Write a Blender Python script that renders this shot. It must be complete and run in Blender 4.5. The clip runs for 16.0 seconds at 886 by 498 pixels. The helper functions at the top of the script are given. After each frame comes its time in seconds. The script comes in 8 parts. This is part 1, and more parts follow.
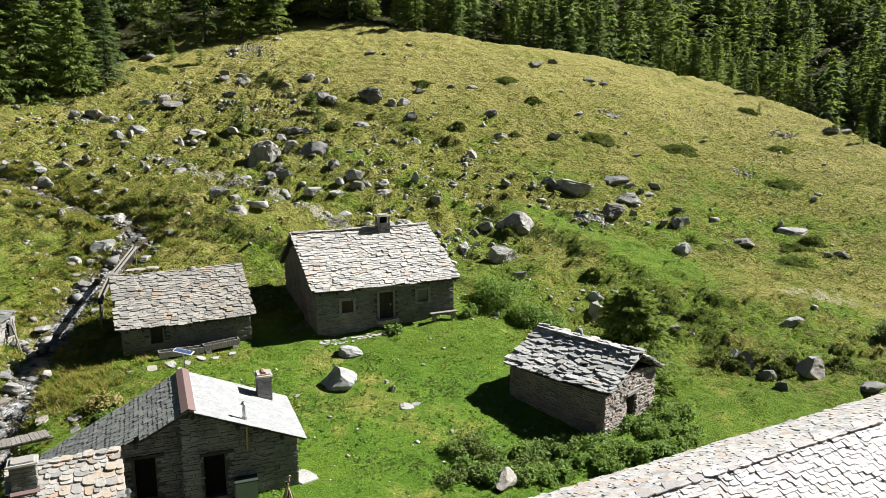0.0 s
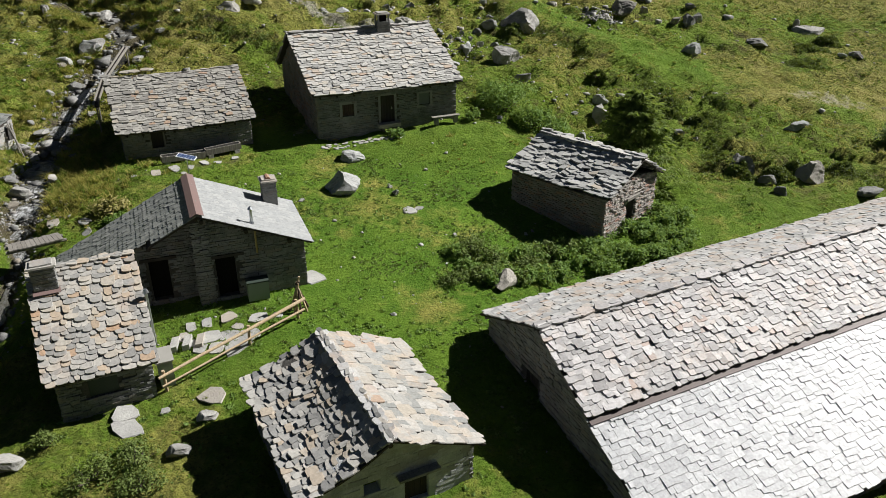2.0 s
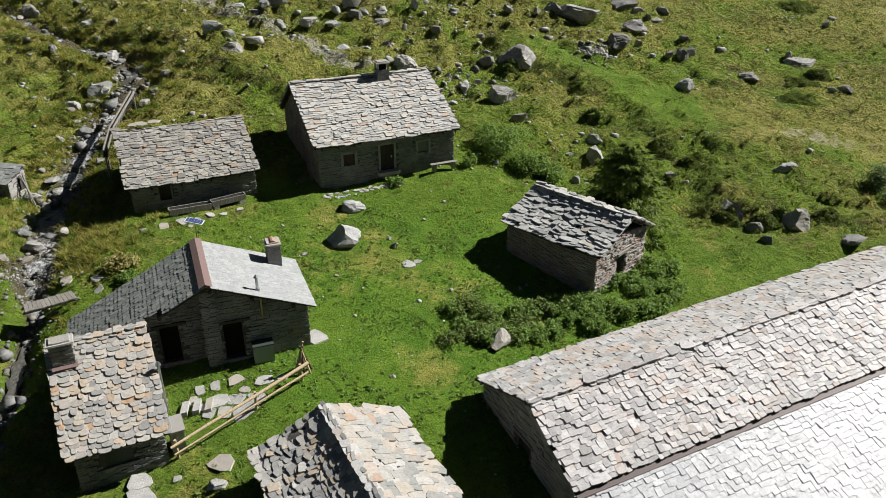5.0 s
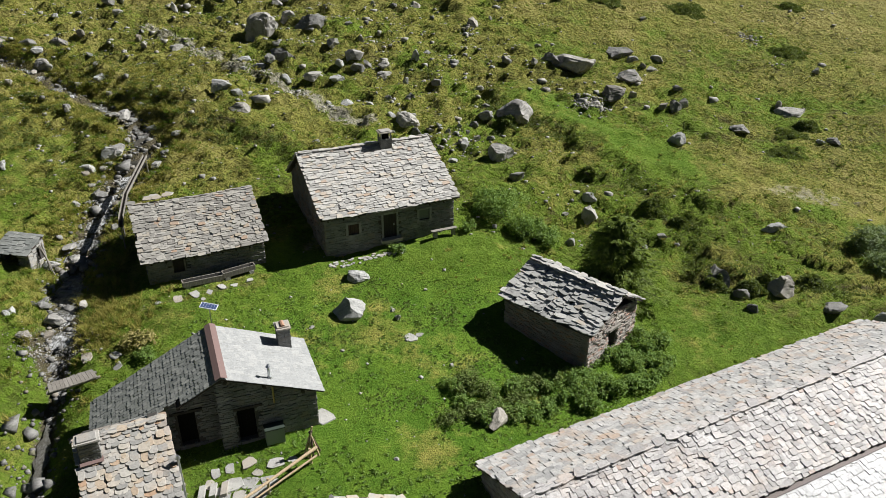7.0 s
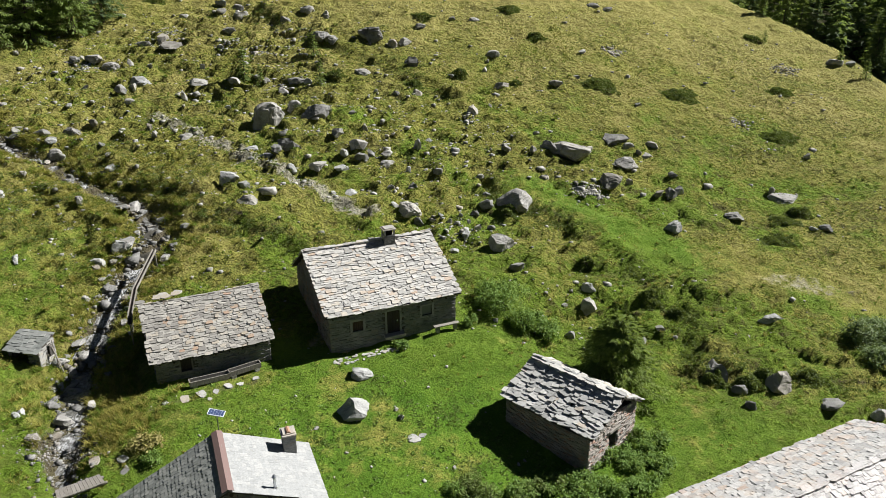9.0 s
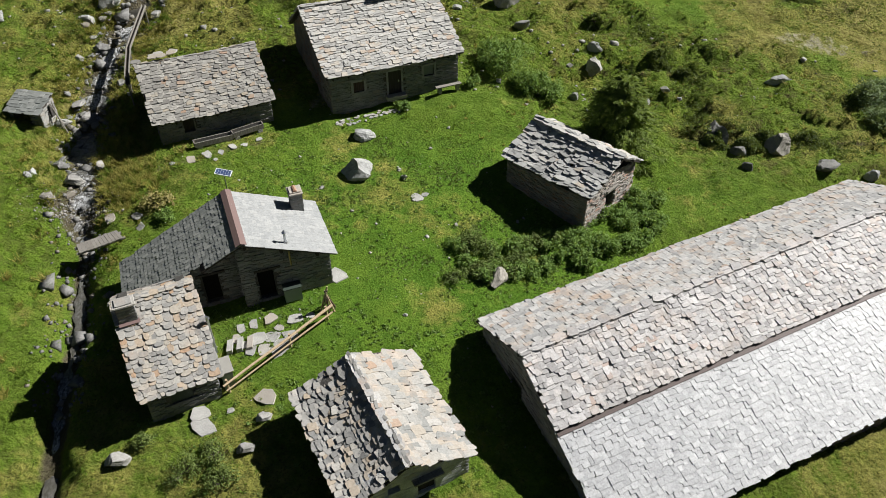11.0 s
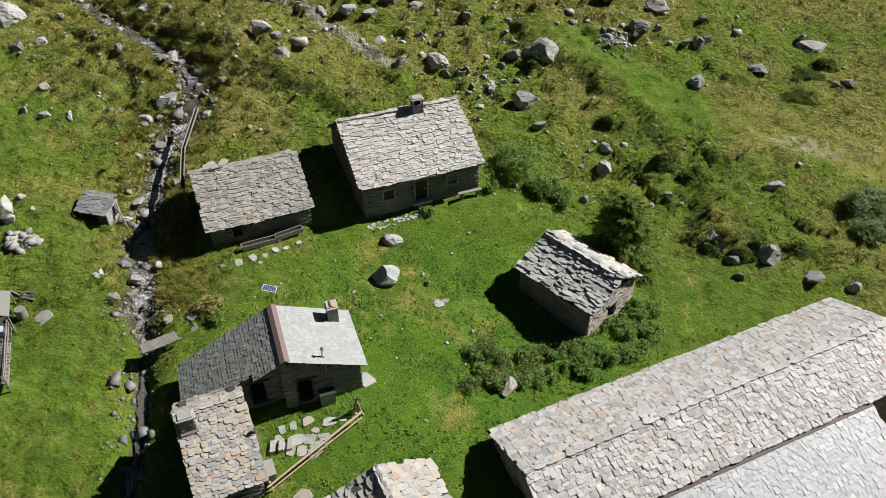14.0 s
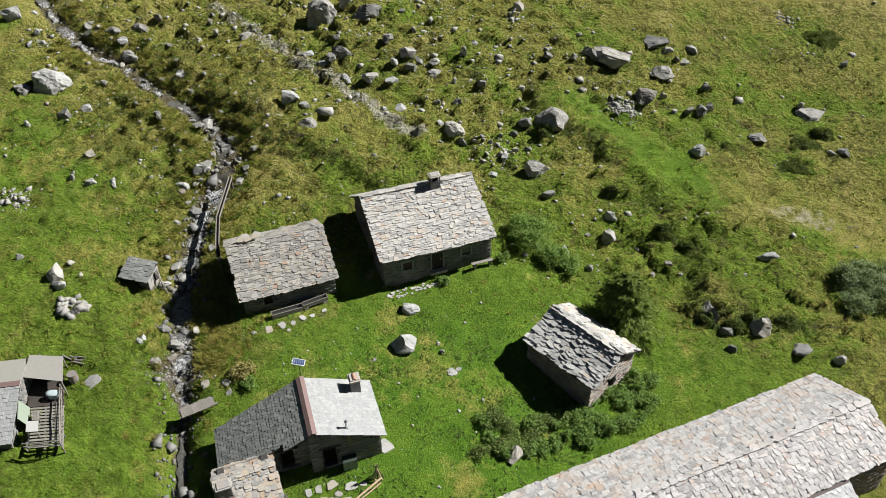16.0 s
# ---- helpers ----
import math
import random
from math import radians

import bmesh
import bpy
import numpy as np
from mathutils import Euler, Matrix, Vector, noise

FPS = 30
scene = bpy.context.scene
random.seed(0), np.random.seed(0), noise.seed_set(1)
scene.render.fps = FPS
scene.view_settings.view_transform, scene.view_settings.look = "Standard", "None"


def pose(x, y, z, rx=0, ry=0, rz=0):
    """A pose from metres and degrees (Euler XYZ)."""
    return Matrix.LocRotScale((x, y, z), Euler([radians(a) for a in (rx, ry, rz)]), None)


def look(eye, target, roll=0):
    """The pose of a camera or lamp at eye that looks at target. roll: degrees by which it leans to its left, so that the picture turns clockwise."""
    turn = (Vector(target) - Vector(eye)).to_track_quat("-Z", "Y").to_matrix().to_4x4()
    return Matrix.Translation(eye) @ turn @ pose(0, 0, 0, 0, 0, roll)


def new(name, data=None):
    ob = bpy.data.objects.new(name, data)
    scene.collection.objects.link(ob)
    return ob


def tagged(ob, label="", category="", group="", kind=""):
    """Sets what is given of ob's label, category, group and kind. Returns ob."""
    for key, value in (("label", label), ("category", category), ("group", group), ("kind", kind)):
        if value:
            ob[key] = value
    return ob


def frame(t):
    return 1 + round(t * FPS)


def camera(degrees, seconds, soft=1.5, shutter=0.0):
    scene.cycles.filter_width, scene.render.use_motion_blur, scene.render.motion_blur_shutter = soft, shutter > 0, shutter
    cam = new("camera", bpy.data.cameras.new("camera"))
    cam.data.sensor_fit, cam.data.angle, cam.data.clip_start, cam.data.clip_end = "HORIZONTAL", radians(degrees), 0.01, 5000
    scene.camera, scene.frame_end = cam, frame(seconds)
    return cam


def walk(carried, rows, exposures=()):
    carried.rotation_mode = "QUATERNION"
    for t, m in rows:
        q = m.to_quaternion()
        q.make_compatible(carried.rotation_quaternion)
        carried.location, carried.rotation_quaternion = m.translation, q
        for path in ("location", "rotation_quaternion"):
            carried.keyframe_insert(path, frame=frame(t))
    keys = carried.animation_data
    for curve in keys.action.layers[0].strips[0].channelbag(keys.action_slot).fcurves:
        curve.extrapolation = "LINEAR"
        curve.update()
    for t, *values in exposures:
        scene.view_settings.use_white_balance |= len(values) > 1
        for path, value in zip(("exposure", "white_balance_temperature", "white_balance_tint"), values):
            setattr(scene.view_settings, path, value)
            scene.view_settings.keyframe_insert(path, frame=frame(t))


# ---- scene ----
cam = camera(59.8, 16.0, soft=0.7)
METRES, EYE, TILT, LEAN, TURN = 30.0, 20.0, -12.0, 0.0, 0.0
ROWS = [
    (0.0, 0.0, 0.0, 0.0, 0.0, 0.0, -0.0),
    (0.5, 0.001, -0.0002, 0.0095, 0.0, 0.0, -0.02),
    (1.0, -0.0008, 0.0004, 0.0079, 0.0, -4.07, -0.04),
    (1.5, -0.0037, 0.0012, 0.0068, -0.01, -9.77, -0.06),
    (2.0, -0.0059, 0.0036, 0.0077, -0.03, -14.74, -0.08),
    (2.5, -0.0051, 0.0045, 0.0079, -0.02, -15.03, -0.06),
    (3.0, -0.0042, 0.0037, 0.0144, -0.01, -15.09, -0.03),
    (3.5, -0.0029, -0.0006, 0.0356, 0.0, -15.14, -0.0),
    (6.0, 0.0012, -0.0398, 0.2127, 0.03, -15.22, 0.03),
    (6.5, 0.0009, -0.0493, 0.2557, 0.04, -15.22, 0.06),
    (7.0, 0.0007, -0.0578, 0.3012, 0.04, -15.22, 0.08),
    (7.5, 0.0002, -0.0662, 0.3445, 0.04, -15.21, 0.12),
    (8.0, -0.0015, -0.0756, 0.3901, 0.03, -15.18, 0.15),
    (8.5, -0.0018, -0.0776, 0.3999, 0.04, -15.13, 0.17),
    (9.0, -0.0032, -0.078, 0.4035, 0.05, -10.99, 0.2),
    (9.5, -0.0053, -0.0826, 0.3938, 0.05, -10.5, 0.23),
    (10.0, -0.0048, -0.0841, 0.3926, 0.08, -18.8, 0.21),
    (10.2, -0.0048, -0.0842, 0.3928, 0.09, -22.3, 0.21),
    (10.7, -0.0046, -0.0845, 0.3945, 0.12, -28.0, 0.2),
    (11.2, -0.0038, -0.087, 0.411, 0.25, -28.5, 0.15),
    (11.8, -0.0025, -0.0935, 0.455, 0.52, -28.5, 0.08),
    (12.5, -0.0009, -0.1037, 0.5215, 0.93, -28.47, 0.0),
    (13.0, 0.0024, -0.1173, 0.5844, 1.37, -28.4, -0.08),
    (13.5, 0.0013, -0.1325, 0.6426, 1.79, -28.34, -0.18),
    (14.0, 0.0006, -0.1466, 0.7033, 2.26, -28.26, -0.28),
    (14.5, -0.0007, -0.1596, 0.7622, 2.66, -28.2, -0.35),
    (15.0, -0.0019, -0.1741, 0.8247, 3.03, -28.14, -0.42),
    (15.5, -0.0014, -0.1895, 0.8848, 3.33, -28.07, -0.46),
    (16.0, -0.0, -0.2044, 0.9397, 3.55, -27.99, -0.47),
]
walk(cam, [(t, pose(0, 0, EYE, TILT, LEAN, TURN) @ pose(METRES * x, METRES * y, METRES * z, 90 + pitch, roll, yaw)) for t, x, y, z, yaw, pitch, roll in ROWS],
     exposures=[(0.0, 1.27), (0.9, 1.25), (1.5, 0.84), (2.0, 0.72), (3.7, 0.72), (6.0, 0.78), (8.5, 0.86), (9.3, 1.04), (10.2, 0.80), (12.0, 0.70), (14.0, 0.71), (15.0, 0.76), (16.0, 0.84)])

# ---- light: a clear morning, the sun over the slope to the east ----
SUN = Vector((1.1, 0.50, 1.0)).normalized()
world = bpy.data.worlds.new("sky")
scene.world = world
world.use_nodes = True
wn = world.node_tree.nodes
sky = wn.new("ShaderNodeTexSky")
sky.sky_type = "NISHITA"
sky.sun_disc = False
sky.sun_elevation = math.asin(SUN.z)
sky.sun_rotation = math.atan2(SUN.x, SUN.y)
sky.altitude = 1900
wn["Background"].inputs["Strength"].default_value = 0.013
world.node_tree.links.new(sky.outputs["Color"], wn["Background"].inputs["Color"])
lamp = bpy.data.lights.new("sun", "SUN")
lamp.energy, lamp.angle, lamp.color = 5.0, radians(0.53), (1.0, 0.975, 0.935)
sun = new("sun", lamp)
sun.matrix_world = look(SUN * 200, (0, 0, 0))


# ---- materials ----
class Nodes:
    """A small helper that wires one procedural material."""

    def __init__(self, name):
        self.mat = bpy.data.materials.new(name)
        self.mat.use_nodes = True
        self.tree = self.mat.node_tree
        self.bsdf = self.tree.nodes["Principled BSDF"]

    def node(self, kind, **sets):
        n = self.tree.nodes.new(kind)
        for key, value in sets.items():
            n.inputs[key.replace("_", " ")].default_value = value
        return n

    def link(self, a, b):
        self.tree.links.new(a, b)

    def where(self, stretch=(1, 1, 1)):
        g = self.node("ShaderNodeNewGeometry")
        m = self.node("ShaderNodeMapping")
        m.inputs["Scale"].default_value = stretch
        self.link(g.outputs["Position"], m.inputs["Vector"])
        return m.outputs["Vector"]

    def noise(self, at, scale, detail=4.0, rough=0.6):
        n = self.node("ShaderNodeTexNoise", Scale=scale, Detail=detail, Roughness=rough)
        self.link(at, n.inputs["Vector"])
        return n.outputs["Fac"]

    def ramp(self, fac, stops):
        r = self.node("ShaderNodeValToRGB")
        e = r.color_ramp.elements
        while len(e) < len(stops):
            e.new(0.5)
        for k, (p, c) in enumerate(stops):
            e[k].position, e[k].color = p, (*c, 1) if len(c) == 3 else c
        self.link(fac, r.inputs["Fac"])
        return r.outputs["Color"]

    def mix(self, fac, a, b, blend="MIX"):
        m = self.tree.nodes.new("ShaderNodeMix")
        m.data_type, m.blend_type = "RGBA", blend
        for value, key in ((fac, 0), (a, 6), (b, 7)):
            if isinstance(value, (int, float)):
                m.inputs[key].default_value = value
            elif isinstance(value, tuple):
                m.inputs[key].default_value = (*value, 1)
            else:
                self.link(value, m.inputs[key])
        return m.outputs[2]

    def math(self, op, a, b=0.0, clamp=False):
        m = self.tree.nodes.new("ShaderNodeMath")
        m.operation, m.use_clamp = op, clamp
        for key, value in enumerate((a, b)):
            if isinstance(value, (int, float)):
                m.inputs[key].default_value = value
            else:
                self.link(value, m.inputs[key])
        return m.outputs[0]

    def attribute(self, name):
        a = self.tree.nodes.new("ShaderNodeAttribute")
        a.attribute_name = name
        return a.outputs["Fac"]

    def bump(self, height, strength, distance):
        b = self.node("ShaderNodeBump", Strength=strength, Distance=distance)
        self.link(height, b.inputs["Height"])
        self.link(b.outputs["Normal"], self.bsdf.inputs["Normal"])

    def finish(self, colour, rough=0.85, specular=0.3, metal=0.0):
        if isinstance(colour, tuple):
            self.bsdf.inputs["Base Color"].default_value = (*colour, 1)
        else:
            self.link(colour, self.bsdf.inputs["Base Color"])
        if isinstance(rough, (int, float)):
            self.bsdf.inputs["Roughness"].default_value = rough
        else:
            self.link(rough, self.bsdf.inputs["Roughness"])
        self.bsdf.inputs["Specular IOR Level"].default_value = specular
        self.bsdf.inputs["Metallic"].default_value = metal
        return self.mat


def piece_random(n):
    """A number of its own for each loose piece: by object for single pieces, by island for joined ones."""
    i = n.node("ShaderNodeObjectInfo").outputs["Random"]
    g = n.node("ShaderNodeNewGeometry").outputs["Random Per Island"]
    return n.math("FRACT", n.math("ADD", i, g))


def slate_material(name, stops, rough=0.6, stain=0.35, specular=0.35, rust=0.0):
    """Split stone: a colour for each piece, lichen and weather stains over it."""
    n = Nodes(name)
    at = n.where()
    base = n.ramp(piece_random(n), stops)
    grain = n.noise(at, 9.0, 6.0, 0.65)
    blot = n.noise(at, 1.3, 4.0)
    c = n.mix(n.math("MULTIPLY", n.ramp(grain, [(0.35, (0, 0, 0)), (0.65, (1, 1, 1))]), 0.6), base, n.mix(0.5, base, (0.12, 0.12, 0.12), "MULTIPLY"))
    lichen = n.ramp(n.noise(at, 4.5, 5.0, 0.7), [(0.56, (0, 0, 0)), (0.66, (1, 1, 1))])
    c = n.mix(n.math("MULTIPLY", lichen, stain), c, n.ramp(blot, [(0.4, (0.34, 0.32, 0.27)), (0.6, (0.16, 0.15, 0.13))]))
    if rust:
        patch = n.ramp(n.noise(at, 0.75, 5.0, 0.7), [(0.50, (0, 0, 0)), (0.66, (1, 1, 1))])
        c = n.mix(n.math("MULTIPLY", patch, rust), c, n.mix(n.noise(at, 6.0), (0.36, 0.24, 0.16), (0.60, 0.46, 0.34)))
    n.bump(grain, 0.5, 0.02)
    return n.finish(c, rough, specular)


def stone_material(name, dark, light, warm, scale=1.0, moss=0.0):
    n = Nodes(name)
    at = n.where()
    r = piece_random(n)
    big = n.noise(at, 0.9 * scale, 5.0)
    fine = n.noise(at, 11.0 * scale, 6.0, 0.7)
    c = n.mix(n.ramp(n.math("ADD", n.math("MULTIPLY", big, 0.6), n.math("MULTIPLY", fine, 0.45)), [(0.36, (0, 0, 0)), (0.66, (1, 1, 1))]), dark, light)
    c = n.mix(n.ramp(r, [(0.72, (0, 0, 0)), (0.95, (0.7, 0.7, 0.7))]), c, warm)
    c = n.mix(n.ramp(r, [(0.0, (0.45, 0.45, 0.45)), (0.3, (0, 0, 0))]), c, n.mix(1.0, c, (0.45, 0.45, 0.47), "MULTIPLY"))
    spots = n.ramp(n.noise(at, 6.0 * scale, 4.0, 0.75), [(0.6, (0, 0, 0)), (0.7, (1, 1, 1))])
    c = n.mix(n.math("MULTIPLY", spots, 0.4), c, n.mix(0.5, light, (0.45, 0.42, 0.3)))
    if moss:
        c = n.mix(n.math("MULTIPLY", n.ramp(n.noise(at, 1.7, 5.0), [(0.55, (0, 0, 0)), (0.68, (1, 1, 1))]), moss), c, (0.07, 0.09, 0.03))
    n.bump(n.math("ADD", fine, n.math("MULTIPLY", big, 0.6)), 0.7, 0.05)
    return n.finish(c, 0.85, 0.25)


def wood_material(name, dark, light, rough=0.8):
    n = Nodes(name)
    at = n.where((1.0, 1.0, 0.25))
    streak = n.noise(n.where((9.0, 9.0, 0.8)), 2.0, 5.0, 0.6)
    r = piece_random(n)
    c = n.mix(n.ramp(streak, [(0.35, (0, 0, 0)), (0.65, (1, 1, 1))]), dark, light)
    c = n.mix(n.math("MULTIPLY", r, 0.5), c, n.mix(1.0, c, (0.55, 0.53, 0.5), "MULTIPLY"))
    c = n.mix(n.math("MULTIPLY", n.noise(at, 1.5), 0.35), c, (0.2, 0.19, 0.18))
    n.bump(streak, 0.4, 0.01)
    return n.finish(c, rough, 0.25)


def plain_material(name, colour, rough=0.6, metal=0.0, wear=0.25, specular=0.4):
    n = Nodes(name)
    at = n.where()
    c = n.mix(n.math("MULTIPLY", n.noise(at, 3.0, 5.0), wear), colour, tuple(v * 0.45 for v in colour))
    c = n.mix(n.math("MULTIPLY", n.noise(at, 25.0, 3.0), wear * 0.6), c, tuple(min(1.0, v * 1.25 + 0.02) for v in colour))
    return n.finish(c, rough, specular, metal)


def leaf_material(name, a, b, c3, through_light=0.25):
    n = Nodes(name)
    at = n.where()
    r = piece_random(n)
    c = n.mix(r, a, b)
    c = n.mix(n.ramp(n.noise(at, 0.8, 3.0), [(0.4, (0, 0, 0)), (0.62, (1, 1, 1))]), c, c3)
    n.finish(c, 0.65, 0.2)
    t = n.node("ShaderNodeBsdfTranslucent")
    n.link(n.mix(0.6, c, (0.2, 0.26, 0.03)), t.inputs["Color"])
    m = n.node("ShaderNodeMixShader")
    m.inputs[0].default_value = through_light
    n.link(n.bsdf.outputs[0], m.inputs[1])
    n.link(t.outputs[0], m.inputs[2])
    n.link(m.outputs[0], n.tree.nodes["Material Output"].inputs["Surface"])
    return n.mat


def ground_material():
    n = Nodes("meadow")
    at = n.where()
    fine = n.noise(at, 7.0, 8.0, 0.75)
    mid = n.noise(at, 1.1, 6.0, 0.7)
    big = n.noise(at, 0.16, 5.0, 0.65)
    lush = n.mix(n.ramp(mid, [(0.38, (0, 0, 0)), (0.62, (1, 1, 1))]), (0.054, 0.124, 0.010), (0.098, 0.184, 0.018))
    lush = n.mix(n.ramp(fine, [(0.34, (1, 1, 1)), (0.47, (0, 0, 0))]), lush, (0.022, 0.048, 0.007))
    lush = n.mix(n.ramp(fine, [(0.53, (0, 0, 0)), (0.66, (1, 1, 1))]), lush, (0.146, 0.240, 0.030))
    wide = n.noise(at, 0.42, 4.0, 0.6)
    lush = n.mix(n.ramp(wide, [(0.40, (0.55, 0.55, 0.55)), (0.52, (0, 0, 0))]), lush, (0.050, 0.122, 0.008))
    lush = n.mix(n.ramp(wide, [(0.52, (0, 0, 0)), (0.68, (0.5, 0.5, 0.5))]), lush, (0.112, 0.186, 0.018))
    slope = n.mix(n.ramp(mid, [(0.36, (0, 0, 0)), (0.64, (1, 1, 1))]), (0.094, 0.154, 0.014), (0.166, 0.236, 0.028))
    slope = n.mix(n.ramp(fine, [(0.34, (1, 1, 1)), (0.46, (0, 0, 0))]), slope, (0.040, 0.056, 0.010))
    lush = n.mix(n.math("MULTIPLY", n.attribute("rug"), 0.85), lush, slope)
    olive = n.mix(n.ramp(mid, [(0.36, (0, 0, 0)), (0.64, (1, 1, 1))]), (0.140, 0.156, 0.030), (0.246, 0.242, 0.058))
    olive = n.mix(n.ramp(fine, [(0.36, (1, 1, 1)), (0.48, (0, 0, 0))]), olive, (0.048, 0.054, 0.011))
    olive = n.mix(n.ramp(fine, [(0.53, (0, 0, 0)), (0.67, (1, 1, 1))]), olive, (0.33, 0.305, 0.075))
    straw = n.mix(fine, (0.180, 0.162, 0.050), (0.39, 0.34, 0.120))
    dry = n.attribute("dry")
    edge = n.math("ADD", n.math("MULTIPLY", n.math("SUBTRACT", mid, 0.5), 0.9), n.math("MULTIPLY", n.math("SUBTRACT", big, 0.5), 2.6))
    k = n.math("ADD", dry, edge, True)
    c = n.mix(n.ramp(k, [(0.18, (0, 0, 0)), (0.5, (1, 1, 1))]), lush, olive)
    c = n.mix(n.ramp(k, [(0.62, (0, 0, 0)), (0.95, (0.7, 0.7, 0.7))]), c, straw)
    heath = n.ramp(n.noise(at, 0.55, 6.0, 0.75), [(0.56, (0, 0, 0)), (0.64, (1, 1, 1))])
    c = n.mix(n.math("MULTIPLY", heath, n.attribute("heath")), c, n.mix(fine, (0.030, 0.036, 0.012), (0.085, 0.075, 0.025)))
    soil = n.mix(fine, (0.045, 0.037, 0.025), (0.135, 0.115, 0.085))
    bare = n.ramp(n.math("ADD", n.attribute("bare"), n.math("MULTIPLY", n.math("SUBTRACT", mid, 0.5), 0.9)), [(0.42, (0, 0, 0)), (0.62, (1, 1, 1))])
    c = n.mix(bare, c, soil)
    track = n.ramp(n.math("ADD", n.attribute("track"), n.math("MULTIPLY", n.math("SUBTRACT", mid, 0.5), 1.2)), [(0.35, (0, 0, 0)), (0.6, (0.85, 0.85, 0.85))])
    c = n.mix(track, c, n.mix(fine, (0.20, 0.185, 0.15), (0.46, 0.44, 0.39)))
    # the ground colour turns darker inside the wood
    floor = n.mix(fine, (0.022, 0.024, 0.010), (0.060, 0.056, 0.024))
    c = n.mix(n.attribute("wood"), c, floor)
    rug = n.attribute("rug")
    warp = n.node("ShaderNodeVectorMath")
    warp.operation = "MULTIPLY_ADD"
    tint = n.node("ShaderNodeTexNoise", Scale=1.3, Detail=3.0)
    n.link(at, tint.inputs["Vector"])
    n.link(tint.outputs["Color"], warp.inputs[0])
    warp.inputs[1].default_value = (1.1, 1.1, 1.1)
    n.link(at, warp.inputs[2])
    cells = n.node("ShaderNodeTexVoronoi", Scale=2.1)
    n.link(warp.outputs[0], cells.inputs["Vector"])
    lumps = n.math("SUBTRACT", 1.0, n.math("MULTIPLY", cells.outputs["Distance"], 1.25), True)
    # brown thatch between the lumps, with the shade of the gaps painted in
    thatch_shade = n.math("MULTIPLY", n.ramp(lumps, [(0.22, (1, 1, 1)), (0.42, (0, 0, 0))]), n.math("MULTIPLY", rug, n.ramp(n.noise(at, 0.11, 4.0, 0.6), [(0.44, (0.08, 0.08, 0.08)), (0.60, (0.6, 0.6, 0.6))])))
    c = n.mix(thatch_shade, c, n.mix(fine, (0.030, 0.034, 0.010), (0.095, 0.085, 0.030)))
    n.bump(n.math("MULTIPLY", n.math("ADD", n.math("ADD", n.math("MULTIPLY", mid, 1.3), fine), n.math("MULTIPLY", n.math("MULTIPLY", lumps, rug), 0.8)), n.math("ADD", 0.75, rug)), 1.0, 0.16)
    n.link(n.math("MULTIPLY", n.math("SUBTRACT", 1.0, n.attribute("wood")), 0.10), n.bsdf.inputs["Sheen Weight"])
    n.bsdf.inputs["Sheen Roughness"].default_value = 0.5
    n.bsdf.inputs["Sheen Tint"].default_value = (0.78, 0.85, 0.24, 1)
    return n.finish(c, 0.95, 0.1)


GRASS = ground_material()
SLATE_GREY = slate_material("weathered_slate", [(0.0, (0.31, 0.305, 0.29)), (0.35, (0.43, 0.423, 0.402)), (0.75, (0.54, 0.528, 0.50)), (0.94, (0.50, 0.455, 0.39)), (1.0, (0.44, 0.33, 0.25))])
SLATE_COLD = slate_material("blue_grey_slate", [(0.0, (0.28, 0.282, 0.275)), (0.5, (0.42, 0.42, 0.405)), (0.92, (0.53, 0.525, 0.50)), (1.0, (0.44, 0.38, 0.31))])
SLATE_BROWN = slate_material("brown_grey_slate", [(0.0, (0.21, 0.20, 0.185)), (0.4, (0.31, 0.30, 0.275)), (0.8, (0.40, 0.385, 0.35)), (0.95, (0.38, 0.33, 0.26)), (1.0, (0.36, 0.25, 0.18))])
SLATE_MIX = slate_material("jumbled_brown_slate", [(0.0, (0.20, 0.20, 0.195)), (0.35, (0.34, 0.335, 0.32)), (0.7, (0.48, 0.465, 0.43)), (0.9, (0.44, 0.36, 0.27)), (1.0, (0.56, 0.54, 0.50))])
SLATE_WARM = slate_material("ochre_mixed_slate", [(0.0, (0.26, 0.257, 0.245)), (0.35, (0.37, 0.36, 0.34)), (0.70, (0.45, 0.43, 0.39)), (0.86, (0.45, 0.40, 0.33)), (0.95, (0.43, 0.34, 0.25)), (1.0, (0.43, 0.28, 0.18))], stain=0.3, rust=0.35)
SLATE_PALE = slate_material("pale_slate", [(0.0, (0.32, 0.32, 0.318)), (0.45, (0.45, 0.448, 0.442)), (0.86, (0.55, 0.543, 0.53)), (0.94, (0.47, 0.43, 0.39)), (1.0, (0.44, 0.35, 0.29))], stain=0.34, rust=0.5)
SLATE_ROSE = slate_material("pinkish_pale_slate", [(0.0, (0.30, 0.292, 0.29)), (0.4, (0.43, 0.417, 0.413)), (0.8, (0.545, 0.53, 0.526)), (0.95, (0.50, 0.45, 0.42)), (1.0, (0.42, 0.32, 0.27))], stain=0.3, rust=0.25)
SLATE_FLAT = slate_material("tan_grey_slate", [(0.0, (0.24, 0.245, 0.235)), (0.3, (0.32, 0.32, 0.305)), (0.6, (0.38, 0.365, 0.335)), (0.85, (0.39, 0.345, 0.285)), (0.95, (0.43, 0.425, 0.41)), (1.0, (0.37, 0.26, 0.185))], stain=0.3, rust=0.4)
SLATE_NEW = slate_material("new_smooth_slate", [(0.0, (0.305, 0.316, 0.318)), (0.6, (0.348, 0.358, 0.358)), (1.0, (0.392, 0.398, 0.394))], rough=0.55, stain=0.25, specular=0.35)
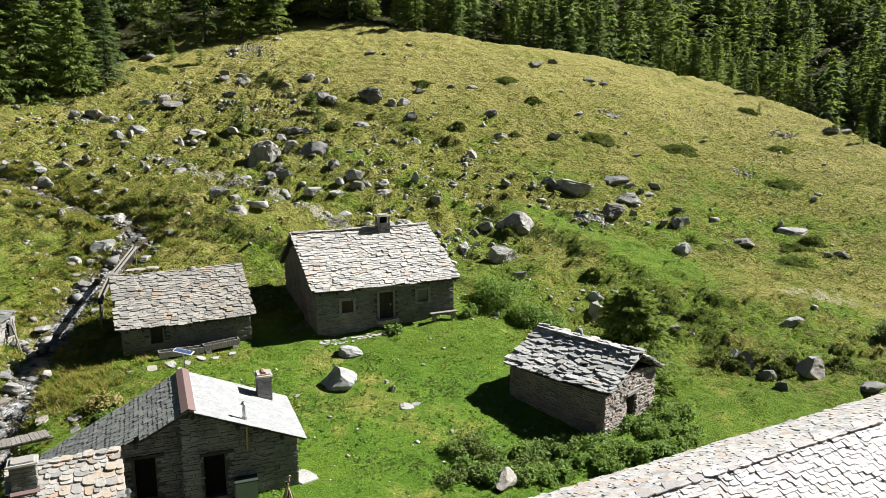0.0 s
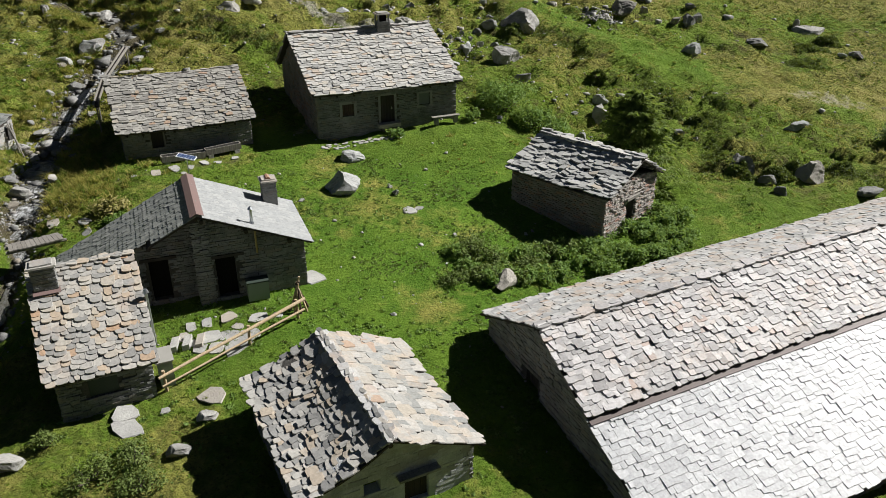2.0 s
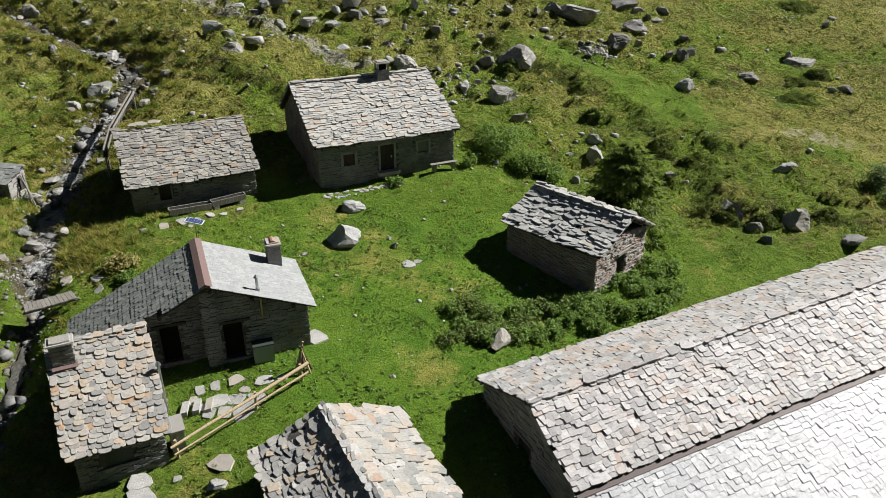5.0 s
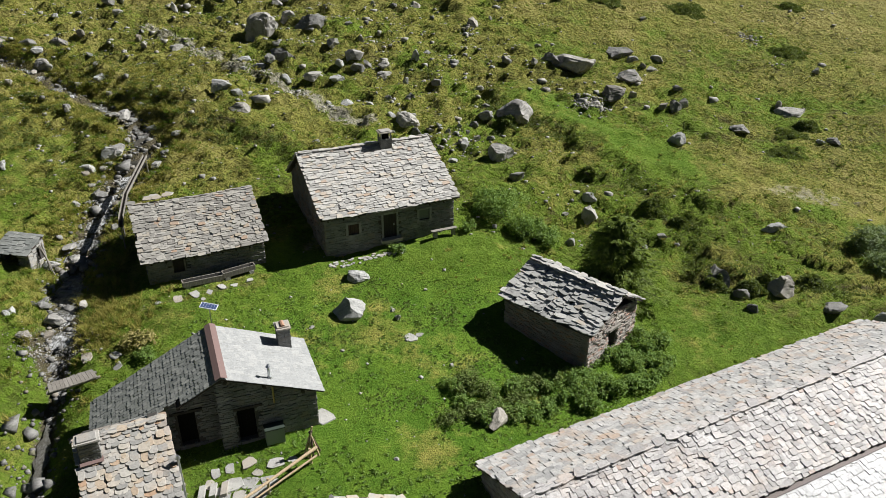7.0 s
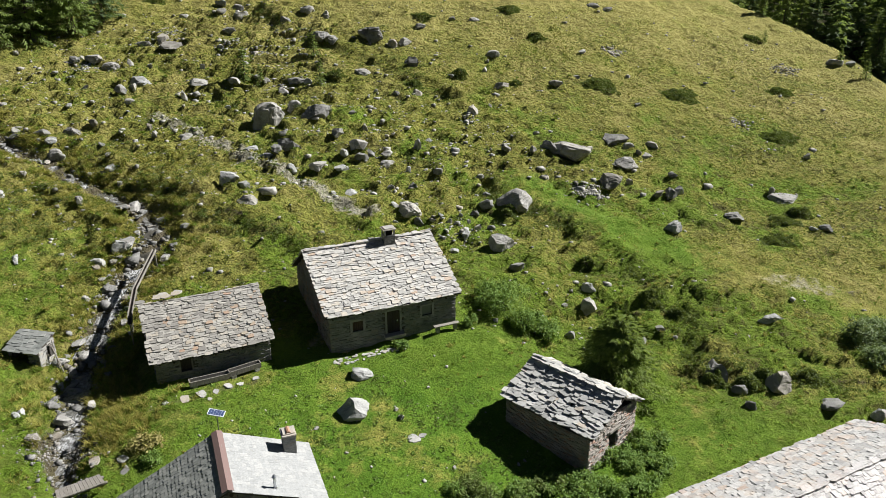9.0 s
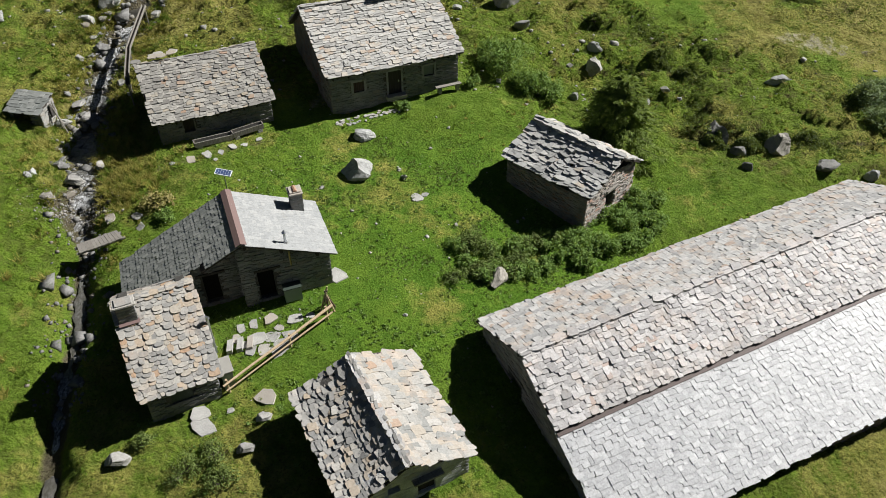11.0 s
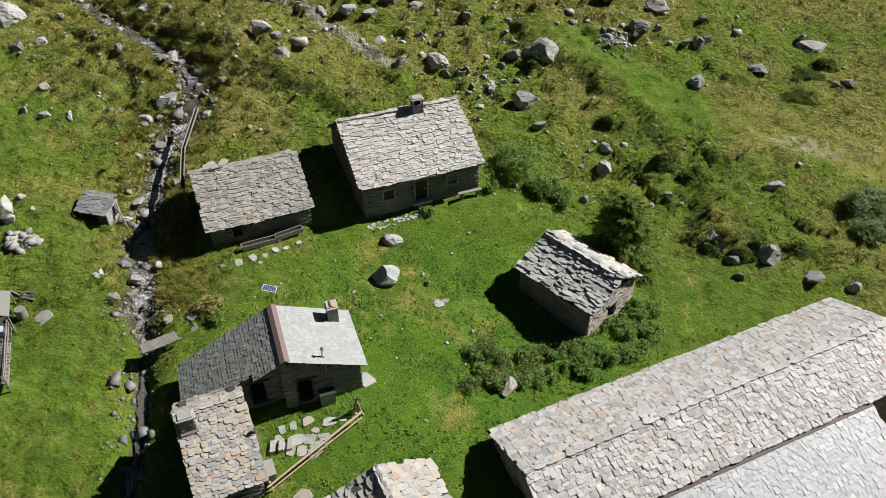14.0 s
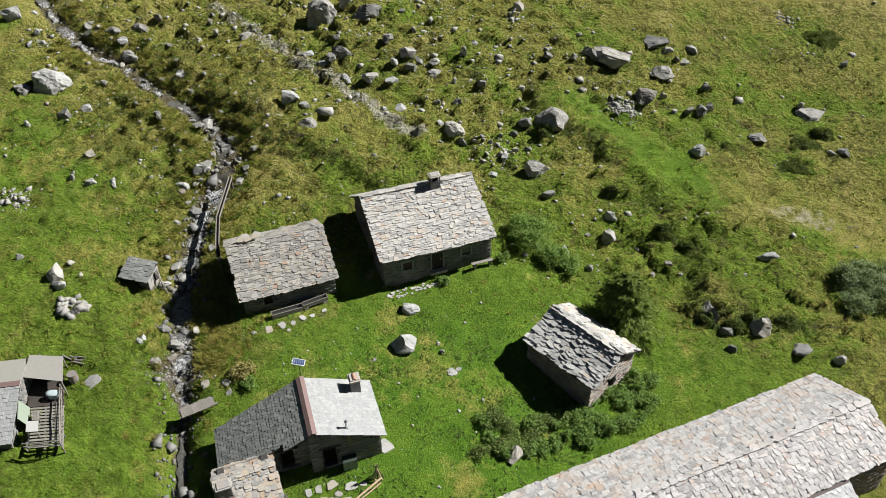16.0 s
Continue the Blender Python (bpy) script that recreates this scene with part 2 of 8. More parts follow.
SLATE_BARN = slate_material("white_grey_slate", [(0.0, (0.365, 0.372, 0.383)), (0.6, (0.43, 0.437, 0.449)), (1.0, (0.50, 0.505, 0.515))], rough=0.5, stain=0.15, specular=0.4)
SLATE_DARK = slate_material("dark_green_slate", [(0.0, (0.20, 0.212, 0.20)), (0.6, (0.265, 0.278, 0.262)), (1.0, (0.34, 0.348, 0.325))], rough=0.55, stain=0.12)
WALL_GREY = stone_material("grey_wall_stone", (0.105, 0.11, 0.11), (0.29, 0.29, 0.28), (0.23, 0.20, 0.17))
WALL_RED = stone_material("rusty_wall_stone", (0.15, 0.135, 0.12), (0.33, 0.30, 0.26), (0.30, 0.17, 0.11))
WALL_RUBBLE = stone_material("pink_rubble_stone", (0.20, 0.175, 0.16), (0.50, 0.47, 0.43), (0.40, 0.22, 0.16), 1.3)
WALL_PALE = stone_material("pale_wall_stone", (0.19, 0.185, 0.172), (0.40, 0.39, 0.36), (0.34, 0.29, 0.23))
WALL_CORE = stone_material("wall_mortar", (0.045, 0.043, 0.040), (0.10, 0.095, 0.088), (0.09, 0.075, 0.06))
LIMEWASH = stone_material("flaking_limewash", (0.30, 0.31, 0.315), (0.62, 0.635, 0.64), (0.34, 0.32, 0.29), 1.2)
PLASTER = plain_material("lime_plaster", (0.30, 0.295, 0.275), 0.9, wear=0.4)
ROCK = stone_material("boulder_stone", (0.15, 0.148, 0.14), (0.43, 0.42, 0.395), (0.30, 0.275, 0.235), 1.3, moss=0.35)
ROCK_PALE = stone_material("pale_boulder_stone", (0.19, 0.195, 0.19), (0.45, 0.455, 0.445), (0.36, 0.34, 0.30), 1.2, moss=0.15)
ROCK_DARK = stone_material("dark_boulder_stone", (0.085, 0.086, 0.085), (0.28, 0.277, 0.265), (0.21, 0.18, 0.14), 1.3, moss=0.5)
FLAG = stone_material("paving_stone", (0.26, 0.26, 0.25), (0.45, 0.445, 0.42), (0.38, 0.33, 0.27), 1.2)
WOOD_OLD = wood_material("grey_weathered_wood", (0.14, 0.13, 0.115), (0.33, 0.31, 0.275))
WOOD_DARK = wood_material("dark_brown_wood", (0.014, 0.010, 0.008), (0.042, 0.028, 0.019))
WOOD_RED = wood_material("red_brown_wood", (0.030, 0.013, 0.008), (0.085, 0.036, 0.021))
WOOD_RAW = wood_material("peeled_pole_wood", (0.42, 0.30, 0.17), (0.66, 0.53, 0.35))
COPPER = plain_material("brown_painted_sheet", (0.20, 0.135, 0.125), 0.6, 0.1, 0.3)
SHEET_DARK = plain_material("dark_brown_sheet", (0.085, 0.062, 0.056), 0.6, 0.1, 0.3)
STEEL = plain_material("galvanised_steel", (0.55, 0.57, 0.60), 0.3, 0.9, 0.2)
BRASS = plain_material("dull_brass", (0.40, 0.31, 0.14), 0.45, 0.8, 0.3)
GREEN_PAINT = plain_material("grey_green_paint", (0.23, 0.28, 0.22), 0.6, 0.0, 0.2)
GREEN_DARK = plain_material("dark_green_shutter", (0.035, 0.050, 0.040), 0.6, 0.0, 0.3)
OFF_WHITE = plain_material("dusty_white_paint", (0.46, 0.46, 0.44), 0.6, 0.0, 0.35)
PALE_BLUE = plain_material("pale_blue_plastic", (0.40, 0.48, 0.50), 0.5, 0.0, 0.25)
TIN = plain_material("weathered_tin", (0.36, 0.35, 0.32), 0.55, 0.2, 0.45)
TERRA = plain_material("terracotta", (0.36, 0.21, 0.14), 0.8, 0.0, 0.4)
# near-black colour that stands in for the shade inside openings
VOID = plain_material("painted_interior_shade", (0.012, 0.011, 0.010), 0.95, wear=0.1, specular=0.05)
ALUMINIUM = plain_material("pale_aluminium", (0.62, 0.64, 0.66), 0.4, 0.0, 0.1)
PANEL = plain_material("solar_cell", (0.022, 0.045, 0.12), 0.3, 0.0, 0.05, 0.6)
BARK = wood_material("conifer_bark", (0.05, 0.038, 0.028), (0.13, 0.10, 0.08))
LARCH = leaf_material("larch_needles", (0.150, 0.215, 0.062), (0.260, 0.335, 0.110), (0.200, 0.275, 0.082), 0.55)
LARCH_YOUNG = leaf_material("young_larch_needles", (0.170, 0.245, 0.058), (0.300, 0.380, 0.105), (0.230, 0.310, 0.080), 0.6)
LARCH_SOFT = leaf_material("feathery_larch_needles", (0.190, 0.270, 0.080), (0.340, 0.430, 0.140), (0.260, 0.350, 0.105), 0.6)
SPRUCE = leaf_material("spruce_needles", (0.090, 0.145, 0.070), (0.155, 0.220, 0.105), (0.120, 0.180, 0.086), 0.55)
SHRUB = leaf_material("shrub_leaves", (0.125, 0.220, 0.050), (0.270, 0.390, 0.110), (0.190, 0.310, 0.078), 0.5)
WEED = leaf_material("weed_leaves", (0.09, 0.14, 0.03), (0.17, 0.21, 0.06), (0.13, 0.18, 0.05))
TUFT = leaf_material("dry_tussock_blades", (0.22, 0.195, 0.042), (0.45, 0.39, 0.11), (0.32, 0.29, 0.07), 0.45)
BLADE = leaf_material("meadow_grass_blades", (0.082, 0.162, 0.012), (0.172, 0.260, 0.028), (0.134, 0.204, 0.022), 0.5)
JUNIPER = leaf_material("juniper_needles", (0.070, 0.105, 0.028), (0.150, 0.185, 0.052), (0.105, 0.145, 0.040), 0.35)
YELLOWING = leaf_material("yellowing_dock_leaves", (0.30, 0.24, 0.07), (0.62, 0.52, 0.26), (0.20, 0.20, 0.06), 0.45)
WILLOW = leaf_material("grey_green_willow_leaves", (0.13, 0.19, 0.085), (0.27, 0.33, 0.18), (0.18, 0.25, 0.12), 0.4)


def water_material():
    n = Nodes("stream_water")
    at = n.where()
    ripple = n.noise(n.where((1.0, 0.5, 1.0)), 8.0, 6.0, 0.75)
    foam = n.math("MULTIPLY", n.ramp(ripple, [(0.43, (0, 0, 0)), (0.62, (1, 1, 1))]), n.attribute("foam"))
    c = n.mix(foam, n.mix(n.noise(at, 2.5), (0.035, 0.034, 0.028), (0.10, 0.095, 0.08)), (0.66, 0.68, 0.70))
    n.bump(ripple, 0.7, 0.06)
    return n.finish(c, n.math("ADD", 0.08, n.math("MULTIPLY", foam, 0.7)), 0.5)


WATER = water_material()


# ---- meshes ----
def mesh_np(name, verts, faces, material):
    """A mesh from arrays: verts (n, 3), faces (m, 3) or (m, 4)."""
    verts, faces = np.asarray(verts, float), np.asarray(faces, int)
    me = bpy.data.meshes.new(name)
    k = faces.shape[1]
    me.vertices.add(len(verts))
    me.vertices.foreach_set("co", verts.ravel())
    me.loops.add(faces.size)
    me.loops.foreach_set("vertex_index", faces.ravel())
    me.polygons.add(len(faces))
    me.polygons.foreach_set("loop_start", np.arange(len(faces)) * k)
    me.materials.append(material)
    me.update(calc_edges=True)
    return me


def mesh_py(name, verts, faces, material, smooth=False):
    me = bpy.data.meshes.new(name)
    me.from_pydata([tuple(v) for v in verts], [], faces)
    me.materials.append(material)
    if smooth:
        me.polygons.foreach_set("use_smooth", [True] * len(me.polygons))
    return me


def thing(name, at, label, category, group="", kind=""):
    """An empty at the thing's base; its parts are given in world places."""
    ob = new(name)
    ob.empty_display_size = 0.3
    ob.location = at
    ob["base"] = tuple(at)
    return tagged(ob, label, category, group, kind)


def part(name, me, parent, label="", m=None, kind=""):
    ob = new(name, me)
    ob.parent = parent
    if "base" in parent:
        ob.matrix_parent_inverse = Matrix.Translation(-Vector(parent["base"]))
    if m is not None:
        ob.matrix_basis = m
    return tagged(ob, label, kind=kind)


def whole(name, me, label, category, group="", kind="", m=None):
    ob = new(name, me)
    if m is not None:
        ob.matrix_basis = m
    return tagged(ob, label, category, group, kind)


class Geo:
    """Collects solid pieces into one mesh."""

    def __init__(self):
        self.v, self.f = [], []

    def add(self, verts, faces):
        k = len(self.v)
        self.v += [tuple(v) for v in verts]
        self.f += [tuple(i + k for i in f) for f in faces]
        return self

    def hexa(self, p):
        """A solid of eight corners: four below, then four above, each round the same way."""
        return self.add(p, [(3, 2, 1, 0), (4, 5, 6, 7), (0, 1, 5, 4), (1, 2, 6, 5), (2, 3, 7, 6), (3, 0, 4, 7)])

    def box(self, c, ax, ay, az):
        """A box round c by three half-axes."""
        c, ax, ay, az = Vector(c), Vector(ax), Vector(ay), Vector(az)
        s = [(-1, -1), (1, -1), (1, 1), (-1, 1)]
        return self.hexa([c + ax * i + ay * j - az for i, j in s] + [c + ax * i + ay * j + az for i, j in s])

    def tube(self, a, b, r0, r1=None, n=8, wob=0.0, rng=None):
        """A round bar from a to b, with caps."""
        a, b = Vector(a), Vector(b)
        r1 = r0 if r1 is None else r1
        w = (b - a).normalized()
        x = w.orthogonal().normalized()
        y = w.cross(x)
        rings = 2 if not wob else 5
        pts = []
        for k in range(rings):
            t = k / (rings - 1)
            c = a.lerp(b, t)
            if wob and rng and 0 < k < rings - 1:
                c = c + x * rng.uniform(-wob, wob) + y * rng.uniform(-wob, wob)
            r = r0 + (r1 - r0) * t
            pts += [c + (x * math.cos(q) + y * math.sin(q)) * r for q in [2 * math.pi * i / n for i in range(n)]]
        fs = [(k * n + i, k * n + (i + 1) % n, (k + 1) * n + (i + 1) % n, (k + 1) * n + i) for k in range(rings - 1) for i in range(n)]
        fs += [tuple(range(n - 1, -1, -1)), tuple(range((rings - 1) * n, rings * n))]
        return self.add(pts, fs)

    def weld(self):
        """Joins corners that lie in one place."""
        slot, new_of, kept = {}, [], []
        for p in self.v:
            key = tuple(round(c, 4) for c in p)
            if key not in slot:
                slot[key] = len(kept)
                kept.append(p)
            new_of.append(slot[key])
        self.f = [f for f in (tuple(dict.fromkeys(new_of[i] for i in f)) for f in self.f) if len(f) > 2]
        self.v = kept
        return self

    def mesh(self, name, material, smooth=False):
        return mesh_py(name, self.v, self.f, material, smooth)


# ---- ground ----
LATTICE = np.random.RandomState(7).uniform(-1, 1, (256, 256))


def smooth_noise(x, y):
    """Value noise on a lattice of 1 m."""
    xi, yi = np.floor(x).astype(int), np.floor(y).astype(int)
    fx, fy = x - xi, y - yi
    fx, fy = fx * fx * (3 - 2 * fx), fy * fy * (3 - 2 * fy)
    a, b = LATTICE[xi % 256, yi % 256], LATTICE[(xi + 1) % 256, yi % 256]
    c, d = LATTICE[xi % 256, (yi + 1) % 256], LATTICE[(xi + 1) % 256, (yi + 1) % 256]
    return (a * (1 - fx) + b * fx) * (1 - fy) + (c * (1 - fx) + d * fx) * fy


def fbm(x, y, size, octaves=4):
    z, amp, total = 0.0, 1.0, 0.0
    for k in range(octaves):
        z = z + amp * smooth_noise(x / size + 17.3 * k, y / size - 9.1 * k)
        total += amp
        size, amp = size * 0.5, amp * 0.55
    return z / total


SLOPE = [6.33, 13.84, 9.04, 8.7, 5.23, -4.5, 0.51, 3.21, -6.3, -2.8, -3.02, -13.85, -4.71, 2.48, 6.89]
KNOLLS = [(-20, 68, 2.05, 7), (12, 56, -1.29, 7), (31, 45, 0.64, 10), (-22, 32, -0.75, 5), (-24, 46, -0.83, 5), (-14, 82, 1.37, 5), (-62, 128, -1.24, 14),
          (20, 15, -0.73, 5), (-37, 95, -1.03, 14), (85, 60, -0.97, 5), (-19, 43, 0.56, 5), (0, 26, 0.54, 7), (62, 80, 0.85, 14), (1, 51, 0.53, 5),
          (-22, 20, -0.51, 5), (-31, 34, 0.33, 7), (-28.8, 47.8, -0.85, 4), (-31.8, 35.2, -0.75, 3.2), (34, 77, -0.75, 7), (22, 76.5, -0.3, 4), (-38, 60, 0.35, 6)]
BANK = [(4, 74), (9.2, 70.7), (11.3, 69.6), (13.9, 64.8), (16.7, 62.8), (19.5, 60.1), (20.1, 56.2), (20.1, 52.8), (19.8, 49.8), (25, 48.4), (30, 47.5)]
RUN = [(-37, 78), (-31, 73.9), (-27.6, 70), (-24.6, 67), (-21.2, 65), (-15, 63.5), (-9, 61)]
FLANK = [(-19, 128), (-24.8, 118.4), (-25.7, 114.3), (-20.6, 108.8), (-13.6, 102.8), (-6, 98.5), (0, 93.8)]
LEDGE = [(-26, 92), (-21, 87.5), (-14, 85), (-9, 81), (-3, 79)]
SPUR = [(6, 84), (13, 77), (20, 74), (27, 69)]
CREST = [(-40, 139), (-10, 134.5), (10.8, 134), (30, 134.5), (46, 132.5), (54.9, 124), (58.5, 114.6), (60.5, 104), (61.5, 88), (61, 55), (55, 0)]
RIDGE = [(9.5, 74.5), (14.3, 69.0), (19.5, 66.0), (24.5, 64.0), (29.5, 62.3), (34.5, 59.5), (38, 56)]
PATH = [(-33, 87), (-29.0, 84.0), (-24.8, 80.2), (-20.5, 76.8), (-16.8, 74.2), (-13.5, 71.8), (-10.7, 69.4), (-7.0, 67.6)]
BROOK = [(-62, 95), (-52.8, 85), (-48.9, 80.8), (-44.6, 77.5), (-40, 75.4), (-36.4, 72.5), (-31.7, 69.8), (-28.8, 67), (-26.5, 64.2), (-24.8, 61.8), (-25.4, 59.2), (-25.9, 57),
         (-26.2, 54.8), (-25.9, 52), (-25.8, 49), (-25.7, 46.5), (-24.9, 43.4), (-23.4, 40.3), (-23.5, 38.6), (-22.1, 35.6), (-21.9, 33.5), (-20.8, 30.0), (-20.2, 27), (-19.5, 22), (-18, 14), (-17, 6)]


def away_from(x, y, line):
    """The distance from a line of points."""
    best = np.full(np.shape(x), 1e9)
    for (ax, ay), (bx, by) in zip(line, line[1:]):
        dx, dy = bx - ax, by - ay
        t = np.clip(((x - ax) * dx + (y - ay) * dy) / (dx * dx + dy * dy), 0, 1)
        best = np.minimum(best, np.hypot(x - ax - t * dx, y - ay - t * dy))
    return best


def beside(x, y, line):
    """The distance from a line, above 0 on its left and below 0 on its right."""
    best, sign = np.full(np.shape(x), 1e9), np.ones(np.shape(x))
    for (ax, ay), (bx, by) in zip(line, line[1:]):
        dx, dy = bx - ax, by - ay
        t = np.clip(((x - ax) * dx + (y - ay) * dy) / (dx * dx + dy * dy), 0, 1)
        d = np.hypot(x - ax - t * dx, y - ay - t * dy)
        side = np.where(dx * (y - ay) - dy * (x - ax) >= 0, 1.0, -1.0)
        sign, best = np.where(d < best, side, sign), np.minimum(best, d)
    return sign * best


def lawn(x, y):
    """1 on the mown meadow between the huts, 0 on the rough slope."""
    d = np.hypot((x + 1) / 17.0, (y - 36) / 15.0)
    east = 0.75 * np.exp(-(((x - 17) / 7.0) ** 2 + ((y - 41.5) / 4.5) ** 2))
    return np.clip(np.maximum(1.6 - 1.15 * d, east), 0, 1)


def wild(x, y):
    """1 in the hummocky, stony belt across the slope."""
    a = np.exp(-(((x + 22) / 22.0) ** 2 + ((y - 80) / 22.0) ** 2))
    b = np.exp(-(((x - 17) / 10.0) ** 2 + ((y - 57) / 9.0) ** 2))
    c = np.exp(-(((x - 24) / 9.0) ** 2 + ((y - 48) / 5.0) ** 2))
    d = np.exp(-(((x - 5) / 16.0) ** 2 + ((y - 76) / 10.0) ** 2))
    e = np.exp(-(((x + 33) / 9.0) ** 2 + ((y - 69) / 7.0) ** 2))
    h = np.exp(-(((x + 28) / 15.0) ** 2 + ((y - 106) / 14.0) ** 2))
    k = np.exp(-(((x + 43) / 13.0) ** 2 + ((y - 92) / 12.0) ** 2))
    return np.clip(a + b + c + 0.8 * d + 0.9 * e + 0.9 * h + 0.7 * k, 0, 1) * (1 - 0.9 * spine(x, y))


def spine(x, y):
    """1 along the smooth grassy ridge that runs down the slope."""
    return np.exp(-(away_from(x, y, RIDGE) / 3.0) ** 2)


def rise(x, y):
    """The large form of the ground."""
    x, y = np.asarray(x, float), np.asarray(y, float)
    u, v = np.tanh(x / 70), np.tanh((y - 65) / 70)
    z, k = 0.0, 0
    for i in range(5):
        for j in range(5 - i):
            z = z + SLOPE[k] * u ** i * v ** j
            k += 1
    for a, b, h, r in KNOLLS:
        z = z + h * np.exp(-((x - a) ** 2 + (y - b) ** 2) / r ** 2)
    over = beside(x, y, CREST)
    s = np.clip((over + 1) / 12, 0, 1)
    z = z - 8.0 * s * s * (3 - 2 * s) * np.clip((x + 15) / 30, 0, 1)
    past = np.maximum(y - 146, over - 14)
    z = z + 0.42 * np.log1p(np.exp(np.clip(past / 8, -30, 30))) * 8 * np.clip(1.0 - (past - 500) / 2500, 0.3, 1)
    return z


def ground(x, y):
    """The height of the ground with its hummocks and the bed of the brook."""
    x, y = np.asarray(x, float), np.asarray(y, float)
    rough, even = wild(x, y), lawn(x, y)
    z = rise(x, y)
    z = z + fbm(x, y, 9.0, 3) * (0.10 + 0.35 * (1 - even) + 0.35 * rough)
    z = z + fbm(x + 40, y, 2.1, 3) * (0.05 + 0.20 * (1 - even) + 0.36 * rough)
    ridged = 1 - np.abs(fbm(x + 5, y * 1.6 - 30, 3.2, 2)) * 2.4
    z = z + np.clip(ridged, -0.6, 1) * 0.30 * rough
    part_step = np.mod(z / 0.75 + 0.8 * fbm(x - 8, y + 3, 5.0, 2), 1.0)
    riser = np.clip((part_step - 0.66) / 0.16, 0, 1)
    z = z + (riser * riser * (3 - 2 * riser) - part_step) * (0.16 * (1 - even) + 0.55 * rough)
    z = z + fbm(x, y + 70, 0.75, 2) * (0.035 + 0.19 * (1 - even))
    for line, high in ((BANK, 0.75), (RUN, 0.75), (FLANK, 0.95), (LEDGE, 0.7), (SPUR, 0.5)):
        s = beside(x, y, line) + 1.1 * fbm(x, y, 2.5, 3)
        z = z + 0.62 * high * np.tanh(s / 0.6) * np.exp(-(s / 3.0) ** 2) * np.clip(0.55 + 1.6 * fbm(x + 31, y - 12, 4.0, 2), 0, 1)
    d = away_from(x, y, BROOK)
    z = z - np.where(y > 62, 1.25, 0.95) * np.exp(-(d / np.where(y > 38, 1.8, 0.95)) ** 2)
    return z


def g(x, y):
    return float(ground(x, y))


def spread(core0, core1, step, far0, far1, grow=1.12):
    """Even steps through the core, widening outwards."""
    mid = list(np.arange(core0, core1 + step / 2, step))
    up, s = [], step
    while (up[-1] if up else mid[-1]) < far1:
        s *= grow
        up.append((up[-1] if up else mid[-1]) + s)
    down, s = [], step
    while (down[-1] if down else mid[0]) > far0:
        s *= grow
        down.append((down[-1] if down else mid[0]) - s)
    return np.array(down[::-1] + mid + up)


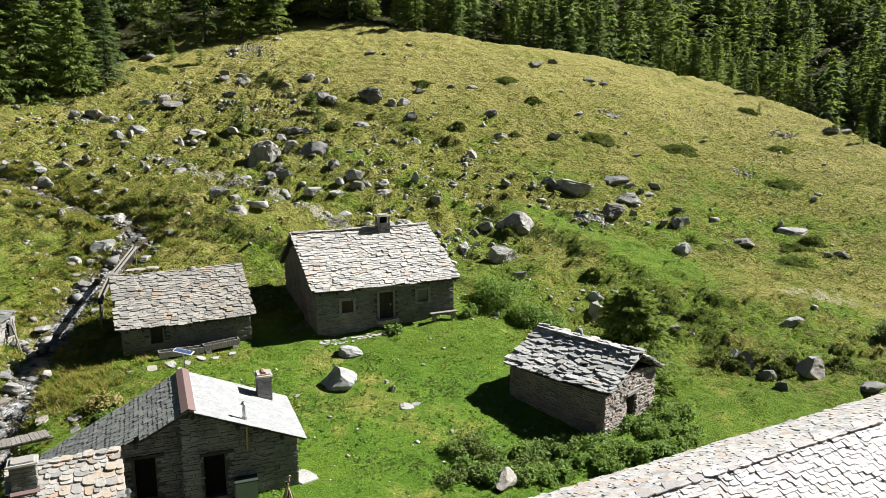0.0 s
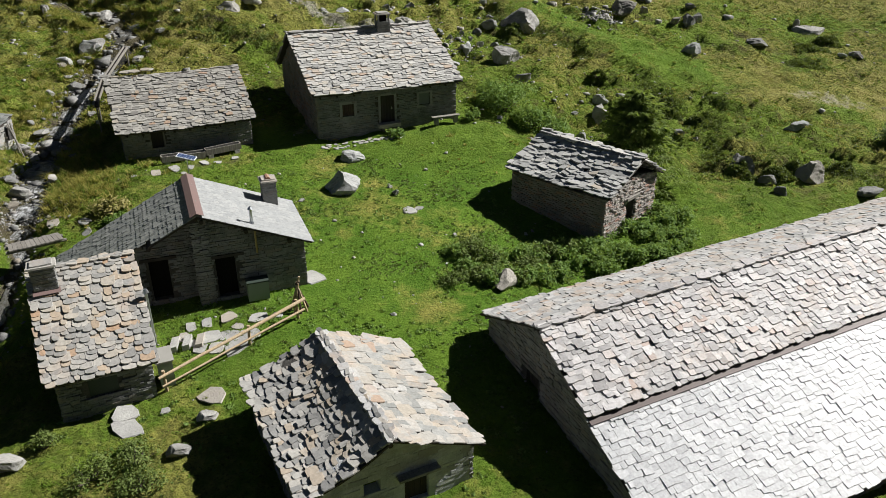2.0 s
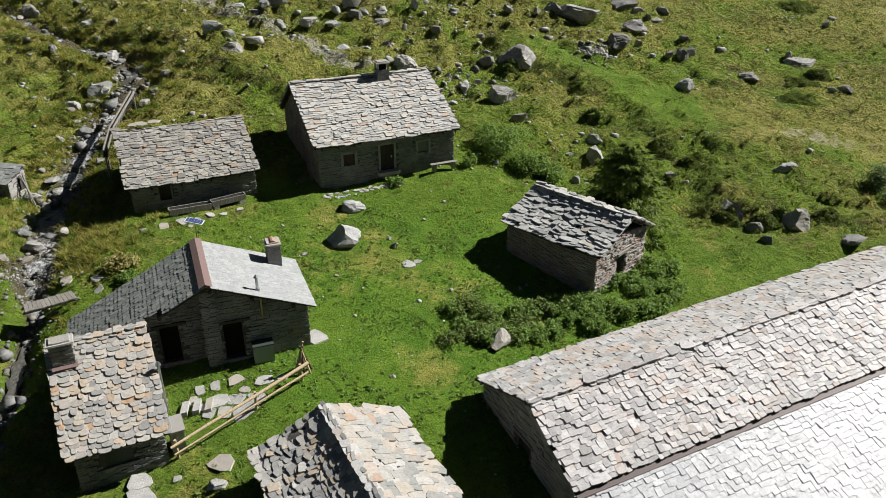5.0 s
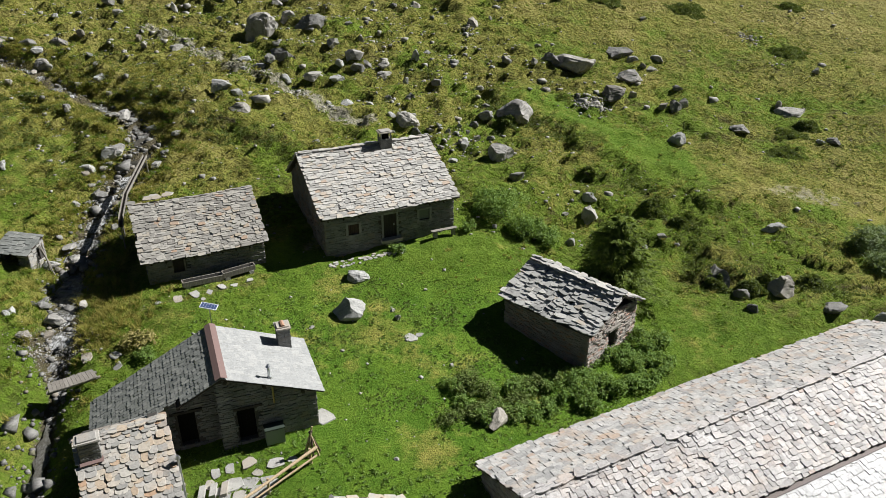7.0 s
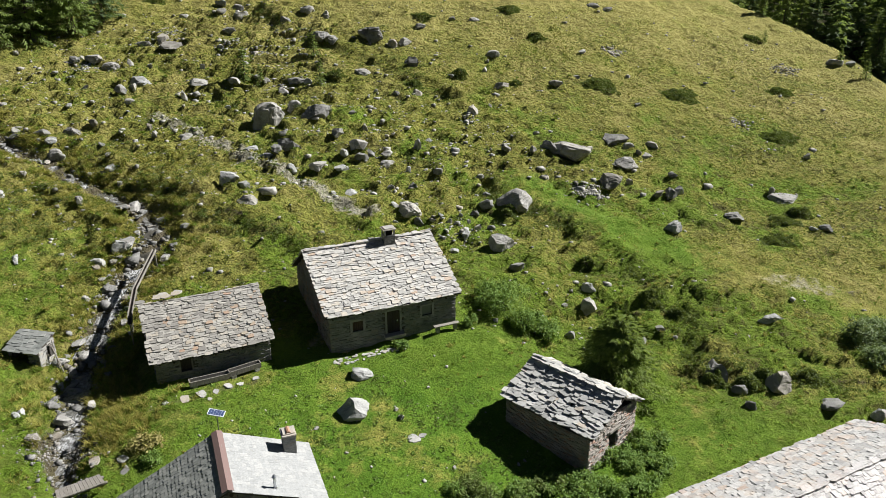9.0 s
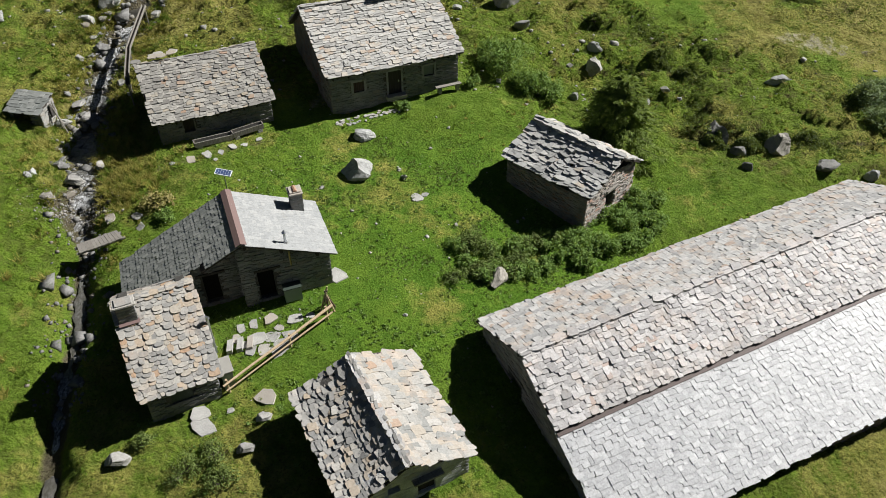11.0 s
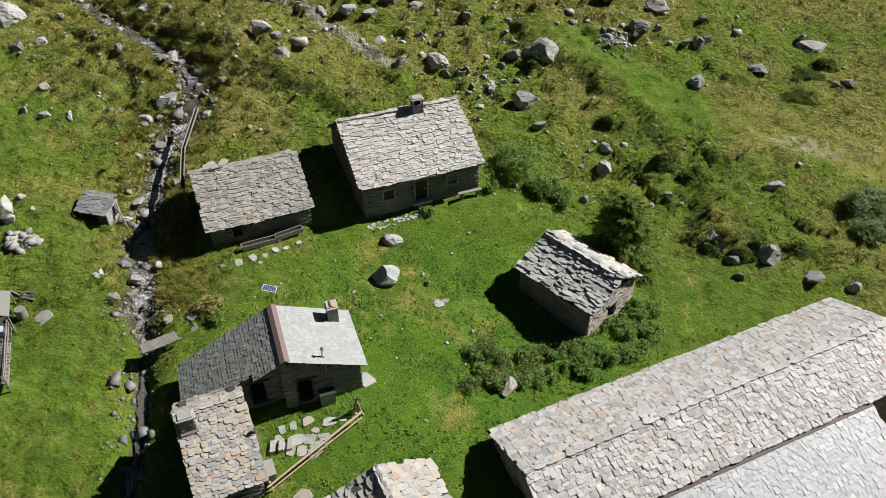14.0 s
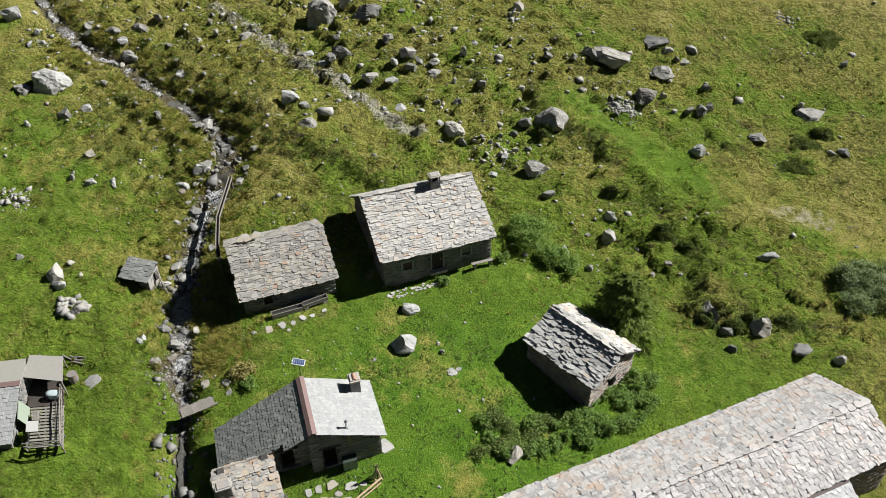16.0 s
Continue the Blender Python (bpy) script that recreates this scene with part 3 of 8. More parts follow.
def build_ground():
    xs, ys = spread(-50, 58, 0.33, -1500, 1500, 1.14), spread(14, 138, 0.33, -600, 2200, 1.14)
    X, Y = np.meshgrid(xs, ys)
    Z = ground(X, Y)
    n, m = len(xs), len(ys)
    v = np.stack([X.ravel(), Y.ravel(), Z.ravel()], 1)
    i = np.arange(n * m).reshape(m, n)
    f = np.stack([i[:-1, :-1].ravel(), i[:-1, 1:].ravel(), i[1:, 1:].ravel(), i[1:, :-1].ravel()], 1)
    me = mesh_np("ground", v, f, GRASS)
    me.polygons.foreach_set("use_smooth", [True] * len(me.polygons))
    even, rough, brook = lawn(X, Y), wild(X, Y), away_from(X, Y, BROOK)
    dry = 0.44 - 0.56 * even + 0.5 * np.clip((Y - 85) / 35, 0, 1) + 0.5 * np.exp(-(brook / 4) ** 2) * np.clip((Y - 37) / 5, 0, 1) + 0.22 * np.exp(-(((X + 28) / 20) ** 2 + ((Y - 80) / 22) ** 2)) - 0.16 * np.exp(-(((X - 20) / 14) ** 2 + ((Y - 62) / 12) ** 2))
    dry = dry - 0.55 * np.exp(-(((X + 6) / 9) ** 2 + ((Y - 56) / 6) ** 2)) - 0.55 * np.exp(-(((X + 35) / 12) ** 2 + ((Y - 34) / 17) ** 2)) + 0.3 * np.exp(-(((X - 31) / 7) ** 2 + ((Y - 62) / 5) ** 2)) + 0.25 * np.exp(-((beside(X, Y, CREST) / 25) ** 2)) - 0.12 * np.exp(-((beside(X, Y, BANK) - 3.2) / 2.4) ** 2)
    heath = np.clip(0.25 + 0.75 * rough - 1.2 * even, 0, 1)
    bare = 0.8 * np.exp(-(brook / np.where((Y > 48) & (Y < 63), 1.7, np.where(Y > 38, 1.2, 0.7))) ** 2) + 0.85 * np.exp(-(((X + 23.4) / 2.0) ** 2 + ((Y - 38.6) / 1.7) ** 2))
    track = 0.72 * np.exp(-(away_from(X, Y, PATH) / 1.1) ** 2) + 0.5 * np.exp(-(((X - 31) / 5) ** 2 + ((Y - 61) / 2.2) ** 2)) + 0.5 * np.exp(-(((X + 9.3) / 1.2) ** 2 + ((Y - 50.5) / 2.6) ** 2))
    bare += 0.45 * np.exp(-(((X - 34) / 7) ** 2 + ((Y - 60) / 3) ** 2)) + 0.5 * np.exp(-(away_from(X, Y, [(-19, 41.6), (-12, 45)]) / 0.5) ** 2)
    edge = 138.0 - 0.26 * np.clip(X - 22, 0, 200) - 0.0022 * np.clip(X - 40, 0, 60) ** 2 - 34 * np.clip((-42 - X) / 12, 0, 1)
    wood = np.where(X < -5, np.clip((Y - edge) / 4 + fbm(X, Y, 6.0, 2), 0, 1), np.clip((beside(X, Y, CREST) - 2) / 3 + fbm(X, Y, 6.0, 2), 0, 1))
    for line in (BANK, RUN, FLANK, LEDGE, SPUR):
        s = beside(X, Y, line) + 1.1 * fbm(X, Y, 2.5, 3)
        bare = bare + 0.55 * np.exp(-(s / 0.5) ** 2) * np.clip(0.55 + 1.6 * fbm(X + 31, Y - 12, 4.0, 2), 0, 1)
        heath = heath + 0.8 * np.exp(-((s + 0.6) / 1.3) ** 2)
    ridge = spine(X, Y)
    heath = heath * (1 - 0.95 * ridge)
    dry = dry + 0.04 * np.clip((Y - 62) / 25, 0, 1) + 0.10 * ridge
    dry = dry - 0.42 * np.exp(-(((X - 17) / 9) ** 2 + ((Y - 43) / 6) ** 2)) - 0.25 * np.exp(-(((X - 9) / 5) ** 2 + ((Y - 50) / 5) ** 2))
    dry = dry - 0.13 * np.exp(-(((X - 20) / 18) ** 2 + ((Y - 64) / 14) ** 2))
    pasture = np.exp(-(((X + 42) / 12) ** 2 + ((Y - 56) / 15) ** 2)) + np.exp(-(((X + 27) / 7) ** 2 + ((Y - 30) / 10) ** 2))
    dry = dry - 0.22 * pasture
    moor = np.exp(-(((X - 35) / 15) ** 2 + ((Y - 79) / 13) ** 2)) * (1 - ridge)
    heath = heath * np.clip(1 - (Y - 70) / 40, 0.5, 1) * np.where(X < 0, 1, 1.4) + 0.9 * moor
    dry = dry - 0.16 * moor
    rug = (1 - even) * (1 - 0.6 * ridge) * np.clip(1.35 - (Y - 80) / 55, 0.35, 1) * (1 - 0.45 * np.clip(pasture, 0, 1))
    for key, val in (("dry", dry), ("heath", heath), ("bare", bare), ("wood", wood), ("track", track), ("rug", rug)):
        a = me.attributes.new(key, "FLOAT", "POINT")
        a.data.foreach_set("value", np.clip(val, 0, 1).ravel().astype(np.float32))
    return whole("ground", me, "grassy alpine meadow slope with hummocks and bare earth", "ground", kind="structure")


build_ground()


def build_brook():
    pts = [Vector((x, y, 0)) for x, y in BROOK]
    line = []
    for a, b in zip(pts, pts[1:]):
        k = max(2, int((b - a).length / 0.35))
        line += [a.lerp(b, i / k) for i in range(k)]
    rng = random.Random(3)
    v, f, foam = [], [], []
    zs = [g(p.x, p.y) for p in line]
    level = [min(zs[max(0, i - 3):i + 4]) + 0.36 for i in range(len(line))]
    for i, p in enumerate(line):
        d = (line[min(i + 1, len(line) - 1)] - line[max(i - 1, 0)]).normalized()
        side = Vector((d.y, -d.x, 0))
        half = (1.4 if 59.5 < p.y < 62.5 else 1.25 if 51 < p.y < 58.5 else 1.0 if 38 < p.y < 60 else (0.38 if p.y > 36.5 else 0.22) if p.y < 60 else 0.42) * (1 + 0.4 * math.sin(i * 0.37)) + rng.uniform(-0.12, 0.12)
        steep = max(0.0, level[max(i - 2, 0)] - level[min(i + 2, len(level) - 1)])
        for k in range(5):
            w = k / 2 - 1
            q = p + side * half * w
            v.append((q.x, q.y, level[i] + rng.uniform(-0.03, 0.03)))
            fall = 1.0 if 50.5 < p.y < 58.6 or 39.0 < p.y < 41.2 or 76 < p.y < 79 else 0.0 if 59 < p.y < 63 else 0.22 if p.y > 38 else 0.06
            foam.append(min(1.0, fall + steep * 1.2 * (fall > 0)) * (1 - 0.45 * abs(w)))
        if i:
            o = 5 * i
            f += [(o - 5 + k, o - 4 + k, o + 1 + k, o + k) for k in range(4)]
    me = mesh_py("stream_water", v, f, WATER, True)
    a = me.attributes.new("foam", "FLOAT", "POINT")
    a.data.foreach_set("value", foam)
    whole("stream", me, "narrow clear mountain brook foaming over stones", "stream", kind="structure")


build_brook()


# ---- roofs and walls ----
def slate_outline(rng, style):
    """The outline of one split slab: half a width to each side, its lower edge at 0, its upper at 1."""
    j = lambda a: rng.uniform(-a, a)
    if style == "square":
        return [(-0.48 + j(0.02), 0.02 + j(0.02)), (-0.3, 0.0 + j(0.015)), (0.3, 0.0 + j(0.015)), (0.48 + j(0.02), 0.02 + j(0.02)), (0.48, 1.0), (-0.48, 1.0)]
    if style == "cut":
        return [(-0.49 + j(0.03), 0.05 + j(0.05)), (-0.42 + j(0.05), 0.0 + j(0.02)), (0.40 + j(0.06), 0.01 + j(0.03)), (0.49 + j(0.03), 0.08 + j(0.06)), (0.48, 1.0), (-0.48, 1.0)]
    if style == "tile":
        return [(-0.47, 0.10 + j(0.02)), (-0.36 + j(0.03), 0.02), (-0.1 + j(0.05), 0.0), (0.2 + j(0.05), 0.0), (0.38 + j(0.03), 0.03), (0.47, 0.12 + j(0.03)), (0.47, 1.0), (-0.47, 1.0)]
    if style == "round":
        return [(-0.5 + j(0.03), 0.24 + j(0.06)), (-0.36 + j(0.05), 0.08 + j(0.03)), (-0.1 + j(0.08), 0.0 + j(0.02)), (0.2 + j(0.08), 0.02 + j(0.03)),
                (0.42 + j(0.04), 0.12 + j(0.05)), (0.5 + j(0.03), 0.28 + j(0.08)), (0.48, 1.0), (-0.48, 1.0)]
    if style == "ragged":
        return [(-0.5 + j(0.05), 0.14 + j(0.12)), (-0.3 + j(0.15), 0.03 + j(0.05)), (0.25 + j(0.18), 0.05 + j(0.06)), (0.5 + j(0.05), 0.14 + j(0.13)),
                (0.5 + j(0.05), 0.9 + j(0.06)), (0.1 + j(0.2), 1.0 + j(0.04)), (-0.48 + j(0.05), 0.92 + j(0.06))]
    if style == "scale":
        return [(-0.5 + j(0.03), 0.13 + j(0.06)), (-0.40 + j(0.06), 0.04 + j(0.03)), (-0.1 + j(0.12), 0.0 + j(0.02)), (0.2 + j(0.12), 0.01 + j(0.03)),
                (0.43 + j(0.05), 0.06 + j(0.05)), (0.5 + j(0.03), 0.18 + j(0.08)), (0.48, 1.0), (-0.48, 1.0)]
    return [(-0.5 + j(0.06), 0.19 + j(0.11)), (-0.34 + j(0.1), 0.05 + j(0.05)), (-0.05 + j(0.2), 0.0 + j(0.05)), (0.32 + j(0.12), 0.05 + j(0.06)),
            (0.5 + j(0.06), 0.20 + j(0.13)), (0.48 + j(0.06), 0.75 + j(0.1)), (0.2 + j(0.1), 1.0 + j(0.06)), (-0.3 + j(0.1), 0.97 + j(0.06))]


def slate_shape(rng, style):
    """Corners and faces of a slab of thickness 1, with a slightly drawn-in upper face."""
    o = slate_outline(rng, style)
    n = len(o)
    v = [(x, y, 0.0) for x, y in o] + [(x * 0.955, 0.015 + y * 0.97, 1.0 + rng.uniform(-0.12, 0.12)) for x, y in o]
    f = [tuple(range(n - 1, -1, -1)), tuple(range(n, 2 * n))] + [(i, (i + 1) % n, n + (i + 1) % n, n + i) for i in range(n)]
    return v, f


def roof_slope(house, name, eave, along, up, length, run, step, width, thick, material, style="rough", pieces=300, seed=1, uneven=0.04,
               sag=0.0, dip=0.0, deck=WOOD_DARK, label="", shape=None, turn=4.0, part_name="slate", order=1, lift=1.0):
    """One slope covered with slabs. eave: its lower corner; along: the eave's direction; up: up the slope (both unit vectors);
    shape(s, t): False where the slope is cut away. pieces: as many are objects of their own."""
    rng = random.Random(seed)
    eave, along, up = Vector(eave), Vector(along).normalized(), Vector(up).normalized()
    out = along.cross(up).normalized()
    if out.z < 0:
        out = -out
    ax = along if along.cross(up).dot(out) > 0 else -along

    def at(s, t):
        q = t / run
        return eave + along * s + up * t + out * (-sag * 4 * q * (1 - q)) + Vector((0, 0, -dip * 4 * (s / length) * (1 - s / length)))

    # the boards under the slabs
    ns, nt = max(4, int(length / 0.8)), max(4, int(run / 0.6))
    geo = Geo()
    n1 = nt + 1
    has = {(i, k) for i in range(ns) for k in range(nt) if not shape or shape(length * (i + 0.5) / ns, run * (k + 0.5) / nt)}
    grid = [at(length * i / ns, run * k / nt) for i in range(ns + 1) for k in range(n1)]
    o = len(grid)
    fs = []
    for i, k in sorted(has):
        q = [i * n1 + k, (i + 1) * n1 + k, (i + 1) * n1 + k + 1, i * n1 + k + 1]
        fs += [tuple(q), tuple(o + a for a in q[::-1])]
        for (di, dk), (a, b) in (((0, -1), (0, 1)), ((1, 0), (1, 2)), ((0, 1), (2, 3)), ((-1, 0), (3, 0))):
            if (i + di, k + dk) not in has:
                fs.append((q[b], q[a], o + q[a], o + q[b]))
    used = sorted({a for q in fs for a in q})
    slot = {a: j for j, a in enumerate(used)}
    sheet = [p - out * 0.012 for p in grid] + [p - out * 0.09 for p in grid]
    geo.add([sheet[a] for a in used], [tuple(slot[a] for a in q) for q in fs])
    roof = part(name, geo.mesh(name, deck), house, label)
    kinds = []
    for k in range(10):
        v, f = slate_shape(rng, style)
        kinds.append((v, f, mesh_py(part_name, v, f, material)))
    rest, made = Geo(), 0
    rows = int(run / step + 0.5)
    spots = []
    for r in range(rows + 1):
        t = r * step - 0.06
        s = -0.08 + rng.uniform(-0.5, 0) * width
        while s < length + 0.02:
            w = width * (rng.uniform(0.94, 1.06) if style in ("square", "tile") else rng.choice((0.62, 0.8, 0.95, 1.05, 1.25, 1.5)) * rng.uniform(0.9, 1.1))
            lo, hi = (max(s, -0.02), min(s + w, length + 0.02)) if style in ("square", "tile") else (max(s, -0.07), min(s + w, length + 0.07))
            s += w * 0.985
            if hi - lo < 0.2 * w:
                continue
            c, w = (lo + hi) / 2, hi - lo
            if c < 0.03 or c > length - 0.03:
                continue
            tt = t + rng.uniform(-0.25, 0.25) * step * (0.15 if style in ("square", "tile") else 1)
            if shape and not shape(c, tt + step * 0.7):
                continue
            deep = step * (1.9 if style in ("square", "tile") else rng.uniform(1.7, 2.3))
            if tt + deep > run + 0.12:
                deep = max(step * 0.8, run + 0.12 - tt)
            spots.append((c, tt, w, deep))
    near = sorted(range(len(spots)), key=lambda i: order * (spots[i][1] + 0.2 * spots[i][0]))[:pieces]
    near = set(near)
    for i, (c, tt, w, deep) in enumerate(spots):
        th = thick * rng.uniform(0.7, 1.35)
        a, b = at(c, tt), at(c, tt + deep)
        y = (b - a).normalized()
        raise_low = th * (1.1 + rng.uniform(0, 0.7)) * lift
        y = (y * deep - out * raise_low).normalized()
        z = ax.cross(y).normalized()
        x = y.cross(z)
        m = Matrix((x, y, z)).transposed().to_4x4()
        m = m @ Matrix.Rotation(radians(rng.gauss(0, turn)), 4, "Z") @ Matrix.Rotation(radians(rng.gauss(0, turn * 0.35)), 4, "Y")
        m.translation = a + out * (raise_low + rng.uniform(-0.3, 1.0) * uneven)
        m = m @ Matrix.Diagonal((w * 1.04, deep, th, 1))
        v, f, me = kinds[rng.randrange(10)]
        if i in near:
            part(part_name, me, roof, m=m)
        else:
            rest.add([m @ Vector(p) for p in v], f)
    if rest.v:
        part("slate_cover", rest.mesh("slate_cover", material), roof, kind="stuff")
    return roof, at, out


def ridge_cap(house, a, b, n, size, material, seed, name="ridge_slab"):
    """Flat slabs laid along a ridge."""
    rng = random.Random(seed)
    a, b = Vector(a), Vector(b)
    u = (b - a).normalized()
    side = Vector((-u.y, u.x, 0)).normalized()
    cap = thing_part(house, "ridge", a)
    for k in range(n):
        v, f = slate_shape(rng, "rough")
        c = a.lerp(b, (k + 0.5) / n)
        m = Matrix((u, side, u.cross(side))).transposed().to_4x4() @ Matrix.Rotation(radians(rng.gauss(0, 6)), 4, "Z") @ Matrix.Rotation(radians(rng.gauss(0, 4)), 4, "X")
        m.translation = c - side * size * 0.5 + Vector((0, 0, 0.01 + rng.uniform(0, 0.03)))
        w = (b - a).length / n * rng.uniform(1.0, 1.25)
        part(name, mesh_py(name, v, f, material), cap, m=m @ Matrix.Diagonal((w, size * rng.uniform(0.85, 1.2), 0.045, 1)))


def thing_part(house, name, at):
    """A bedding strip that carries the slabs of a ridge."""
    return part(name, Geo().box(Vector(at) - Vector((0, 0, 0.1)), (0.1, 0, 0), (0, 0.1, 0), (0, 0, 0.03)).mesh(name, WALL_CORE), house)


def stone_wall(house, name, a, b, base, profile, thick=0.45, openings=(), material=WALL_GREY, seed=1, course=0.105, long=0.30, pieces=0, proud=0.055, label="", core=None):
    """A wall of laid stone from a to b (its outer face, seen with a on the left). profile: (distance, height) of its top;
    openings: (from, to, bottom, top) along it, heights above the base."""
    rng = random.Random(seed)
    if name in ("back_wall", "north_wall"):
        course, long = 0.2, 0.6
    a, b = Vector((*a[:2], 0)), Vector((*b[:2], 0))
    length = (b - a).length
    u = (b - a) / length
    out = Vector((u.y, -u.x, 0))
    up = Vector((0, 0, 1))

    def top(s):
        for (s0, z0), (s1, z1) in zip(profile, profile[1:]):
            if s <= s1 or (s1, z1) == profile[-1]:
                return z0 + (z1 - z0) * (min(max(s, s0), s1) - s0) / max(s1 - s0, 1e-6)

    cuts = sorted({0.0, length, *[min(max(s, 0), length) for s, _ in profile], *[s for o in openings for s in o[:2]]})
    geo = Geo()
    for s0, s1 in zip(cuts, cuts[1:]):
        if s1 - s0 < 1e-4:
            continue
        low = base - 1.2
        spans = []
        for o in sorted(openings, key=lambda o: o[2]):
            if o[0] < (s0 + s1) / 2 < o[1]:
                spans.append((low, base + o[2], base + o[2]))
                low = base + o[3]
        spans.append((low, top(s0), top(s1)))
        for z, t0, t1 in spans:
            if max(t0, t1) <= z + 0.01:
                continue
            p, q = a + u * s0, a + u * s1
            geo.hexa([p + up * z, q + up * z, q - out * thick + up * z, p - out * thick + up * z,
                      p + up * max(t0, z), q + up * max(t1, z), q - out * thick + up * max(t1, z), p - out * thick + up * max(t0, z)])
    wall = part(name, geo.weld().mesh(name, core or WALL_CORE), house, label)
    blocks = []
    z = base - 0.4
    while z < max(h for _, h in profile):
        h = course * rng.uniform(0.6, 1.5)
        s = -rng.uniform(0.0, 0.06)
        while s < length:
            w = min(long * rng.uniform(0.35, 1.7), length + 0.05 - s)
            if w < 0.05:
                break
            mid = s + w / 2
            clear = all(not (s + w > o[0] + 0.02 and s < o[1] - 0.02 and z + h > base + o[2] + 0.02 and z < base + o[3] - 0.02) for o in openings)
            if clear and z + h * 0.8 < min(top(max(s, 0)), top(min(s + w, length))):
                blocks.append((mid, z + h / 2, w, h))
            s += w
        z += h
    rest = Geo()
    single = set(sorted(range(len(blocks)), key=lambda i: -blocks[i][2] * blocks[i][3])[:pieces])
    kinds = []
    for k in range(6 if pieces else 0):
        geo = Geo()
        geo.hexa([(x + rng.uniform(-0.06, 0.06), y + rng.uniform(-0.05, 0.05), zz + rng.uniform(-0.08, 0.08)) for zz in (-0.5, 0.5) for x, y in ((-0.5, -0.5), (0.5, -0.5), (0.5, 0.5), (-0.5, 0.5))])
        kinds.append(geo.mesh("stone", material))
    turn = Matrix((u, -out, up)).transposed().to_4x4()
    for i, (s, zc, w, h) in enumerate(blocks):
        deep = proud * rng.uniform(0.3, 1.6)
        c = a + u * s + up * zc + out * (deep / 2 - 0.04)
        if i in single:
            m = turn.copy()
            m.translation = c
            part("stone", kinds[rng.randrange(6)], wall, m=m @ Matrix.Rotation(radians(rng.gauss(0, 2)), 4, "Y") @ Matrix.Diagonal((w * 0.98, deep + 0.08, h * 0.95, 1)))
            continue
        j = lambda k: rng.uniform(-k, k)
        e = []
        for q in (-0.5, 0.5):
            for x, y in ((-0.5, 1), (0.5, 1), (0.5, 0), (-0.5, 0)):
                e.append(c + u * (w * x * 0.95 + j(0.018)) + up * (h * q * 0.86 + j(0.012)) + out * (deep / 2 + 0.04 + j(0.012)) * (1 if y else -1))
        rest.hexa(e)
    part("stonework", rest.mesh("stonework", material), wall, kind="stuff")
    return wall


def planks(parent, name, corner, right, upv, w, h, n, material, depth=0.04, seed=1, part_name="board"):
    """A leaf of boards side by side: corner is its lower left, seen from outside."""
    rng = random.Random(seed)
    right, upv = Vector(right).normalized(), Vector(upv).normalized()
    out = right.cross(upv)
    c = Vector(corner)
    leaf = part(name, Geo().box(c + right * w / 2 + upv * h / 2 - out * depth, right * w / 2, upv * h / 2, out * depth * 0.4).mesh(name, material), parent)
    for k in range(n):
        b = Geo().box(c + right * w * (k + 0.5) / n + upv * h / 2 + out * rng.uniform(-0.006, 0.006), right * (w / n / 2 - 0.006), upv * (h / 2 - rng.uniform(0, 0.02)), out * depth / 2)
        part(part_name, b.mesh(part_name, material), leaf)
    return leaf


def frame_round(house, name, corner, right, w, h, bar, material, sill=True, deep=0.08):
    """A plain surround of four bars."""
    right = Vector(right).normalized()
    up = Vector((0, 0, 1))
    out = right.cross(up)
    c = Vector(corner)
    geo = Geo()
    for q, x, z in ((c + up * h / 2 - right * bar / 2, bar / 2, h / 2), (c + right * (w + bar / 2) + up * h / 2, bar / 2, h / 2),
                    (c + right * w / 2 + up * (h + bar / 2), w / 2 + bar, bar / 2), (c + right * w / 2 - up * bar / 2, w / 2 + bar, bar / 2)):
        if not sill and q.z < c.z:
            continue
        geo.box(q + out * 0.03, right * x, up * z, out * deep)
    return part(name, geo.mesh(name, material), house)


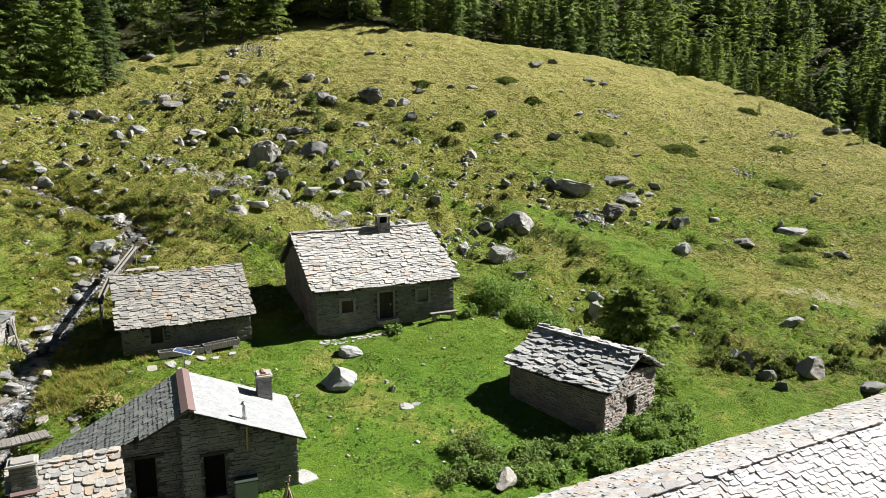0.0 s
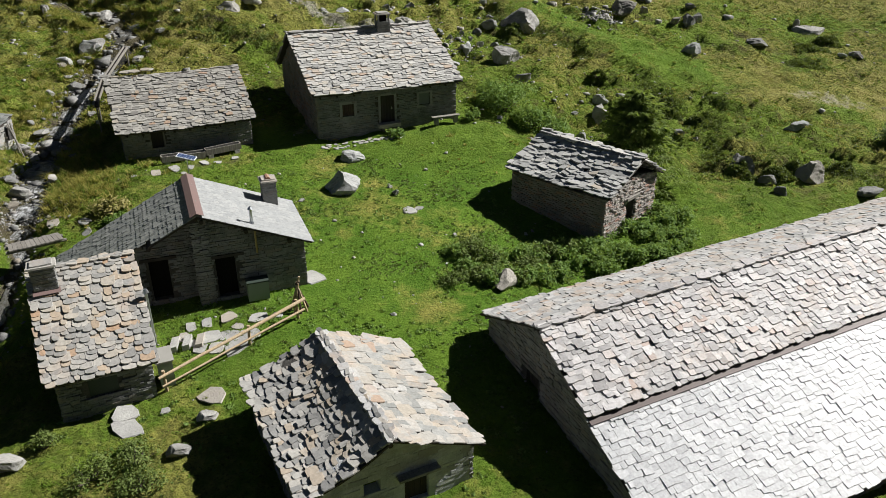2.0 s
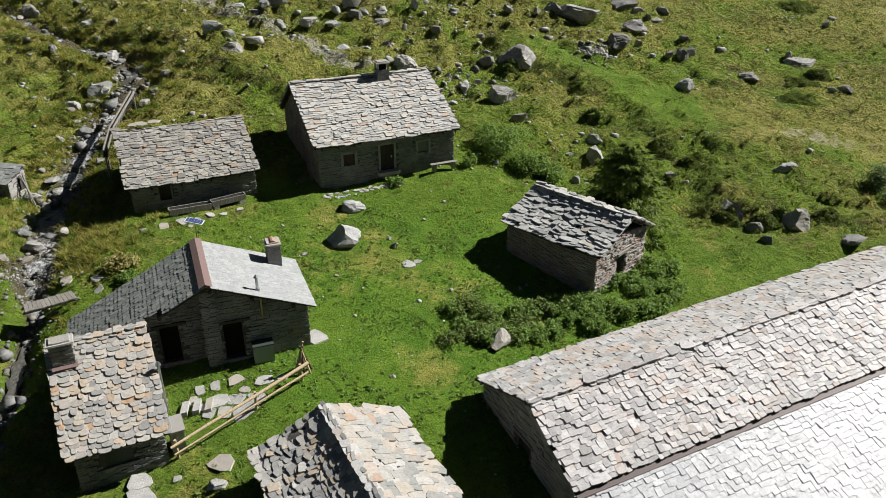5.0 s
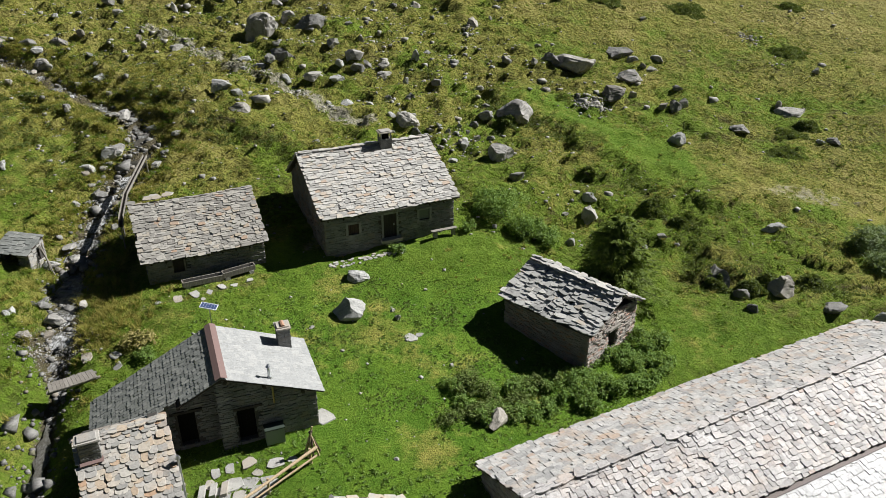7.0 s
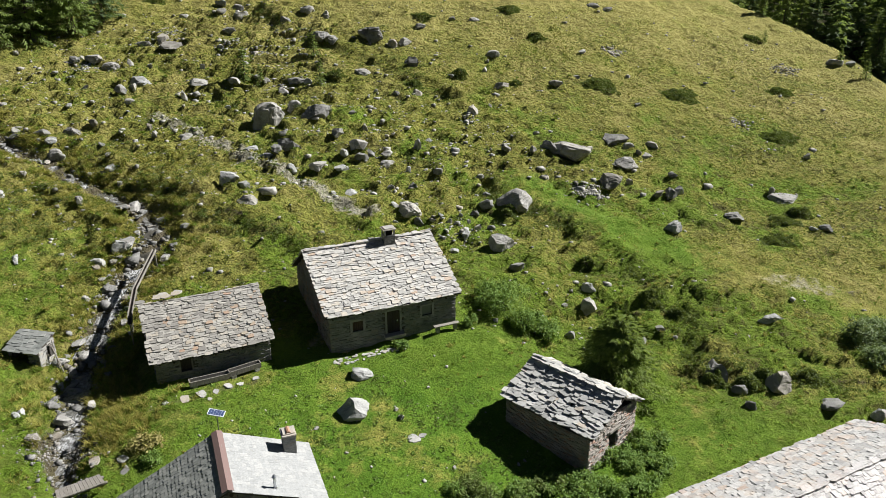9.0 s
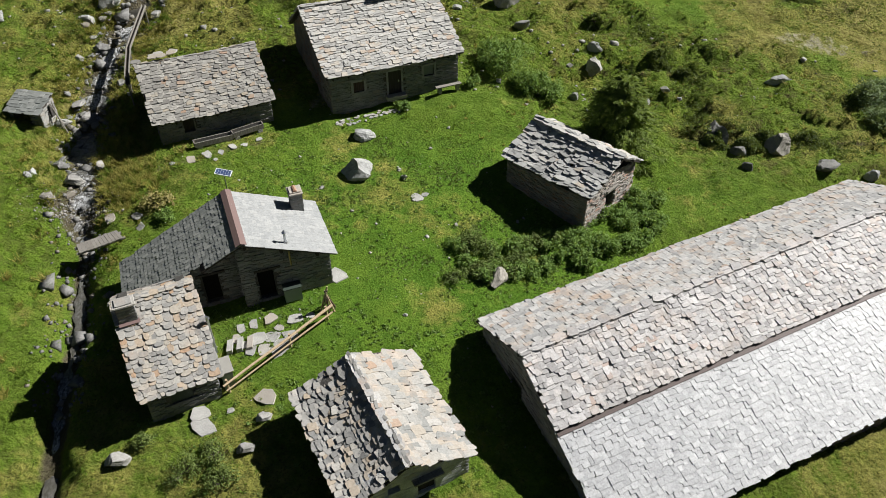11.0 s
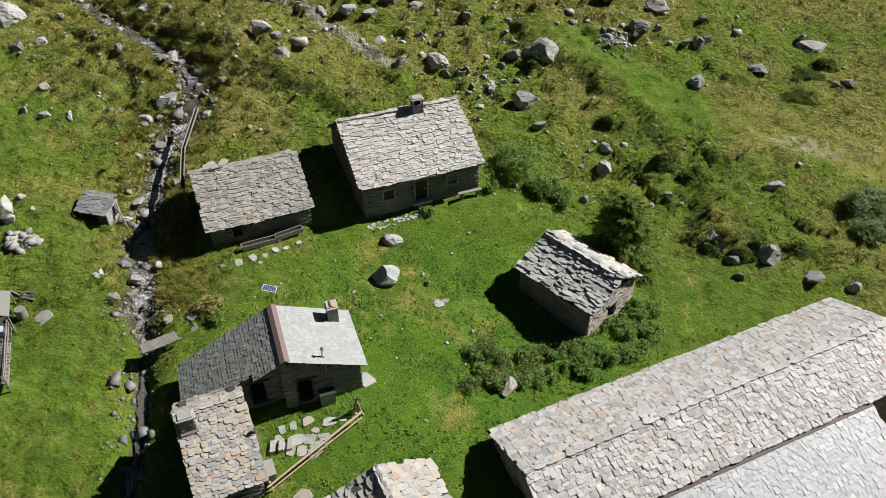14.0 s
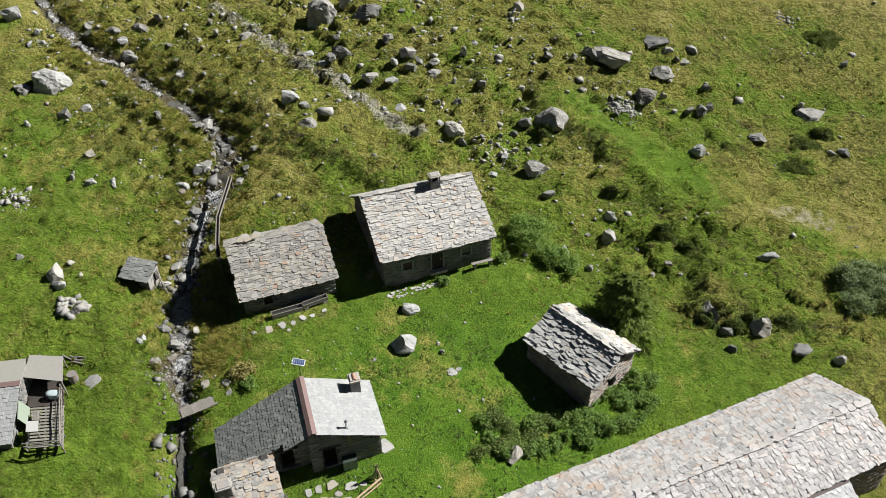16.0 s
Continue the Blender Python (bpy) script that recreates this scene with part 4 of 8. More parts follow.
def chimney(house, at, size, height, u, cap="slabs", seed=1, name="chimney", crown=SLATE_GREY):
    """A laid-stone stack with a slab cap."""
    rng = random.Random(seed)
    at = Vector(at)
    u = Vector((*u[:2], 0)).normalized()
    n = Vector((-u.y, u.x, 0))
    up = Vector((0, 0, 1))
    geo = Geo()
    geo.box(at + up * height / 2, u * (size[0] / 2 - 0.03), n * (size[1] / 2 - 0.03), up * height / 2)
    z = 0.0
    while z < height - 0.03:
        h = min(rng.uniform(0.06, 0.13), height - z)
        for k, (d, e, l, t) in enumerate(((u, n, size[1], size[0]), (-u, n, size[1], size[0]), (n, u, size[0], size[1]), (-n, u, size[0], size[1]))):
            cut = rng.uniform(0.3, 0.7)
            for s0, s1 in ((-0.5, cut - 0.5), (cut - 0.5, 0.5)):
                w = (s1 - s0) * l
                geo.box(at + up * (z + h / 2) + d * (t / 2 - 0.03 + rng.uniform(0, 0.03)) + e * (s0 + s1) / 2 * l, d * 0.035, e * (w / 2 - 0.006), up * (h / 2 - 0.006))
        z += h
    stack = part(name, geo.mesh(name, WALL_GREY), house)
    if cap == "vents":
        for i, j in ((-1, -1), (1, -1), (1, 1), (-1, 1)):
            part("pier", Geo().box(at + u * i * (size[0] / 2 - 0.06) + n * j * (size[1] / 2 - 0.06) + up * (height + 0.24), u * 0.055, n * 0.055, up * 0.24).mesh("pier", WALL_GREY), stack)
        top = height + 0.48
        # black sheet and block added to paint the dark inside the vent
        part("flue_mouth", Geo().box(at + up * (height + 0.006), u * (size[0] / 2 - 0.13), n * (size[1] / 2 - 0.13), up * 0.006).mesh("flue_mouth", VOID), stack)
        part("flue_liner", Geo().box(at + up * (height + 0.22), u * (size[0] / 2 - 0.17), n * (size[1] / 2 - 0.17), up * 0.2).mesh("flue_liner", VOID), stack)
    else:
        top = height
    for k in range(2):
        v, f = slate_shape(rng, "square")
        m = Matrix((u, n, up)).transposed().to_4x4()
        s = 1.25 - 0.3 * k
        m.translation = at + up * (top + 0.07 * k) - n * size[1] * s * 0.5
        part("cap_slab", mesh_py("cap_slab", v, f, crown), stack, m=m @ Matrix.Diagonal((size[0] * s * 1.05, size[1] * s, 0.07, 1)))
    return stack


def xy(p, z):
    return Vector((p[0], p[1], z))


def rafters(house, at, s_list, out, up, length, r=0.06, material=WOOD_DARK):
    for s in s_list:
        p = at(s, 0.02) - out * 0.18
        q = p + Vector(up) * length
        part("rafter_end", Geo().tube(p - Vector(up) * 0.08, q, r, r, 6).mesh("rafter_end", material), house)


UP = Vector((0, 0, 1))


# ---- the long low hut beside the brook ----
def hut_by_brook():
    u = Vector((0.91, 0.414, 0))
    f = Vector((0.414, -0.91, 0))
    el = Vector((-19.3, 43.45, 5.82))
    L, across, drop = 8.15, 4.4, 2.3
    h = thing("stone_hut", (el.x + 3, el.y + 3, 4.2), "low grey stone hut with a sagging slab roof beside the brook", "hut", "hamlet huts")
    up = (-f * across + UP * drop).normalized()
    run = math.hypot(across, drop)
    roof, at, out = roof_slope(h, "roof", el, u, up, L, run, 0.185, 0.34, 0.036, SLATE_BROWN, "ragged", seed=11, dip=0.10, uneven=0.05, pieces=300)
    back = el - f * (2 * across - 1.2) + UP * 0.6
    up2 = (f * (across - 1.2) + UP * (drop - 0.6)).normalized()
    roof_slope(h, "back_roof", back, u, up2, L, math.hypot(across - 1.2, drop - 0.6), 0.32, 0.5, 0.042, SLATE_BROWN, seed=12, dip=0.1, uneven=0.05, pieces=0)
    wl, wr = el + u * 0.35 - f * 0.32, el + u * (L - 0.3) - f * 0.32
    top = 5.82 + 0.05
    stone_wall(h, "front_wall", wl, wr, 4.1, [(0, top), (7.5, top)], openings=[(1.55, 2.25, 0.55, 1.6)], seed=13)
    bl, br = wl - f * 6.4, wr - f * 6.4
    g0 = [(0, top), (4.1, top + 2.05), (6.4, top + 0.75)]
    stone_wall(h, "east_wall", wr, br, 4.1, g0, seed=14, material=WALL_GREY)
    stone_wall(h, "west_wall", bl, wl, 3.2, [(0, top + 0.75), (2.3, top + 2.05), (6.4, top)], seed=15, material=WALL_GREY)
    stone_wall(h, "back_wall", br, bl, 5.0, [(0, top + 0.7), (7.5, top + 0.7)], seed=16)
    planks(h, "door", wl + u * 1.55 + UP * (4.65 - wl.z) - f * 0.2, u, UP, 0.7, 1.05, 4, WOOD_DARK, seed=3)
    frame_round(h, "door_frame", wl + u * 1.55 + UP * (4.65 - wl.z), u, 0.7, 1.05, 0.09, WOOD_OLD, deep=0.03)
    rafters(h, at, [0.6 + 0.9 * k for k in range(8)], out, up, 0.5)
    # slabs thrown over the upper west corner
    rng = random.Random(5)
    for k in range(7):
        v, fc = slate_shape(rng, "rough")
        m = Matrix((u, -f, UP)).transposed().to_4x4() @ Matrix.Rotation(radians(rng.uniform(-25, 25)), 4, "Z")
        m.translation = el - f * (across + 0.2 + rng.uniform(-0.3, 0.5)) + u * rng.uniform(0.1, 3.2) + UP * (drop + 0.08 + 0.03 * k)
        part("loose_slab", mesh_py("loose_slab", v, fc, SLATE_BROWN), h, m=m @ Matrix.Diagonal((0.7, 0.6, 0.05, 1)))
    return el, u, f


hut_by_brook()


# ---- the house with the dark door ----
def house_upper():
    u = Vector((0.918, 0.397, 0)).normalized()
    f = Vector((u.y, -u.x, 0))
    el = Vector((-8.3, 47.45, 7.0))
    L, across, drop = 10.35, 5.9, 2.85
    h = thing("stone_house", (el.x + 3, el.y + 4, 4.3), "grey stone house with a dark door and a lit slab roof", "house", "hamlet huts")
    up = (-f * across + UP * drop).normalized()
    run = math.hypot(across, drop)
    roof, at, out = roof_slope(h, "roof", el, u, up, L, run, 0.20, 0.40, 0.038, SLATE_GREY, "ragged", seed=21, dip=0.06, uneven=0.05, pieces=300)
    behind, fall = 4.3, 2.95
    back = el - f * (across + behind) + UP * (drop - fall)
    roof_slope(h, "back_roof", back, u, (f * behind + UP * fall), L, math.hypot(behind, fall), 0.36, 0.55, 0.045, SLATE_GREY, seed=22, dip=0.06, pieces=0)
    ridge_cap(h, el - f * (across - 0.06) + UP * (drop + 0.02) + u * 0.1, el - f * (across - 0.06) + UP * (drop + 0.02) + u * (L - 0.1), 20, 0.48, SLATE_GREY, 23)
    wl, wr = el + u * 0.35 - f * 0.4, el + u * (L - 0.4) - f * 0.4
    W = (wr - wl).length
    base, top = 4.25, 7.1
    ops = [(1.62, 2.42, 1.12, 1.92), (4.22, 5.2, 0.42, 2.22), (6.95, 7.75, 1.3, 2.1)]
    stone_wall(h, "front_wall", wl, wr, base, [(0, top), (W, top)], openings=ops, seed=24, pieces=120)
    D = across + behind - 0.8
    bl, br = wl - f * D, wr - f * D
    gab = [(0, top), (across - 0.4, top + drop - 0.2), (D, top)]
    stone_wall(h, "east_wall", wr, br, base + 0.3, gab, seed=25, material=WALL_GREY)
    stone_wall(h, "west_wall", bl, wl, base, [(0, top), (D - across + 0.4, top + drop - 0.2), (D, top)], seed=26, material=WALL_RED)
    stone_wall(h, "back_wall", br, bl, base + 0.8, [(0, top), (W, top)], seed=27)
    z = lambda s, dz: wl + u * s + UP * (base + dz - wl.z)
    frame_round(h, "window_surround", z(1.62, 1.12), u, 0.8, 0.8, 0.17, PLASTER, deep=0.035)
    planks(h, "shutter", z(1.62, 1.12) - f * 0.12, u, UP, 0.8, 0.8, 6, WOOD_RED, seed=4)
    frame_round(h, "door_surround", z(4.22, 0.42), u, 0.98, 1.8, 0.14, PLASTER, sill=False, deep=0.035)
    door = planks(h, "door", z(4.22, 0.42) - f * 0.16, u, UP, 0.98, 1.8, 5, WOOD_DARK, seed=5)
    part("handle", Geo().box(z(5.05, 1.3) - f * 0.11, u * 0.03, UP * 0.07, f * 0.03).mesh("handle", STEEL), door)
    part("doorstep", Geo().box(z(4.7, 0.30) + f * 0.2, u * 0.75, f * 0.32, UP * 0.11).mesh("doorstep", FLAG), h)
    frame_round(h, "window_surround", z(6.95, 1.3), u, 0.8, 0.8, 0.16, PLASTER, deep=0.035)
    part("window_pane", Geo().box(z(7.35, 1.7) - f * 0.13, u * 0.4, UP * 0.4, f * 0.02).mesh("window_pane", plain_material("dusty_grey_board", (0.17, 0.185, 0.17), 0.5)), h)
    part("lintel_beam", Geo().box(el + u * 5.1 - f * 0.02 + UP * -0.12, u * 1.9, f * 0.09, UP * 0.07).mesh("lintel_beam", WOOD_OLD), h)
    rafters(h, at, [0.5, 1.6, 2.7, 6.9, 8.0, 9.1, 10.0], out, up, 0.6)
    chimney(h, el - f * (across - 0.35) + UP * (drop - 0.4) + u * 6.65, (0.86, 0.72), 0.8, u, "vents", 28, crown=SLATE_WARM)
    b = thing("bench", z(8.6, 0.2) + f * 0.6, "grey weathered plank bench against the house wall", "bench")
    part("seat", Geo().box(z(8.65, 0.52) + f * 0.62, u * 1.0, f * 0.17, UP * 0.03).mesh("seat", WOOD_OLD), b)
    for s in (7.95, 9.35):
        part("support_stone", Geo().box(z(s, 0.26) + f * 0.62, u * 0.12, f * 0.15, UP * 0.24).mesh("support_stone", ROCK), b)
    # flat stones laid along the front
    rng = random.Random(29)
    pav = thing("paving", z(3.5, 0) + f * 1.0, "strip of pale flat stones set in the grass", "paving", kind="structure")
    for k in range(64):
        s, d = rng.uniform(-0.2, 5.4), rng.uniform(0.75, 1.35)
        p = z(s, 0) + f * d
        v, fc = slate_shape(rng, "rough")
        m = Matrix.Rotation(rng.uniform(0, 6.3), 4, "Z")
        m.translation = (p.x, p.y, g(p.x, p.y) + 0.0)
        part("flagstone", mesh_py("flagstone", v, fc, FLAG), pav, m=m @ Matrix.Diagonal((rng.uniform(0.16, 0.36), rng.uniform(0.14, 0.28), 0.05, 1)))


house_upper()


# ---- the ruinous barn ----
def barn():
    u = Vector((0.72, -0.694, 0)).normalized()
    n = Vector((-u.y, u.x, 0))
    ef = Vector((3.5, 42.1, 4.38))
    L, left, right, rise_ = 6.95, 3.35, 2.35, 1.42
    h = thing("stone_barn", (ef.x + 4, ef.y - 1, 1.9), "dry-stone barn with a heavy rough slab roof, gable fallen open", "barn", "hamlet huts")
    up = (n * left + UP * rise_).normalized()
    run = math.hypot(left, rise_)
    roof, at, out = roof_slope(h, "roof", ef, u, up, L, run, 0.285, 0.52, 0.052, SLATE_COLD, "ragged", seed=31, dip=0.10, sag=0.10, uneven=0.06, pieces=300, turn=9, lift=1.25)
    far = ef + n * (left + right)
    up2 = (-n * right + UP * (rise_ - 0.05)).normalized()
    roof_slope(h, "east_roof", far, u, up2, L, math.hypot(right, rise_), 0.33, 0.58, 0.06, SLATE_GREY, seed=32, dip=0.10, uneven=0.08, pieces=120, turn=8)
    ridge_cap(h, ef + n * left + UP * (rise_ + 0.02), ef + n * left + UP * (rise_ - 0.0) + u * L, 10, 0.7, SLATE_GREY, 33)
    wf, wn = ef + n * 0.3 + u * 0.35, ef + n * 0.3 + u * (L - 0.35)
    base, top = 1.85, 4.42
    W, D = (wn - wf).length, left + right - 0.6
    stone_wall(h, "west_wall", wf, wn, base, [(0, top), (W, top)], seed=34, material=WALL_RED, course=0.075, long=0.24, proud=0.08)
    rf, rn = wf + n * D, wn + n * D
    gable = [(0, top - 0.02), (1.2, top + 0.2), (left - 0.3, top + 0.4), (D, top)]
    stone_wall(h, "gable_wall", wn, rn, base - 0.1, gable, openings=[(2.25, 3.0, 0.35, 1.75)], seed=35, material=WALL_RUBBLE, course=0.075, long=0.24, pieces=150, proud=0.075)
    stone_wall(h, "east_wall", rn, rf, base, [(0, top), (W, top)], seed=36, material=WALL_RED)
    stone_wall(h, "north_wall", rf, wf, base, [(0, top), (right - 0.3, top + 1.1), (D, top)], seed=37, material=WALL_RED)
    part("door_lintel", Geo().box(wn + n * 2.62 + UP * (base + 1.75 - wn.z) + u * 0.02, n * 0.62, u * 0.2, UP * 0.07).mesh("door_lintel", WOOD_OLD), h)
    rng = random.Random(38)
    for k, d in enumerate((0.5, 1.2, 1.9, 2.6, 3.2, 4.0, 4.7)):
        zz = ef.z + (d / left * rise_ if d < left else rise_ * (left + right - d) / right) - 0.2
        p = ef + n * d + UP * (zz - ef.z)
        part("purlin", Geo().tube(p + u * 2, p + u * (L - 0.05 - rng.uniform(0, 0.2)), 0.08, 0.07, 7).mesh("purlin", WOOD_OLD), h)
    for k in range(5):
        a = wn + n * rng.uniform(1.3, 2.2) + UP * (top - wn.z + 0.25) - u * 0.15
        part("loose_beam", Geo().tube(a, a + n * rng.uniform(1.2, 2.2) + UP * rng.uniform(0.1, 0.5) + u * rng.uniform(-0.3, 0.2), 0.06, 0.05, 6).mesh("loose_beam", WOOD_RED if k % 2 else WOOD_OLD), h)


barn()


# ---- the house with two different slopes ----
def house_two_slopes():
    u = Vector((0.361, -0.932, 0)).normalized()
    n = Vector((-u.y, u.x, 0))
    rf = Vector((-12.72, 35.5, 6.40))
    L = 5.2
    h = thing("stone_house", (-10, 33, 2.0), "stone house with one pale and one dark slate slope", "house", "hamlet huts")
    right, drop = 4.95, 2.08
    eave = rf + n * right - UP * drop
    up = (-n * right + UP * drop).normalized()
    runr = math.hypot(right, drop)
    roof_slope(h, "pale_roof", eave, u, up, L, runr, 0.22, 0.32, 0.010, SLATE_NEW, "square", pieces=260, seed=41, uneven=0.002, turn=0.4, lift=0.5)
    left, dropl = 6.6, 3.35
    eave2 = rf - n * left - UP * dropl
    up2 = (n * left + UP * dropl).normalized()
    runl = math.hypot(left, dropl)
    cut = lambda s, t: s < L - 0.62 or t > runl - 2.25
    roof_slope(h, "dark_roof", eave2, u, up2, L, runl, 0.225, 0.25, 0.020, SLATE_DARK, "tile", pieces=300, seed=42, uneven=0.003, turn=0.8, shape=cut, lift=0.8)
    for d, m in ((n, 1), (-n, -1)):
        w = 0.30
        sl = drop / right if m > 0 else dropl / left
        c = rf + u * L / 2 + d * w / 2 - UP * (sl * w / 2) + UP * 0.125
        part("ridge_flashing", Geo().box(c, u * (L / 2 + 0.02), (d - UP * sl) * w / 2, UP * 0.008).mesh("ridge_flashing", COPPER), h)
    base = 1.95
    # front gable wall, a pier and the recessed left part
    fl = rf + u * (L - 0.35)
    a, b = fl - n * 0.35, fl + n * (right - 0.4)
    W = (b - a).length
    t0 = rf.z - 0.1
    prof = [(0, t0 - 0.22), (0.35, t0), (W, t0 - drop * (right - 0.4) / right)]
    stone_wall(h, "front_wall", a, b, base, prof, openings=[(0.85, 1.75, 0.1, 2.15)], seed=43, course=0.12, pieces=120)
    a2, b2 = fl - n * (left - 0.5) - u * 0.75, fl - n * 0.35 - u * 0.75
    W2 = (b2 - a2).length
    prof2 = [(0, t0 - dropl * (left - 0.5) / left), (W2, t0 - dropl * 0.35 / left)]
    stone_wall(h, "front_wall_west", a2, b2, base, prof2, openings=[(3.75, 4.6, 0.1, 2.15)], seed=44, course=0.12)
    stone_wall(h, "east_wall", b, b - u * (L - 0.7), base, [(0, rf.z - drop + 0.08), (9, rf.z - drop + 0.08)], seed=45)
    stone_wall(h, "west_wall", a2 - u * (L - 1.4), a2, base - 0.8, [(0, rf.z - dropl + 0.25), (9, rf.z - dropl + 0.25)], seed=46)
    q = rf + u * 0.3
    prof3 = [(0, rf.z - drop + 0.05), (right - 0.4, t0), (right + left - 0.9, rf.z - dropl + 0.2)]
    stone_wall(h, "back_wall", q + n * (right - 0.4), q - n * (left - 0.5), base + 0.4, prof3, seed=47)
    pier = stone_wall(h, "pier", fl - n * 0.35 + u * 0.12, fl + n * 0.3 + u * 0.12, base, [(0, t0 - 0.2), (0.3, t0 - 0.05), (0.65, t0 - 0.12)], thick=0.5, seed=48)
    z = lambda p, s, dz, d: xy(p, base + dz) + n * s + u * d
    # open doorways: near-black leaves take the place of the shade within
    planks(h, "door", z(a, 0.85, 0.1, -0.3), n, UP, 0.9, 2.05, 6, VOID, seed=6)
    planks(h, "door", z(a2, 3.75, 0.1, -0.3), n, UP, 0.85, 2.05, 6, VOID, seed=7)
    part("lintel", Geo().box(z(a, 1.3, 2.22, 0.02), n * 0.85, u * 0.1, UP * 0.07).mesh("lintel", WOOD_DARK), h)
    part("lintel", Geo().box(z(a2, 4.2, 2.22, 0.02), n * 0.8, u * 0.1, UP * 0.07).mesh("lintel", WOOD_DARK), h)
    for s in (0.15, 2.0, 3.9):
        p = fl + n * s + UP * (-drop * s / right - 0.3)
        part("purlin_end", Geo().tube(p - u * 0.2, p + u * 0.25, 0.10, 0.10, 8).mesh("purlin_end", WOOD_DARK), h)
    p = fl - n * 2.2 + UP * (-dropl * 2.2 / left - 0.25)
    part("purlin_end", Geo().tube(p - u * 0.9, p + u * 0.1, 0.10, 0.10, 8).mesh("purlin_end", WOOD_DARK), h)
    c = rf + n * 3.75 + u * 0.85 - UP * (drop * 3.75 / right + 0.15)
    chimney(h, c, (0.68, 0.74), 1.3, n, "slabs", 49, crown=SLATE_WARM)
    part("chimney_flashing", Geo().box(c + UP * 0.13, n * 0.36 - UP * 0.15, u * 0.42, UP * 0.012).mesh("chimney_flashing", COPPER), h)
    part("ridge_tile", Geo().tube(c + UP * 1.40 - u * 0.3, c + UP * 1.42 + u * 0.3, 0.13, 0.13, 8).mesh("ridge_tile", TERRA), h)
    fp = rf + u * (L - 0.62) + n * 2.35 - UP * (drop * 2.35 / right)
    flue = part("flue", Geo().tube(fp - UP * 0.2, fp + UP * 0.75, 0.07, 0.07, 10).mesh("flue", STEEL), h, "steel stove flue with a round cowl")
    part("cowl", Geo().tube(fp + UP * 0.72, fp + UP * 0.84, 0.14, 0.05, 10).mesh("cowl", STEEL), flue)
    part("collar", Geo().tube(fp + UP * 0.02, fp + UP * 0.12, 0.13, 0.09, 10).mesh("collar", STEEL), flue)
    dp = fl + n * 2.4 + u * 0.12
    part("flue_pipe", Geo().tube(xy(dp, 4.1), xy(dp, 5.25), 0.05, 0.05, 8).mesh("flue_pipe", BRASS), h, "dull brass-coloured pipe on the wall")
    # a grey-green box against the front
    bx = z(a, 2.55, 0.5, 0.42)
    bx.z = g(bx.x, bx.y) + 0.48
    cab = thing("storage_box", (bx.x, bx.y, bx.z - 0.48), "grey-green painted metal box standing against the wall", "box")
    part("body", Geo().box(bx, n * 0.48, u * 0.26, UP * 0.46).mesh("body", GREEN_PAINT), cab)
    part("lid", Geo().box(bx + UP * 0.49, n * 0.51, u * 0.30, UP * 0.03).mesh("lid", GREEN_DARK), cab)
    # solar panel on a post behind
    sp = Vector((-12.9, 36.4, 0))
    gz = g(sp.x, sp.y)
    pan = thing("solar_panel", (sp.x, sp.y, gz), "small blue solar panel on a thin steel post", "solar panel")
    top = Vector((sp.x, sp.y, 7.05))
    part("post", Geo().tube((sp.x, sp.y, gz - 0.2), top, 0.03, 0.03, 8).mesh("post", STEEL), pan)
    e3 = Vector((0.22, 0.04, 0.97)).normalized()
    e1 = Vector((0.97, 0.02, -0.23)).normalized()
    e2 = e3.cross(e1).normalized()
    fr = part("frame", Geo().box(top + e3 * 0.0, e1 * 0.46, e2 * 0.30, e3 * 0.02).mesh("frame", ALUMINIUM), pan)
    cells = Geo().box(top, e1 * 0.001, e2 * 0.001, e3 * 0.001)
    for i in range(6):
        for k in range(4):
            cell = Geo().box(top + e1 * (-0.426 + 0.142 * (i + 0.5)) + e2 * (-0.26 + 0.13 * (k + 0.5)) + e3 * 0.024, e1 * 0.065, e2 * 0.059, e3 * 0.003)
            part("cell", cell.mesh("cell", PANEL), fr)


house_two_slopes()


